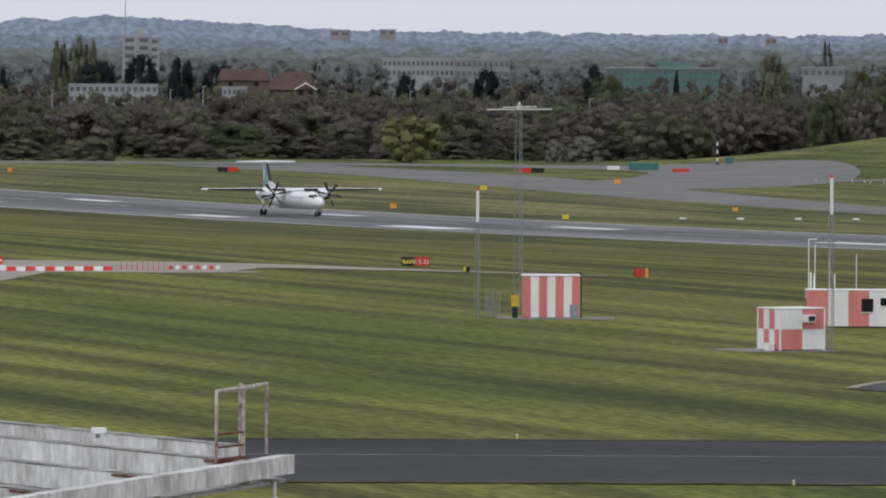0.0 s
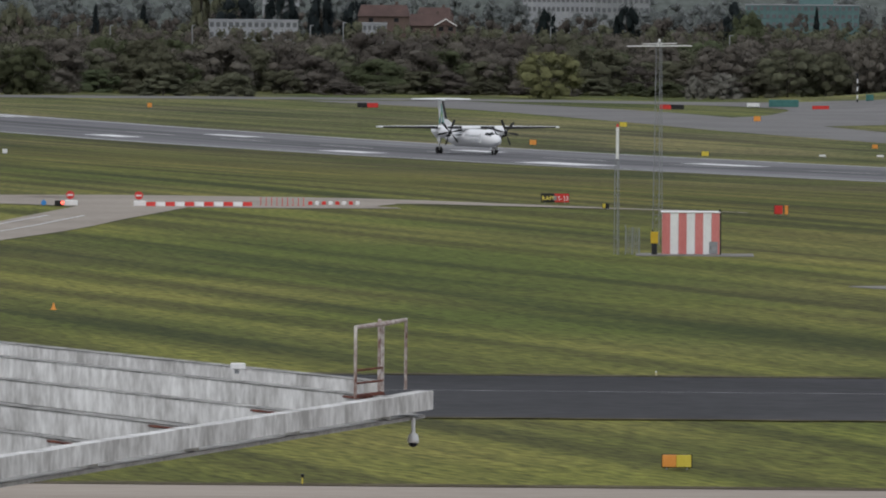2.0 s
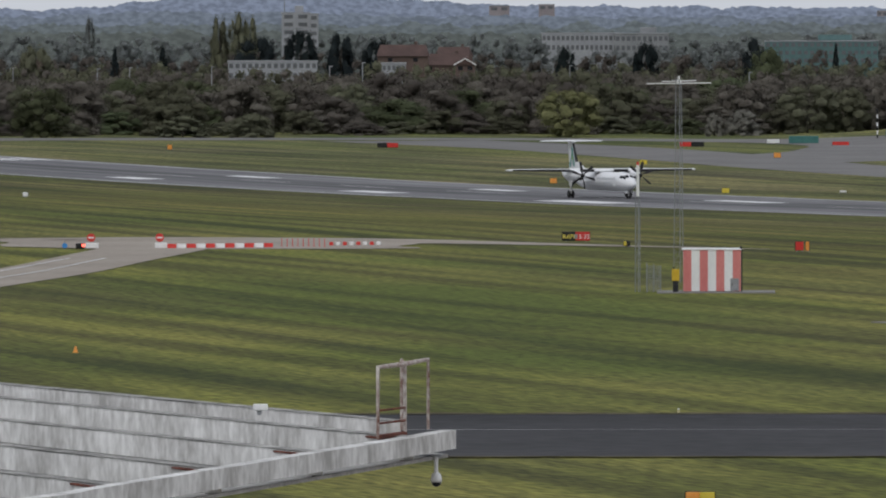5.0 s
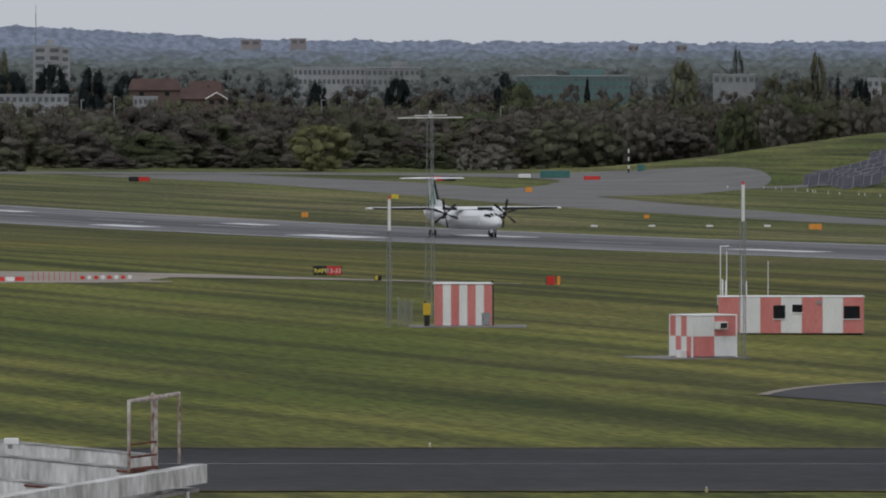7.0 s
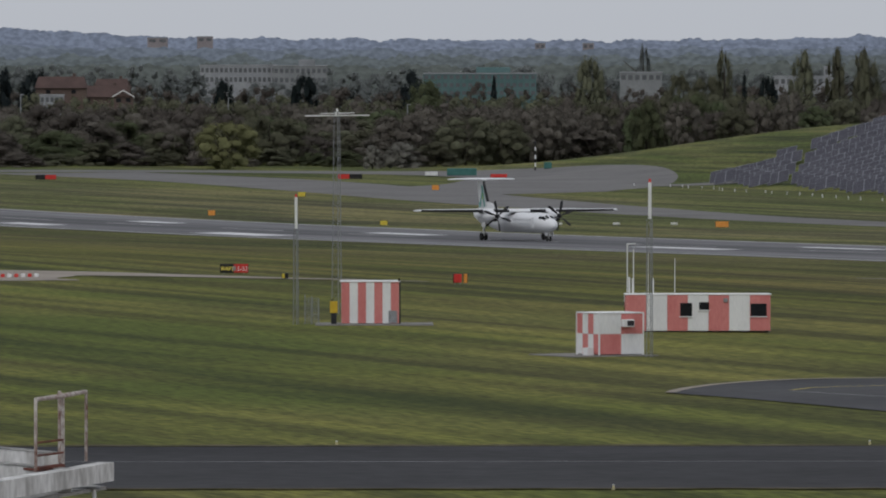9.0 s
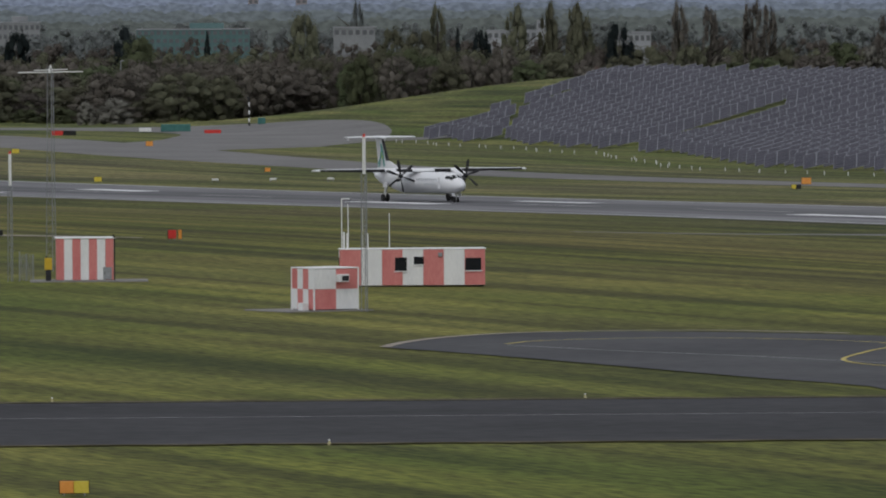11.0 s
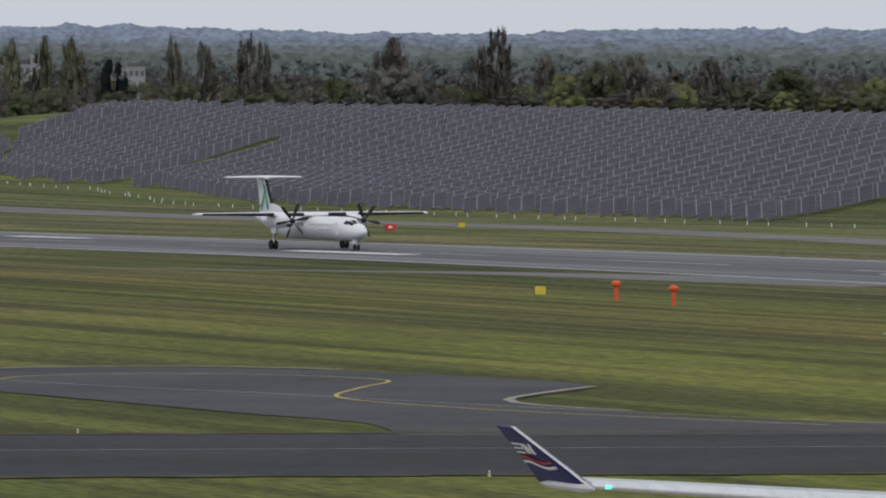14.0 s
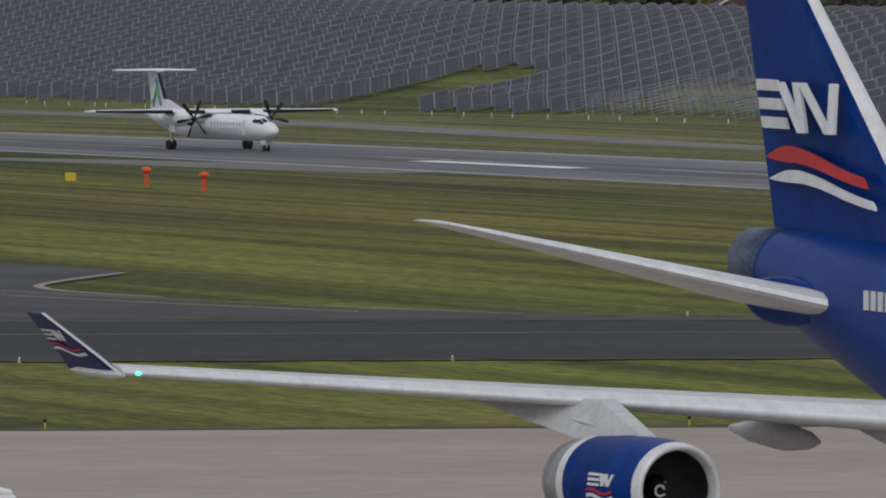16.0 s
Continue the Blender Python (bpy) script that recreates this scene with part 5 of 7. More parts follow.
def freighter():
    """Nose along +x, starboard along -y, origin under the nose."""
    f = thing("cargo_airliner", "parked blue four-engined cargo airliner with white wings", "airplane", pose(71.66, 235.4, 0, 0, 0, -74.83))
    st = ((0, 5.4, 0.2, 0.2), (1.2, 5.6, 1.3, 1.4), (4, 6.5, 2.5, 2.9), (8, 7.0, 3.1, 3.8), (14, 7.1, 3.25, 4.0), (20, 7.0, 3.25, 3.8), (26, 6.5, 3.25, 3.3), (46, 6.5, 3.25, 3.25),
          (52, 7.0, 3.05, 2.95), (57, 7.75, 2.5, 2.4), (62, 8.5, 1.75, 1.8), (66, 9.05, 1.2, 1.3), (68.0, 9.2, 0.95, 1.08), (68.6, 9.25, 0.72, 0.85))
    part("fuselage", loft(bmesh.new(), [oval(-s, 0, z, ry, rz, 36) for s, z, ry, rz in st]), DEEP_BLUE, f, smooth_faces=True)
    part("tail_cone", loft(bmesh.new(), [oval(-s, 0, z, ry, rz, 36) for s, z, ry, rz in ((65.4, 8.98, 1.31, 1.41), (66.8, 9.12, 1.14, 1.25), (68.05, 9.2, 0.97, 1.1), (68.68, 9.25, 0.66, 0.78))]), GRIMY, f, "grimy tail cone", True)
    up = (0, 1, 0)
    fin = part("fin", loft(bmesh.new(), [foil(-s, 0, z, c, t, up) for s, z, c, t in ((53.4, 9.6, 12.9, 0.95), (55.3, 10.6, 11.2, 0.9), (65.7, 19.4, 3.6, 0.4))]), DEEP_BLUE, f)
    bm = bmesh.new()
    loft(bm, [[(-s - q * c + 0.02, h * t, z) for q, h in ((0.02, 0.42), (0.006, 0.24), (-0.003, 0), (0.006, -0.24), (0.02, -0.42))] for s, z, c, t in ((55.4, 10.7, 11.1, 0.9), (65.65, 19.35, 3.65, 0.4))], caps=False, closed=False)
    part("leading_edge", bm, LIVERY_WHITE, fin, "white leading edge")
    # rudder gap and plain livery shapes on the starboard side of the fin
    def fin_side(z, part_of_chord):
        q = (z - 10.6) / 8.8
        s0, c, t = 55.3 + 10.4 * q, 11.2 - 7.6 * q, 0.9 - 0.5 * q
        p = part_of_chord
        h = 1.0 if p < 0.3 else (1.0 - 0.25 * (p - 0.3) / 0.3 if p < 0.6 else 0.75 - 0.69 * (p - 0.6) / 0.4)
        h = h if p > 0.1 else 0.75
        return -s0 - p * c, -(0.5 * h + 0.02) * t - 0.02

    def livery(points_low_high, mat, name, label, parent):
        bm = bmesh.new()
        rings = []
        for z0, z1, p in points_low_high:
            (x0, y0), (x1, y1) = fin_side(z0, p), fin_side(z1, p)
            rings.append([(x0, y0 * 2.1, z0), (x1, y1 * 2.1, z1), (x1, y1 * 2.1 + 0.12, z1), (x0, y0 * 2.1 + 0.12, z0)])
        loft(bm, rings)
        return part(name, bm, mat, parent, label)

    def wave(base, amp, thick, p):
        q = (0.97 - p) / 0.9
        return base + amp * math.sin(5.2 * q - 0.6) - 0.6 * q, thick * math.sin(min(1, q * 3.0) * math.pi / 2) * (1 - 0.5 * q)
    for base, mat, name, label in ((12.75, FRAME_RED, "red_wave", "red wave stripe"), (12.05, LIVERY_WHITE, "white_wave", "white wave stripe")):
        pts = []
        for i in range(25):
            p = 0.97 - 0.85 * i / 24
            z, t = wave(base, 0.22, 0.62 if mat is FRAME_RED else 0.48, p)
            pts.append((z - t / 2, z + t / 2 + 0.01, p))
        livery(pts, mat, name, label, fin)
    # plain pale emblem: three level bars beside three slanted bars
    for z in (13.55, 14.15, 14.75):
        livery([(z, z + 0.36, 0.97), (z, z + 0.36, 0.66)], LIVERY_WHITE, "emblem_bar", "white emblem bar", fin)
    for p0, p1 in ((0.62, 0.52), (0.42, 0.50), (0.36, 0.26), (0.08, 0.24)):
        livery([(13.5, 13.52, p1 + 0.035), (13.5, 13.52, p1 - 0.035)], LIVERY_WHITE, "emblem_bar", "white emblem bar", fin)
        bm = bmesh.new()
        rings = []
        for z, p in ((13.45, p1), (15.05, p0)):
            x, y = fin_side(z, p)
            rings.append([(x - 0.24, y * 2.1, z), (x + 0.24, y * 2.1, z), (x + 0.24, y * 2.1 + 0.12, z), (x - 0.24, y * 2.1 + 0.12, z)])
        loft(bm, rings)
        part("emblem_bar", bm, LIVERY_WHITE, fin, "white emblem bar")
    # tailplane
    for side in (-1, 1):
        tp = part("tailplane", loft(bmesh.new(), [foil(-s, side * y, z, c, t) for y, s, z, c, t in ((1.2, 56.4, 7.95, 9.0, 0.62), (2.2, 57.5, 8.15, 8.4, 0.56), (8.0, 63.3, 9.7, 4.6, 0.26), (11.2, 66.9, 10.55, 2.3, 0.1), (11.5, 68.3, 10.62, 0.9, 0.05))]), SILVER, f)
        part("root_plate", loft(bmesh.new(), [[(-61.6 + q * 3.0 * math.cos(t), side * (y + 0.0), 8.2 + q * 0.8 * math.sin(t)) for t in (2 * math.pi * i / 20 for i in range(20))] for q, y in ((1.0, 1.2), (1.0, 1.98), (0.9, 2.1))]), DEEP_BLUE, f, "blue tailplane root plate")
    # registration stands as plain bars
    for i in range(4):
        part("registration_bar", box(bmesh.new(), -54.2 + i * 0.62, -2.74 - 0.06 * i, 8.2, 0.30, 0.05, 0.6), LIVERY_WHITE, f, "white registration bar")
    # wings
    sec = ((2.6, 19.6, 5.3, 15.2, 1.2), (12, 28.0, 6.0, 9.6, 0.62), (20.4, 35.1, 6.55, 6.5, 0.40), (31.4, 43.9, 7.2, 3.9, 0.22))
    for side in (-1, 1):
        wing = part("wing", loft(bmesh.new(), [foil(-s, side * y, z, c, t) for y, s, z, c, t in sec]), WING_GREY, f)
        bm = bmesh.new()
        loft(bm, [[(-s - q * c + 0.03, side * y, z + h * t) for q, h in ((0.10, 0.80), (0.05, 0.6), (0.015, 0.35), (-0.006, 0), (0.012, -0.22), (0.03, -0.34))] for y, s, z, c, t in sec], caps=False, closed=False)
        part("slat", bm, SILVER, wing, "bright metal leading edge slats", True)
        wl = part("winglet", loft(bmesh.new(), [foil(-s, side * y, z, c, t, (0, 0.9, 0.4)) for y, s, z, c, t in ((31.35, 44.0, 7.12, 4.2, 0.22), (31.6, 45.1, 7.6, 3.4, 0.18), (32.25, 47.9, 8.75, 1.5, 0.08))]), NAVY, f, "navy winglet")
        bm = bmesh.new()
        loft(bm, [[(-s + 0.02, side * y, z), (-s - 0.18, side * (y - 0.06), z), (-s - 0.18, side * (y + 0.06), z)] for y, s, z in ((31.38, 43.95, 7.15), (31.62, 45.05, 7.62), (32.27, 47.86, 8.77))])
        part("leading_edge", bm, LIVERY_WHITE, wl, "pale leading edge")

        def on_winglet(u, z, lift):
            q = (z - 7.65) / 1.35
            return -(45.1 + 2.8 * q) - u * (3.4 - 1.9 * q), side * (31.6 + 0.65 * q + lift), z

        def winglet_mark(ends, thick, mat, label):
            bm = bmesh.new()
            loft(bm, [[on_winglet(u - slant, z, 0.12), on_winglet(u + slant, z + thick, 0.12), on_winglet(u + slant, z + thick, 0.16), on_winglet(u - slant, z, 0.16)] for u, z, slant in ends])
            part("emblem_bar", bm, mat, wl, label)
        for z in (7.98, 8.1, 8.22):
            winglet_mark([(0.70, z, 0), (0.93, z, 0)], 0.055, LIVERY_WHITE, "white emblem bar")
        for u0, u1 in ((0.66, 0.60), (0.55, 0.60), (0.55, 0.47), (0.38, 0.47)):
            bm = bmesh.new()
            loft(bm, [[on_winglet(u - 0.028, z, 0.12), on_winglet(u + 0.028, z, 0.12), on_winglet(u + 0.028, z, 0.16), on_winglet(u - 0.028, z, 0.16)] for u, z in ((u0, 8.28), (u1, 7.98))])
            part("emblem_bar", bm, LIVERY_WHITE, wl, "white emblem bar")
        for base, thick, mat, label in ((7.83, 0.045, FRAME_RED, "red wave stripe"), (7.68, 0.075, LIVERY_WHITE, "white wave stripe")):
            winglet_mark([(0.92 - 0.075 * i, base + 0.05 * math.sin(i * 0.75 + 0.4) - 0.012 * i, 0) for i in range(10)], thick, mat, label)
        part("tip_fairing", loft(bmesh.new(), [oval(-s, side * 31.4, 7.12, r, r * 0.7, 10) for s, r in ((43.8, 0.05), (44.5, 0.2), (47.2, 0.18), (48.0, 0.04))]), WING_GREY, wing)
        part("nav_light", loft(bmesh.new(), [oval(-s, side * 31.05, 7.18, r, r * 0.8, 8) for s, r in ((43.44, 0.03), (43.5, 0.07), (43.75, 0.08))]), glow("green_navigation_light" if side < 0 else "red_navigation_light", (0.1, 1.0, 0.65) if side < 0 else (1, 0.1, 0.1), 1.5), wing, "lit navigation light")
        for y, s0, z, ln in ((13.8, 34.5, 5.35, 6.0), (8.5, 31, 4.9, 8.5)):
            part("flap_fairing", loft(bmesh.new(), [oval(-s0 - u * ln, side * y, z + 0.12 * u, r, r * 1.25, 12) for u, r in ((0, 0.05), (0.12, 0.22), (0.4, 0.34), (0.75, 0.26), (1, 0.06))]), WING_GREY, wing, smooth_faces=True)
        for y, s_in, zc in ((20.4, 29.6, 4.38), (11.7, 22.5, 3.2)):
            eng = part("engine_nacelle", loft(bmesh.new(), [oval(-s_in - s, side * (y + 0.10 * s), zc, r, r, 32) for s, r in ((0.35, 1.33), (1.2, 1.40), (2.6, 1.42), (4.2, 1.33))], caps=False), DEEP_BLUE, f, "blue engine cowl", True)
            part("intake_lip", loft(bmesh.new(), [oval(-s_in - s, side * (y + 0.10 * s), zc, r, r, 32) for s, r in ((0.38, 1.335), (0.12, 1.29), (0.0, 1.21), (0.1, 1.12), (0.5, 1.1))], caps=False), SILVER, eng, "polished intake lip", True)
            part("intake_duct", loft(bmesh.new(), [oval(-s_in - s, side * (y + 0.10 * s), zc, r, r, 32) for s, r in ((0.45, 1.1), (1.4, 1.16), (1.45, 0.02))], caps=False), BOOT, eng, "dark intake duct", True)
            part("fan_spinner", loft(bmesh.new(), [oval(-s_in - s, side * (y + 0.10 * s), zc, r, r, 16) for s, r in ((0.75, 0.02), (1.0, 0.2), (1.4, 0.38))]), DARK, eng, "", True)
            bm = bmesh.new()
            for i in range(18):
                t = 2 * math.pi * i / 18
                r0, r1 = 0.14, 0.19
                tt = t * 0.8
                q = 0.05 + 0.22 * i / 18
                x = -s_in - 0.72 - q * 1.25
                rod(bm, (x + 0.05, side * (y + 0.25) + q * math.cos(tt * 1.4), zc + q * math.sin(tt * 1.4)), (x + 0.05, side * (y + 0.25) + (q + 0.012) * math.cos(tt * 1.4 + 0.4), zc + (q + 0.012) * math.sin(tt * 1.4 + 0.4)), 0.035, n=5)
            part("spinner_swirl", bm, LIVERY_WHITE, eng, "white spiral mark")
            part("reverser_band", loft(bmesh.new(), [oval(-s_in - s, side * (y + 0.10 * s), zc, r, r, 32) for s, r in ((4.18, 1.34), (4.6, 1.31))], caps=False), LIVERY_WHITE, eng, "white band", True)
            part("nozzle", loft(bmesh.new(), [oval(-s_in - s, side * (y + 0.10 * s), zc, r, r, 32) for s, r in ((4.6, 1.29), (5.5, 1.17), (5.7, 1.12))]), BARE_METAL, eng, "bare metal nozzle", True)
            part("core_nozzle", loft(bmesh.new(), [oval(-s_in - s, side * (y + 0.10 * s), zc, r, r, 20) for s, r in ((5.7, 0.8), (6.6, 0.55), (7.2, 0.2))]), DARK, eng, "", True)
            bm = bmesh.new()
            zt = 5.3 + (y - 2.6) * 0.07
            le = 19.6 + (y - 2.6) * 0.875
            loft(bm, [[(-s_in - a, side * (y + fore) - w, z), (-s_in - a, side * (y + fore) + w, z), (-s_in - b, side * (y + off) + w, z), (-s_in - b, side * (y + off) - w, z)] for a, b, w, z, fore, off in
                      ((1.3, 5.4, 0.20, zc + 1.2, 0.1, 0.6), (le - s_in - 0.4, le - s_in + 5.5, 0.26, zt + 0.12, -0.1, 1.9))])
            part("pylon", bm, WING_GREY, eng, "pale grey engine pylon")

            def on_cowl(u, dz, r):
                return -s_in - u, side * (y + 0.10 * u) + side * r * math.cos(math.asin(dz / 1.44)), zc + dz

            def cowl_mark(ends, mat, label):
                """A strip through points (along the cowl, low and high edge)."""
                bm = bmesh.new()
                loft(bm, [[on_cowl(u, a, 1.437), on_cowl(v, b, 1.437), on_cowl(v, b, 1.40), on_cowl(u, a, 1.40)] for u, a, v, b in ends])
                part("emblem_bar", bm, mat, eng, label)
            for z0 in (0.05, 0.19, 0.33):
                cowl_mark([(u, z0, u, z0 + 0.075) for u in (2.0, 2.3, 2.6)], LIVERY_WHITE, "white cowl emblem bar")
            for u0, u1 in ((1.92, 1.80), (1.68, 1.80), (1.68, 1.52), (1.30, 1.52)):
                cowl_mark([(u + 0.07, z0, u - 0.07, z0 + 0.004) for u, z0 in ((u0, 0.40), ((u0 + u1) / 2, 0.22), (u1, 0.05))], LIVERY_WHITE, "white cowl emblem bar")
            for base, thick, mat, label in ((-0.14, 0.07, FRAME_RED, "red cowl wave"), (-0.32, 0.10, LIVERY_WHITE, "white cowl wave")):
                cowl_mark([(2.7 - 0.155 * i, z0, 2.7 - 0.155 * i, z0 + thick) for i, z0 in ((i, base + 0.06 * math.sin(i * 0.7 + 0.4)) for i in range(10))], mat, label)
    # landing gear
    for s, y in ((34.5, 5.5), (34.5, -5.5), (37.5, 1.9), (37.5, -1.9), (8.5, 0)):
        leg = part("gear_leg", rod(bmesh.new(), (-s, y, 4.5), (-s, y, 0.7), 0.2, n=8), STEEL, f)
        for dx in ((-0.75, 0.75) if s > 10 else (0,)):
            for dy in (-0.55, 0.55):
                wheel(f, -s + dx, y + dy, 0.62, 0.42, "gear_wheel")


freighter()


def apron_tug():
    """A cab-over loader tug and wrapped pallets in front of the freighter."""
    x, y = 28.6, 316
    t = thing("baggage_tug", "white airport tug with dark windows and orange beacon", "vehicle", on_ground(x, y, 8))
    bm = bmesh.new()
    loft(bm, [[(-1.25, w, 0.9), (-1.2, w, 2.15), (0.75, w, 2.15), (1.1, w, 1.35), (1.15, w, 0.9)] for w in (-0.95, 0.95)])
    cab = part("cab", bm, WHITE, t)
    for cx, ww in ((-0.75, 0.7), (-0.05, 0.35), (0.5, 0.6)):
        win = part("window", box(bmesh.new(), cx, -0.97, 1.35, ww, 0.04, 0.65, 0.04), GLASS_DARK, cab)
        part("frame", box(bmesh.new(), cx, -0.96, 1.29, ww + 0.1, 0.03, 0.06, 0.01), STEEL, win)
    part("chassis", box(bmesh.new(), 0.6, 0, 0.4, 4.2, 1.7, 0.55, 0.08), WHITE, t)
    part("hood", box(bmesh.new(), 1.9, 0, 0.9, 1.4, 1.6, 0.22, 0.08), WHITE, t)
    part("beacon", rod(bmesh.new(), (-0.6, 0, 2.15), (-0.6, 0, 2.33), 0.1, n=10), SIGN_ORANGE, t, "orange roof beacon")
    for wx in (-0.9, 2.0):
        for wy in (-0.75, 0.75):
            wheel(t, wx, wy, 0.42, 0.28)
    for i, dx in enumerate((-2.9, -4.05, -5.2)):
        p = thing("cargo_pallet", "strapped brown cargo boxes wrapped in film", "cargo", on_ground(x + dx, y + 0.5 * i, 4 * i), group="cargo pallets")
        rng = random.Random(i)
        for a in range(2):
            for b in range(2):
                part("carton", box(bmesh.new(), (a - 0.5) * 0.56, 0, 0.18 + b * 1.15, 0.54, 1.4, 1.12 + rng.uniform(-0.1, 0.1), 0.03), CARTON, p)
        part("base", box(bmesh.new(), 0, 0, 0, 1.2, 1.5, 0.17, 0.02), SILVER, p)
        for q in (-0.3, 0.3):
            part("strap", box(bmesh.new(), q, -0.01, 0.17, 0.06, 1.46, 2.32), WHITE, p)


CARTON = mottled("wrapped_brown_carton", (0.20, 0.15, 0.11), (0.42, 0.36, 0.30), 1.5, 0.45, bump=0.2)
apron_tug()

# ---- woods, town and hills beyond the field ----
LEAF = {
    "brown": mottled("budding_brown_twigs", (0.136, 0.121, 0.106), (0.192, 0.175, 0.150), 0.6, 0.9, bump=0.0, island=0.20, spec=0.05),
    "olive": mottled("olive_spring_leaves", (0.122, 0.124, 0.086), (0.180, 0.182, 0.120), 0.6, 0.9, bump=0.0, island=0.20, spec=0.05),
    "green": mottled("fresh_green_leaves", (0.092, 0.108, 0.062), (0.140, 0.158, 0.088), 0.6, 0.9, bump=0.0, island=0.20, spec=0.05),
    "dark": mottled("dark_evergreen_needles", (0.018, 0.024, 0.026), (0.036, 0.046, 0.046), 0.6, 0.9, bump=0.0, island=0.20, spec=0.05),
    "willow": mottled("yellow_green_willow_leaves", (0.200, 0.206, 0.100), (0.280, 0.282, 0.140), 0.6, 0.9, bump=0.0, island=0.20, spec=0.05),
    "pale": mottled("pale_blossom_and_buds", (0.180, 0.175, 0.150), (0.300, 0.290, 0.255), 0.6, 0.9, bump=0.0, island=0.20, spec=0.05),
    # distance haze is put into this paler, greyer leaf colour
    "far": mottled("hazed_far_leaves", (0.165, 0.180, 0.178), (0.215, 0.232, 0.228), 0.3, 0.9, bump=0.0, island=0.20, spec=0.05),
}


def let_light_through(m, share):
    """Thin leaves pass part of the light on."""
    n, l = m.node_tree.nodes, m.node_tree.links
    b, out = n["Principled BSDF"], n["Material Output"]
    thin, mix = n.new("ShaderNodeBsdfTranslucent"), n.new("ShaderNodeMixShader")
    mix.inputs["Fac"].default_value = share
    l.new(b.inputs["Base Color"].links[0].from_socket, thin.inputs["Color"])
    l.new(b.outputs[0], mix.inputs[1]), l.new(thin.outputs[0], mix.inputs[2])
    l.new(mix.outputs[0], out.inputs["Surface"])


for leaf_material in LEAF.values():
    let_light_through(leaf_material, 0.35)
BARK = mottled("grey_brown_bark", (0.035, 0.03, 0.025), (0.08, 0.07, 0.06), 2.0, 0.9, bump=0.2, stretch=(1, 1, 0.3))


def leaf_sheet(name, corners, facing):
    """A mesh of loose leaf clumps: corners is clumps x 4 x 3, facing one light normal for each corner."""
    count = len(corners)
    me = bpy.data.meshes.new(name)
    me.vertices.add(count * 4), me.loops.add(count * 4), me.polygons.add(count)
    me.vertices.foreach_set("co", corners.reshape(-1).astype(np.float32))
    me.loops.foreach_set("vertex_index", np.arange(count * 4, dtype=np.int32))
    me.polygons.foreach_set("loop_start", np.arange(0, count * 4, 4, dtype=np.int32))
    me.polygons.foreach_set("use_smooth", np.ones(count, dtype=bool))
    me.update(calc_edges=True)
    me.normals_split_custom_set_from_vertices(facing.reshape(-1, 3).tolist())
    return me


def unit(v):
    return v / np.maximum(1e-6, np.linalg.norm(v, axis=-1, keepdims=True))


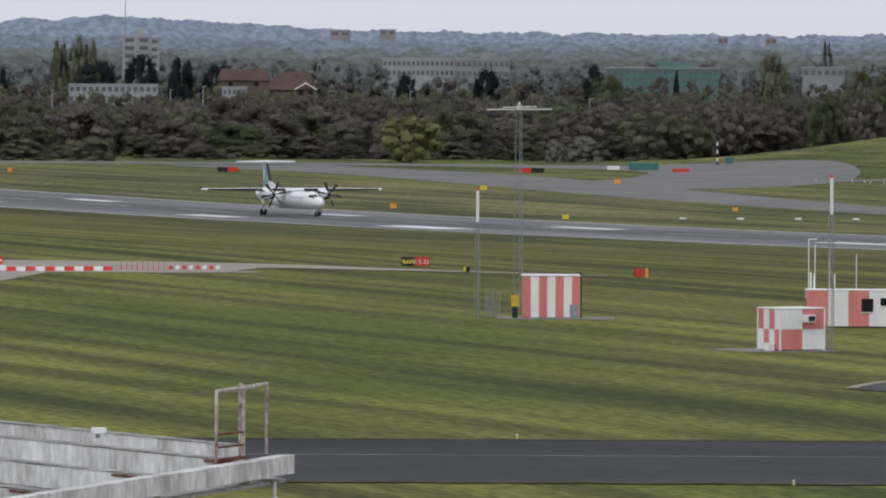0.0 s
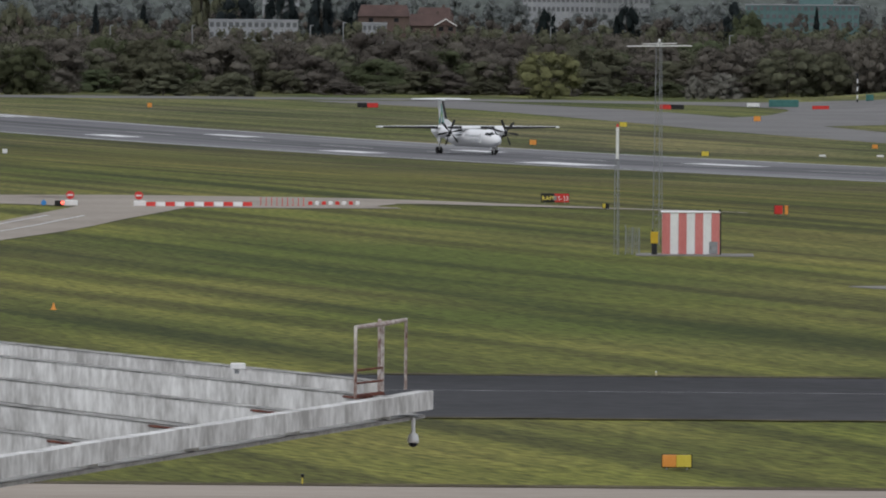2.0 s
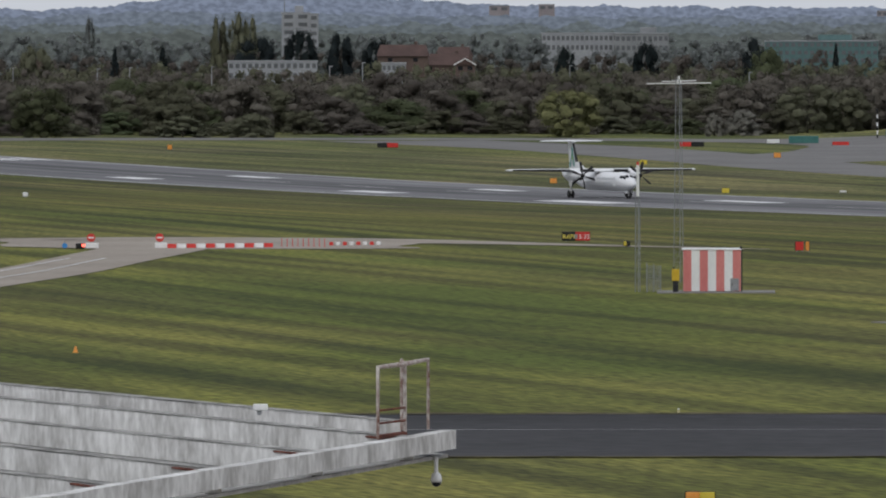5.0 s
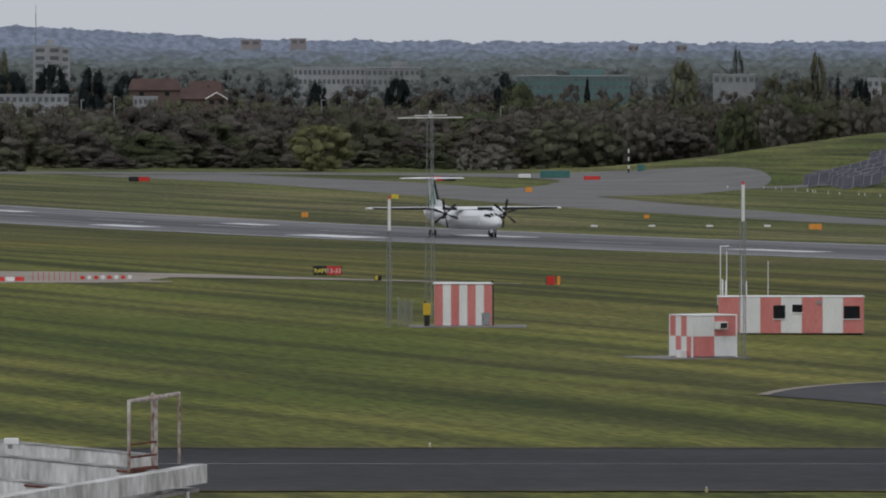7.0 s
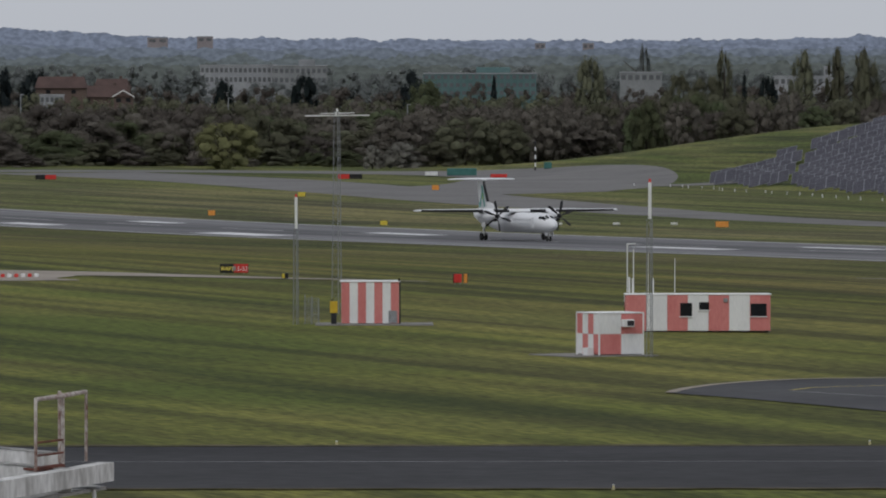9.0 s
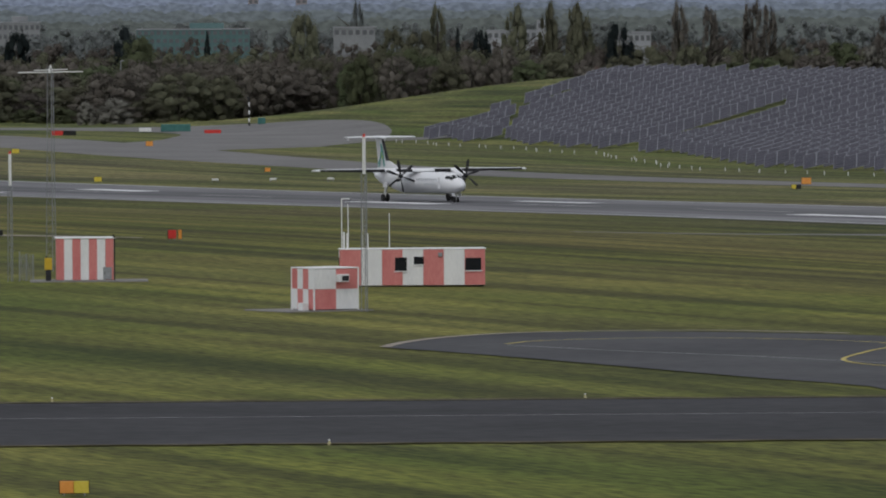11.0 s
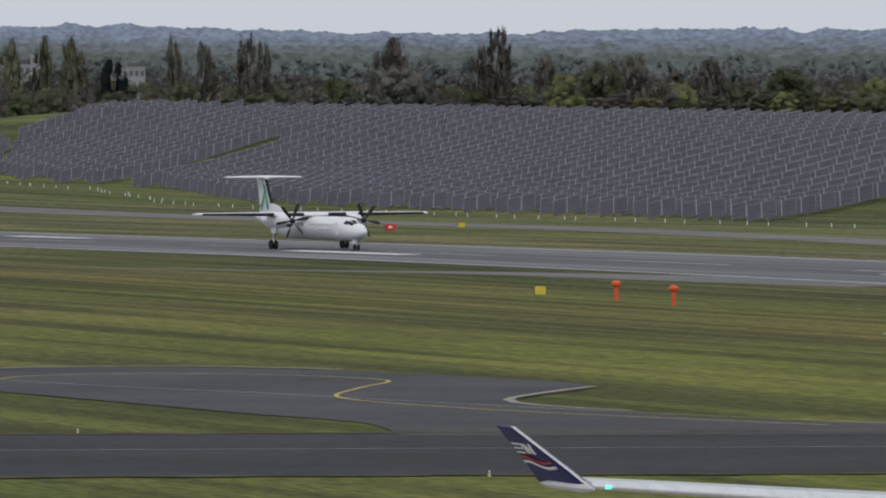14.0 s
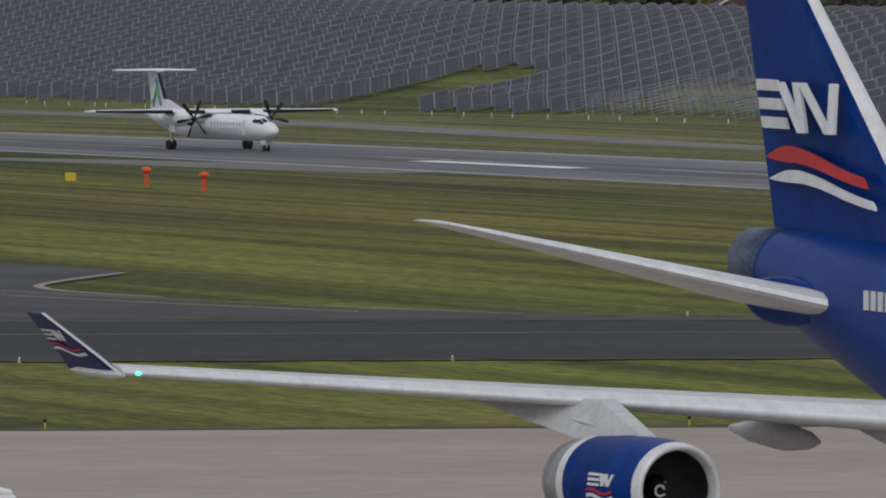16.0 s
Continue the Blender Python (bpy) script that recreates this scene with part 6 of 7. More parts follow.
def crown_leaves(shape, seed, lobes, clumps, size, twiggy):
    """A crown one unit high and wide: small bent leaf clumps gathered in uneven lobes, denser inside."""
    rng = np.random.default_rng(seed)

    def radius(z):
        if shape == "column":
            return 0.5 * (0.5 + 0.5 * np.sin(np.pi * np.clip(z * 0.9 + 0.05, 0, 1)))
        if shape == "cone":
            return 0.5 * np.maximum(0.08, 1.02 - z) ** 0.7 * (0.75 + 0.25 * np.clip(z * 6, 0, 1))
        if shape == "bush":
            return 0.5 * np.sqrt(np.maximum(0.0, 1 - z ** 2.4))
        return 0.5 * np.sqrt(np.maximum(0.03, 1 - (np.abs(z - 0.48) / 0.54) ** 2.3))
    low = 0.0 if shape in ("bush", "cone") else 0.06
    z = low + (0.95 - low) * (np.arange(lobes) + rng.random(lobes)) / lobes
    a = rng.uniform(0, 2 * np.pi, lobes)
    r = np.maximum(0, radius(z) - 0.09) * np.sqrt(rng.uniform(0.3, 1.0, lobes))
    centre = np.stack((np.cos(a) * r, np.sin(a) * r, z), 1)
    reach = rng.uniform(0.07, 0.16, lobes) * (0.6 if shape in ("column", "cone") else 1.0)
    which = rng.integers(0, lobes, lobes * clumps)
    way = unit(rng.normal(size=(len(which), 3)))
    far = rng.uniform(0.45, 1.25, (len(which), 1)) * np.where(rng.random((len(which), 1)) < 0.06, 1.2, 1.0)
    p = centre[which] + way * reach[which][:, None] * far * np.array((1.0, 1.0, 1.1))
    p[:, 2] = np.clip(p[:, 2], 0.0, 1.04)
    outward = p - np.array((0, 0, 0.40))
    d = unit(way + outward * 0.8 + rng.normal(size=p.shape) * 0.55 + np.array((0, 0, 0.15)))
    side = unit(np.cross(d, rng.normal(size=p.shape)))
    if twiggy:                                  # upright budding twigs in place of broad leaves
        side = unit(outward * np.array((0.5, 0.5, 0)) + np.array((0, 0, 0.45)) + rng.normal(size=p.shape) * 0.3)
    other = unit(np.cross(d, side))
    s = size * rng.uniform(0.6, 1.4, (len(p), 1))
    su, sw = (s * 1.35, s * 0.75) if twiggy else (s, s)
    corners = np.stack([p + side * su * u + other * sw * w + d * s * e for u, w, e in ((-1, -0.4, -0.3), (0.1, -0.9, 0.2), (0.95, 0.3, -0.25), (-0.1, 0.85, 0.15))], 1)
    def light(v, out):
        return unit(v * 0.14 + unit(out) * 0.62 + np.array((0, 0, 0.55)))
    facing = unit(light(way, outward) + rng.normal(size=p.shape) * 0.30)
    # the bough masses inside the leaves
    ring, rows = 9, 6
    la, lo = np.meshgrid(np.linspace(-np.pi / 2, np.pi / 2, rows + 1), np.linspace(0, 2 * np.pi, ring + 1), indexing="ij")
    ball = np.stack((np.cos(la) * np.cos(lo), np.cos(la) * np.sin(lo), np.sin(la)), 2)
    quads = np.stack((ball[:-1, :-1], ball[:-1, 1:], ball[1:, 1:], ball[1:, :-1]), 2).reshape(-1, 4, 3)
    mass, glance = [], []
    for c, rr in zip(centre, reach):
        wave = 0.58 + 0.12 * np.sin(quads @ rng.normal(size=3) * 3.0 + rng.uniform(0, 6))
        q = c + quads * wave[..., None] * rr
        q[..., 2] = np.maximum(q[..., 2], 0.0)
        mass.append(q), glance.append(light(quads, q - np.array((0, 0, 0.40))))
    corners = np.concatenate([corners] + mass)
    return corners, np.concatenate([np.repeat(facing[:, None, :], 4, 1)] + glance)


def trunk_mesh(seed):
    rng = random.Random(seed)
    bm = bmesh.new()
    rings = [[(r * math.cos(t) + 0.01 * math.sin(z * 7 + seed), r * math.sin(t), z) for t in (2 * math.pi * i / 7 for i in range(7))] for z, r in ((0, 0.045), (0.05, 0.032), (0.25, 0.026), (0.5, 0.018), (0.85, 0.006))]
    loft(bm, rings)
    for i in range(9):
        z, a = rng.uniform(0.15, 0.6), rng.uniform(0, 6.28)
        rod(bm, (0, 0, z), (0.33 * math.cos(a), 0.33 * math.sin(a), z + rng.uniform(0.12, 0.3)), 0.012, 0.003, 5)
    me = bpy.data.meshes.new("trunk")
    bm.to_mesh(me)
    bm.free()
    me.materials.append(BARK)
    return me


CROWNS, TRUNKS = {}, [trunk_mesh(i) for i in range(3)]


def crown_of(shape, leaf, variant):
    key = (shape, leaf, variant)
    if key not in CROWNS:
        lobes, clumps, size = {"round": (64, 150, 0.0115), "bush": (56, 150, 0.0115), "column": (60, 110, 0.012), "cone": (60, 110, 0.012)}[shape]
        CROWNS[key] = leaf_sheet("crown", *crown_leaves(shape, 11 * variant + len(shape) * 5 + 1, lobes, clumps, size, leaf == "brown"))
        CROWNS[key].materials.append(LEAF[leaf])
    return CROWNS[key]


def bearing(across, d):
    return d * math.sin(across / FOCAL), d * math.cos(across / FOCAL)


TREE_WORDS = {"brown": "bare brown budding tree in the woods", "olive": "olive green spring tree in the woods", "green": "fresh green broadleaf tree in the woods", "dark": "dark evergreen tree among houses",
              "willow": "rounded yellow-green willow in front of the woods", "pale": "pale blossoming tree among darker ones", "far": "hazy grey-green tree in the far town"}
tree_rng = random.Random(21)


def tree(across, d, height, width, shape="round", leaf="olive", name="tree", label=""):
    x, y = bearing(across, d)
    variant = tree_rng.randrange(3)
    t = thing(name, label or TREE_WORDS[leaf] if shape != "column" else "tall slender poplar tree above the woods", "tree", pose(x, y, ground_height(x, y) - 0.1, 0, 0, tree_rng.uniform(0, 360)), group="trees beyond the field")
    o = new("crown", crown_of(shape, leaf, variant))
    o.parent, o.scale = t, (width, width * tree_rng.uniform(0.85, 1.15), height)
    o = new("trunk", TRUNKS[variant])
    o.parent, o.scale = t, (height * 0.8, height * 0.8, height)
    return t


def top_tree(across, d, top, wide, shape, leaf, **kw):
    """A tree whose top stands so far below the level of the eye (on the focal plane), and so wide."""
    x, y = bearing(across, d)
    height = EYE[2] - d * top / FOCAL - ground_height(x, y)
    return tree(across, d, max(2.0, height), wide * d / FOCAL * (1.45 if shape == "column" else 1.0), shape, leaf, **kw)


def woods():
    rng = random.Random(5)
    # belt behind the far taxiway: low bushes, then taller rows
    for d, step, low, high, wide, shapes, x0, x1 in (
            (2150, 60, 150, 192, 95, ("bush",), -1750, 250),
            (2185, 58, 112, 160, 125, ("bush", "round"), -1760, 330),
            (2230, 56, 104, 136, 130, ("round",), -1760, 480),
            (2290, 58, 98, 118, 125, ("round",), -1760, 560),
            (2220, 40, 92, 120, 85, ("round",), 250, 760),
            (2300, 40, 82, 104, 66, ("round",), 260, 900)):
        x = x0
        while x < x1:
            leaf = rng.choice(("brown", "brown", "olive", "olive", "green")) if x < 220 else rng.choice(("brown", "brown", "brown", "olive"))
            top_tree(x + rng.uniform(-14, 14), d + rng.uniform(-22, 22), rng.uniform(low, high), wide * rng.uniform(0.8, 1.25), rng.choice(shapes), leaf)
            x += step * rng.uniform(0.8, 1.2)
    # behind the solar bank
    for d, step, low, high, wide, x0, x1 in ((2090, 46, 88, 116, 70, 520, 3400), (2160, 50, 70, 98, 85, 560, 3400)):
        x = x0
        while x < x1:
            lift = 18 * smooth((x - 1900) / 500)
            top_tree(x + rng.uniform(-14, 14), d + rng.uniform(-25, 25), rng.uniform(low, high) - lift * 0.0, wide * rng.uniform(0.8, 1.25), "round", rng.choice(("brown", "olive", "olive", "green", "willow" if x > 1900 else "brown")))
            x += step * rng.uniform(0.8, 1.2)
    # trees that stand out
    for across, d, top, wide, shape, leaf in (
            (-196, 2105, 128, 132, "round", "willow"), (-762, 2100, 170, 95, "bush", "olive"), (-880, 2102, 172, 110, "bush", "olive"), (-1130, 2108, 125, 120, "round", "green"),
            (-1300, 2290, 82, 90, "round", "olive"), (-1140, 2560, 48, 75, "round", "olive"), (150, 2420, 56, 95, "round", "green"), (60, 2105, 168, 40, "bush", "pale"), (110, 2105, 163, 90, "bush", "pale"),
            (-600, 2440, 27, 68, "round", "dark"), (-672, 2700, 22, 70, "round", "dark"), (-1000, 2600, 48, 46, "cone", "dark"), (-915, 2650, 46, 54, "cone", "dark"), (-752, 2700, 36, 95, "round", "dark"), (-538, 2750, 38, 60, "round", "dark"),
            (-200, 2650, 55, 55, "round", "dark"), (-60, 2640, 44, 50, "round", "dark"), (130, 2700, 38, 50, "round", "dark"), (275, 2750, 46, 36, "cone", "dark"), (445, 2650, 14, 64, "round", "olive"),
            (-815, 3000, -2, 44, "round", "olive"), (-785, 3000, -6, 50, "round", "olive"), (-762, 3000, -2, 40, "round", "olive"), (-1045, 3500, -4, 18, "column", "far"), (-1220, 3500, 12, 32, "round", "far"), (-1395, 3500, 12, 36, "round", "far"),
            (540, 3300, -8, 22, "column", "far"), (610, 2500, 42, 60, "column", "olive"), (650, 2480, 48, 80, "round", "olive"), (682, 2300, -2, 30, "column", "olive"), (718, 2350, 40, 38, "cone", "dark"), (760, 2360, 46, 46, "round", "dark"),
            (1004, 2150, 38, 62, "round", "dark"), (640, 2210, 78, 125, "round", "olive"), (1110, 2150, -2, 32, "column", "brown"), (1166, 2160, 3, 28, "column", "brown"), (1240, 2120, -4, 32, "column", "brown"), (1270, 2140, 2, 26, "column", "brown"),
            (820, 2700, 4, 60, "round", "olive"), (880, 2700, 0, 46, "round", "olive"), (925, 2650, 0, 44, "round", "olive"), (940, 2300, 20, 55, "round", "olive"),
            (1495, 2150, 4, 85, "round", "brown"), (1514, 2080, 50, 100, "round", "pale"), (1450, 2070, 78, 50, "bush", "pale"), (1400, 2090, 70, 80, "round", "green"), (1685, 2130, -22, 42, "column", "brown"), (1650, 2140, 14, 34, "column", "brown"),
            (1770, 2180, 32, 42, "column", "brown"), (1800, 2080, 62, 100, "bush", "willow"), (1925, 2130, 30, 60, "round", "brown"), (1870, 2160, 40, 95, "round", "olive"), (2060, 2130, 36, 60, "round", "brown"), (2200, 2110, 52, 100, "round", "green"),
            (2350, 2090, 70, 80, "bush", "willow"), (2440, 2090, 55, 90, "round", "brown"), (2560, 2080, 70, 80, "round", "green"), (2800, 2090, 60, 110, "round", "brown"), (3100, 2090, 60, 110, "round", "brown")):
        top_tree(across, d, top, wide, shape, leaf, name="poplar" if shape == "column" else "tree")


woods()


def far_woods():
    """Distant tree cover over the town, one sheet of crowns a belt."""
    rng = random.Random(8)
    proto = [crown_leaves("round", 90 + v, 22, 50, 0.021, False) for v in range(4)]
    # the two farthest belts take the leaf colour with haze in it
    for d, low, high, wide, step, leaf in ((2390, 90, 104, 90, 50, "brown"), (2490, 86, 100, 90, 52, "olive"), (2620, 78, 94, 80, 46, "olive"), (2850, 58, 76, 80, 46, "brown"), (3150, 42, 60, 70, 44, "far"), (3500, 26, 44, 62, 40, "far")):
        sheets, facings = [], []
        x = -1900
        while x < 3500:
            corners, facing = proto[rng.randrange(4)]
            dd = d + rng.uniform(-60, 60)
            px, py = bearing(x + rng.uniform(-12, 12), dd)
            w = wide * rng.uniform(0.7, 1.3) * dd / FOCAL
            top = EYE[2] - dd * rng.uniform(low, high) / FOCAL
            h = max(w * 0.9, 12.0)
            a = rng.uniform(0, 6.28)
            turn = np.array(((math.cos(a), -math.sin(a), 0), (math.sin(a), math.cos(a), 0), (0, 0, 1)))
            sheets.append((corners @ turn.T) * np.array((w, w, h)) + np.array((px, py, top - h)))
            facings.append(facing @ turn.T)
            x += step * rng.uniform(0.7, 1.3)
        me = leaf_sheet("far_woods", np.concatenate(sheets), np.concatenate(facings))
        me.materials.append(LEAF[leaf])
        tagged(new("far_woods", me), "grey-green tree cover over the distant town", "woods", kind="stuff")


far_woods()


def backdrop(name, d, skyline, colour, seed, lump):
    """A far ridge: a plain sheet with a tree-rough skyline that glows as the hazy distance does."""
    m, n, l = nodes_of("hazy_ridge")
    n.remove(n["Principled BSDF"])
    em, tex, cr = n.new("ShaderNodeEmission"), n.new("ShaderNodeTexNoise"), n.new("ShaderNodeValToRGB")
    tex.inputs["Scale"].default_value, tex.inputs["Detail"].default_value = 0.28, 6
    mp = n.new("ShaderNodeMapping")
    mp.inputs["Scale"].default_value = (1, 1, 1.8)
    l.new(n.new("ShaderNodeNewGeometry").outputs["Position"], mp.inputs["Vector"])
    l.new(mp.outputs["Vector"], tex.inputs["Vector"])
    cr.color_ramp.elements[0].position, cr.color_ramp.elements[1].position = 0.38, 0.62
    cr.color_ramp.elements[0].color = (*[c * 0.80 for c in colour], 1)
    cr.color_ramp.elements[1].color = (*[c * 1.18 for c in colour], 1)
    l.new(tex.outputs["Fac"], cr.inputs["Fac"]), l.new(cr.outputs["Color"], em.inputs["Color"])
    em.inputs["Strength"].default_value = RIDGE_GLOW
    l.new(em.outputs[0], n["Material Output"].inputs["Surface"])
    verts, faces = [], []
    across, i = -2200.0, 0
    while across < 3900:
        y = ramp(skyline, across)
        y -= lump * (noise.noise(Vector((across * 0.02, seed, 0))) + 0.7 * abs(noise.noise(Vector((across * 0.07, seed, 3)))) + 0.5 * abs(noise.noise(Vector((across * 0.21, seed, 7)))))
        px, py = bearing(across, d)
        verts += [(px, py, -20), (px, py, EYE[2] - d * y / FOCAL)]
        if i:
            faces.append((2 * i - 2, 2 * i, 2 * i + 1, 2 * i - 1))
        across += 4
        i += 1
    me = bpy.data.meshes.new(name)
    me.from_pydata(verts, [], faces)
    me.materials.append(m)
    tagged(new(name, me), "hazy blue wooded ridge on the skyline", "hills", kind="structure")


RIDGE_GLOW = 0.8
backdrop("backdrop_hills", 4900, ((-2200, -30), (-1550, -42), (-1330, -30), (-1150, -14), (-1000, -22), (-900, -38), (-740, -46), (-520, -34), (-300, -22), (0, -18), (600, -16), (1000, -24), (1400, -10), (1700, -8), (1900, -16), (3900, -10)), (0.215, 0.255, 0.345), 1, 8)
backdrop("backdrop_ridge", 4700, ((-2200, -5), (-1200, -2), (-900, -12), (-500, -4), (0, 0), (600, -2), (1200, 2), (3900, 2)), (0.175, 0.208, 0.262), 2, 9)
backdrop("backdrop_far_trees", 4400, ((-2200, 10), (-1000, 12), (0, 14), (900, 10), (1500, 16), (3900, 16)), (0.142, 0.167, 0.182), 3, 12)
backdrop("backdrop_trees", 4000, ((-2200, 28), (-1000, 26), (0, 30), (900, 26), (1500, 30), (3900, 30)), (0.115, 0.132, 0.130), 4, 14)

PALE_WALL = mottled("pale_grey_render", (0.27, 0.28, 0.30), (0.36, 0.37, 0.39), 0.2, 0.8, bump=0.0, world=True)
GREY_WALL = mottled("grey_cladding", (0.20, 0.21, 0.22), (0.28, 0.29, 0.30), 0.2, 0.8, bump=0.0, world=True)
BRICK_WALL = mottled("red_brown_brick", (0.10, 0.072, 0.064), (0.145, 0.105, 0.092), 0.3, 0.9, bump=0.0, world=True)
ROOF_TILE = mottled("red_brown_roof_tiles", (0.075, 0.05, 0.046), (0.115, 0.076, 0.068), 0.3, 0.9, bump=0.0, world=True)
# the far ridge's haze is put into this brick colour
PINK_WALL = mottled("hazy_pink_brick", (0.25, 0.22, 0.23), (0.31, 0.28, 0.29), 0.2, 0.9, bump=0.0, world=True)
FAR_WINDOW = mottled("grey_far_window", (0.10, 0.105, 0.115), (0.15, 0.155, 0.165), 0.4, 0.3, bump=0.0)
NETTING = mottled("teal_scaffold_netting", (0.085, 0.155, 0.155), (0.13, 0.21, 0.21), 0.15, 0.8, bump=0.0, world=True)


def block(name, label, a0, a1, top, d, depth, wall, storeys, bays, floor_h=3.0, plant=0.0, category="building"):
    """A flat-roofed block with its windows, between two bearings."""
    x0, y0 = bearing(a0, d)
    x1, y1 = bearing(a1, d)
    cx, cy = (x0 + x1) / 2, (y0 + y1) / 2
    w = math.hypot(x1 - x0, y1 - y0)
    g = min(-4.0, ground_height(cx, cy))
    h = EYE[2] - d * top / FOCAL - g
    b = thing(name, label, category, pose(cx, cy, g, 0, 0, math.degrees(math.atan2(y1 - y0, x1 - x0))))
    part("wall", box(bmesh.new(), 0, depth / 2, 0, w, depth, h, 0.05), wall, b)
    part("roof", box(bmesh.new(), 0, depth / 2, h, w + 0.4, depth + 0.4, 0.35, 0.05), PALE_WALL, b)
    if plant:
        part("roof_plant", box(bmesh.new(), w * 0.12, depth / 2, h + 0.3, w * 0.3, depth * 0.5, plant, 0.1), wall, b)
    for j in range(storeys):
        for i in range(bays):
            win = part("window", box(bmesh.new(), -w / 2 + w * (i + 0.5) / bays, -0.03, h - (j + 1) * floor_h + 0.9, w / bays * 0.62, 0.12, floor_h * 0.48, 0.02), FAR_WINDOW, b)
    return b


def house(across, d, top, wide, turn=0.0, walls=None, label="brick house with a red-brown tiled roof", gable=False):
    x, y = bearing(across, d)
    w = wide * d / FOCAL
    g = min(ground_height(x, y), 4.0)
    h = EYE[2] - d * top / FOCAL - g
    eave = h - min(3.2, w * 0.3)
    o = thing("house", label, "house", pose(x, y, g, 0, 0, turn))
    part("wall", box(bmesh.new(), 0, 0, 0, w, 8, eave, 0.03), walls or BRICK_WALL, o)
    bm = bmesh.new()
    if gable:
        loft(bm, [[(-w / 2 - 0.4, q, eave - 0.2), (w / 2 + 0.4, q, eave - 0.2), (0, q, h)] for q in (-4.5, 4.5)])
    else:
        loft(bm, [[(q, -4.6, eave - 0.1), (q, 4.6, eave - 0.1), (q * 0.86, 0, h)] for q in (-w / 2 - 0.3, w / 2 + 0.3)])
    roof = part("roof", bm, ROOF_TILE, o)
    part("chimney", box(bmesh.new(), w * 0.25, 0.6, h - 1.0, 0.9, 0.7, 1.9, 0.03), BRICK_WALL, roof)
    if gable:
        for s in (-1, 1):
            bm = bmesh.new()
            loft(bm, [[(s * (w / 2 + 0.4), -4.55, z), (s * (w / 2 + 0.4), -4.65, z), (0, -4.65, h + z - eave + 0.2), (0, -4.55, h + z - eave + 0.2)] for z in (eave - 0.45, eave - 0.1)])
            part("barge_board", bm, WHITE, roof, "white barge board")
    for i in (-1, 1):
        part("window", box(bmesh.new(), i * w * 0.25, -4.02, eave - 1.7, 1.3, 0.1, 1.1, 0.02), GLASS_DARK, o)
    return o


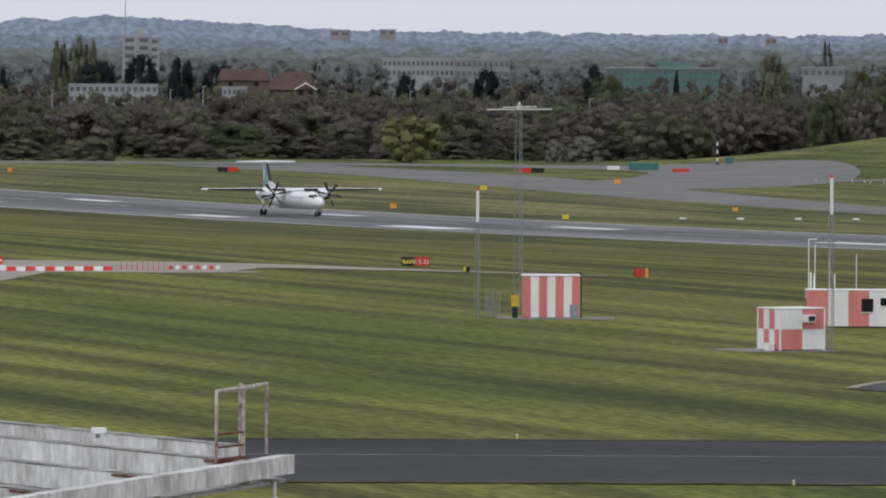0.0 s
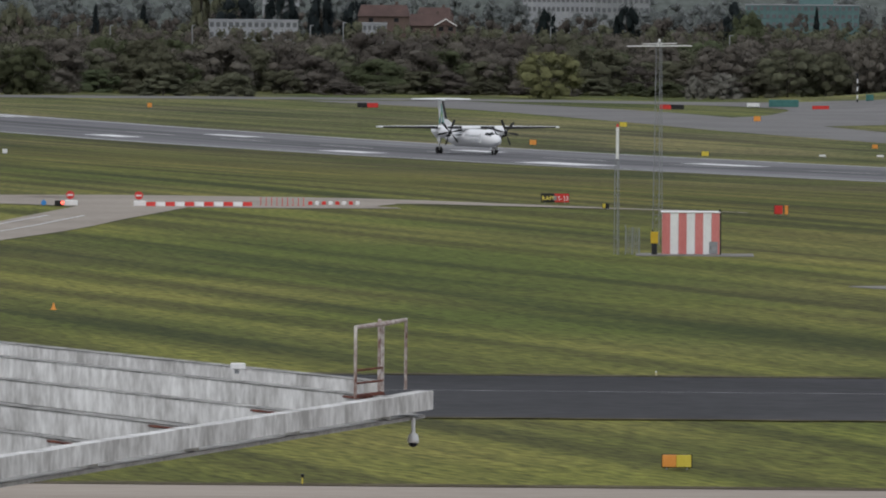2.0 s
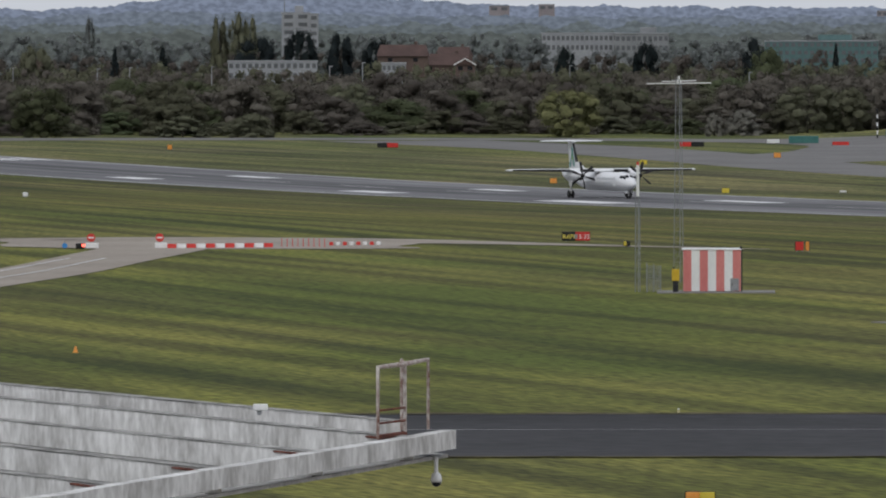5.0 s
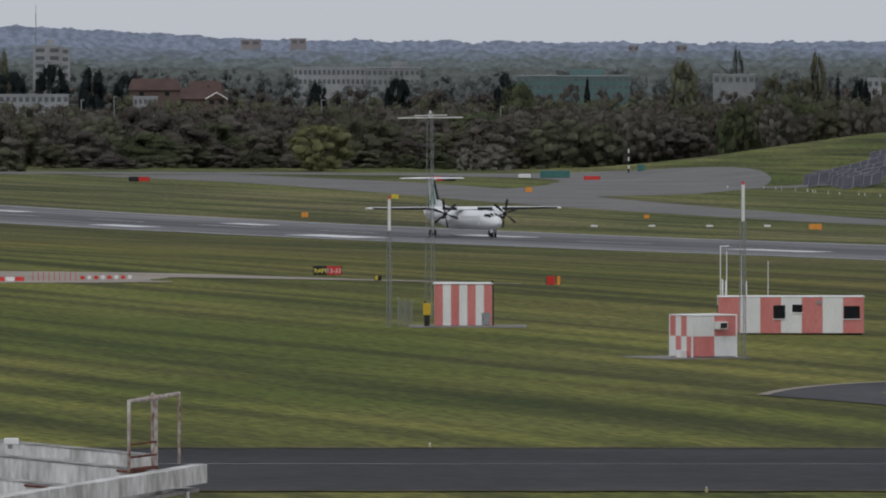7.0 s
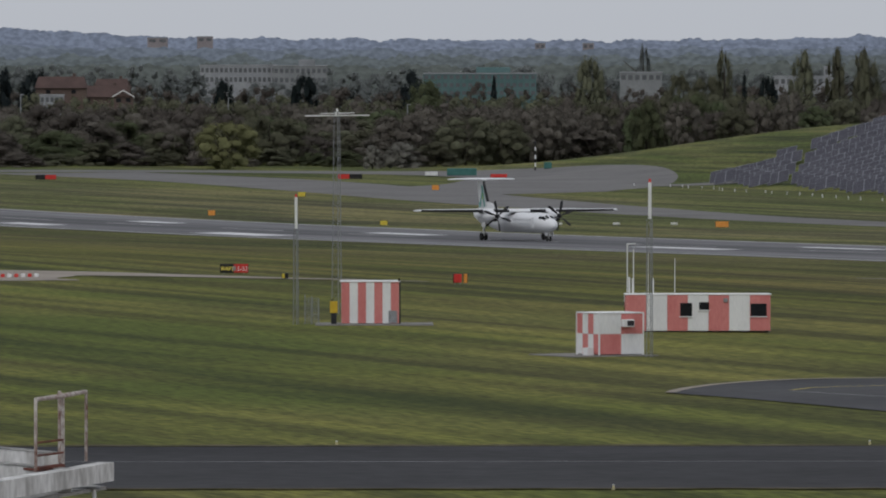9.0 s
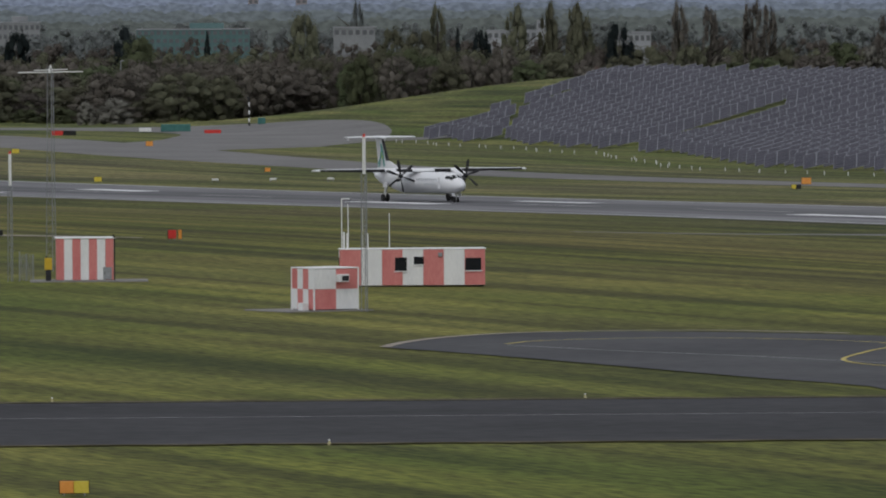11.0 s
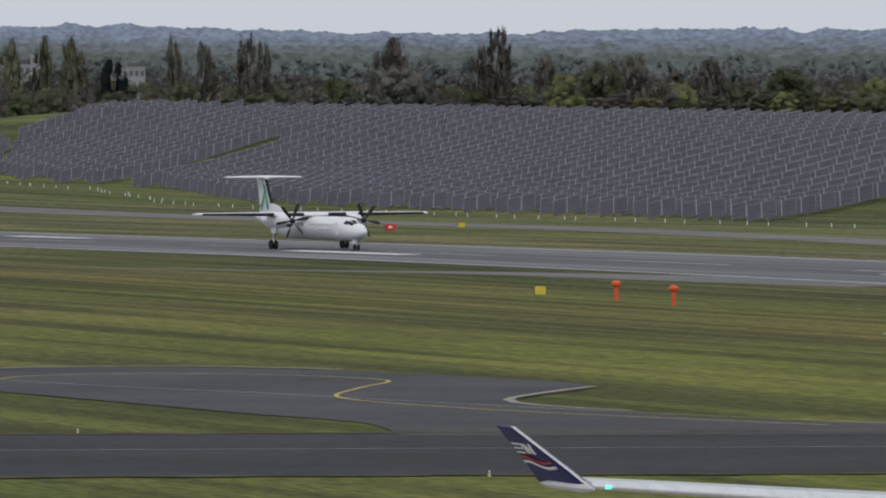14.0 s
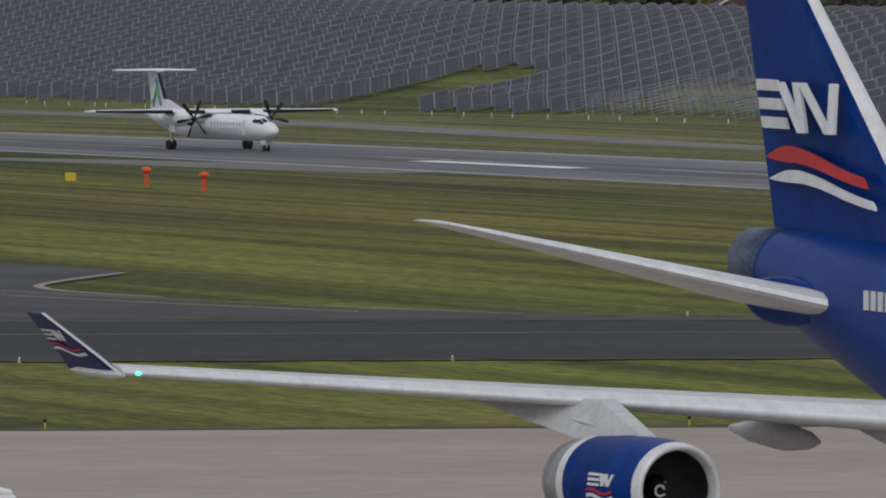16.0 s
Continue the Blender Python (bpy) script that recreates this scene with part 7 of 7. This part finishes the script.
def town():
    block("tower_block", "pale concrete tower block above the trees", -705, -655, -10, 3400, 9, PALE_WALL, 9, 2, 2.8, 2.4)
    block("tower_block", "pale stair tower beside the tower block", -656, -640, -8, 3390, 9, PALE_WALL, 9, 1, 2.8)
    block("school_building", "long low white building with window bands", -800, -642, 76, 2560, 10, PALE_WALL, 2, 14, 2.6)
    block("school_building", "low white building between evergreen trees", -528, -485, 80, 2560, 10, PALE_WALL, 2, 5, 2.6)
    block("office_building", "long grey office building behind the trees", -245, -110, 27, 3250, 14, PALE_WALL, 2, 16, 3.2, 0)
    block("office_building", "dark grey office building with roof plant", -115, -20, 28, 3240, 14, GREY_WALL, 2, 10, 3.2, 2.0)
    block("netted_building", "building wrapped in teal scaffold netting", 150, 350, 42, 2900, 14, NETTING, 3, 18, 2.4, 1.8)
    block("warehouse", "grey warehouse among trees", 498, 572, 40, 2900, 12, GREY_WALL, 1, 6, 3.0)
    block("flat_roofed_building", "long pale flat-roofed building among trees", 770, 880, 47, 2900, 12, PALE_WALL, 1, 10, 3.0)
    block("stair_tower", "square pale stair tower on a low building", 858, 873, 30, 2890, 5, PALE_WALL, 1, 1, 3.0)
    block("flat_roofed_building", "pale low building behind poplars", 1000, 1060, 52, 2600, 12, PALE_WALL, 1, 6, 3.0)
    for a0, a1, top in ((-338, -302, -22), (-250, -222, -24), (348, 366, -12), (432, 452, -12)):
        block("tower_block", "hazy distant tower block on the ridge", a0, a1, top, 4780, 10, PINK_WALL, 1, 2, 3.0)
    house(-490, 2720, 46, 90)
    house(-420, 2740, 62, 100, 6)
    house(-400, 3100, 50, 60, -8)
    house(-380, 2560, 70, 34, 0, None, "house with a white barge-boarded gable", True)
    house(-1140, 3000, 70, 60)
    house(960, 2060, 118, 16, 0, WHITE, "small white gabled house behind the bank", True)
    house(2930, 1820, 118, 75, 0, WHITE, "white rendered house behind the solar bank", True)
    for across, top, foot in ((-1237, 88, 128), (-1180, 86, 120), (-1031, 88, 125), (-974, 86, 125), (-829, 85, 125), (-620, 84, 128), (-562, 78, 112), (-1355, 112, 135), (122, 96, 118), (-195, 84, 98)):
        x, y = bearing(across, 2330)
        p = thing("lamp_post", "thin pale lamp post among the trees", "lamp post", pose(x, y, ground_height(x, y)), group="lamp posts")
        h = EYE[2] - 2330 * top / FOCAL - ground_height(x, y)
        part("pole", rod(bmesh.new(), (0, 0, 0), (0, 0, h), 0.16, 0.12, n=6), PALE_WALL, p)
        part("head", box(bmesh.new(), 0.3, 0, h - 0.1, 0.9, 0.3, 0.2, 0.04), PALE_WALL, p)
    x, y = bearing(-700, 4800)
    m = thing("television_mast", "thin hazy television mast on the ridge", "mast", pose(x, y, 0))
    part("shaft", rod(bmesh.new(), (0, 0, 0), (0, 0, 40), 0.3, 0.2, n=6), GREY_WALL, m)
    part("tip", rod(bmesh.new(), (0, 0, 40), (0, 0, 44), 0.12, n=6), GREY_WALL, m)


town()


# ---- what moves ----


COURSE = (0.68, 4.91, 2.666, -0.1658, 0.00973, -0.000213)


def roll_distance(t):
    """Metres the airliner has gone along the runway, speeding up."""
    return sum(c * t ** i for i, c in enumerate(COURSE))


def airliner_pose(t):
    k = roll_distance(t)
    x, y = at_runway(k, 0)
    xa, ya = at_runway(k + 14, 0)
    z, za = ground_height(x, y) + 0.05, ground_height(xa, ya) + 0.05
    return pose(x, y, z, 0, -math.degrees(math.atan2(za - z, 14)), math.degrees(math.atan2(RD.y, RD.x)))


def motions():
    walk(AIRLINER, [(i * 0.5, airliner_pose(i * 0.5)) for i in range(33)])
    for prop, side in PROPELLERS:
        walk(prop, [(i / 30, pose(5.75, side * 4.41, 3.3, (83 * i + 20 * side) % 360, 0, 0)) for i in range(481)])


motions()
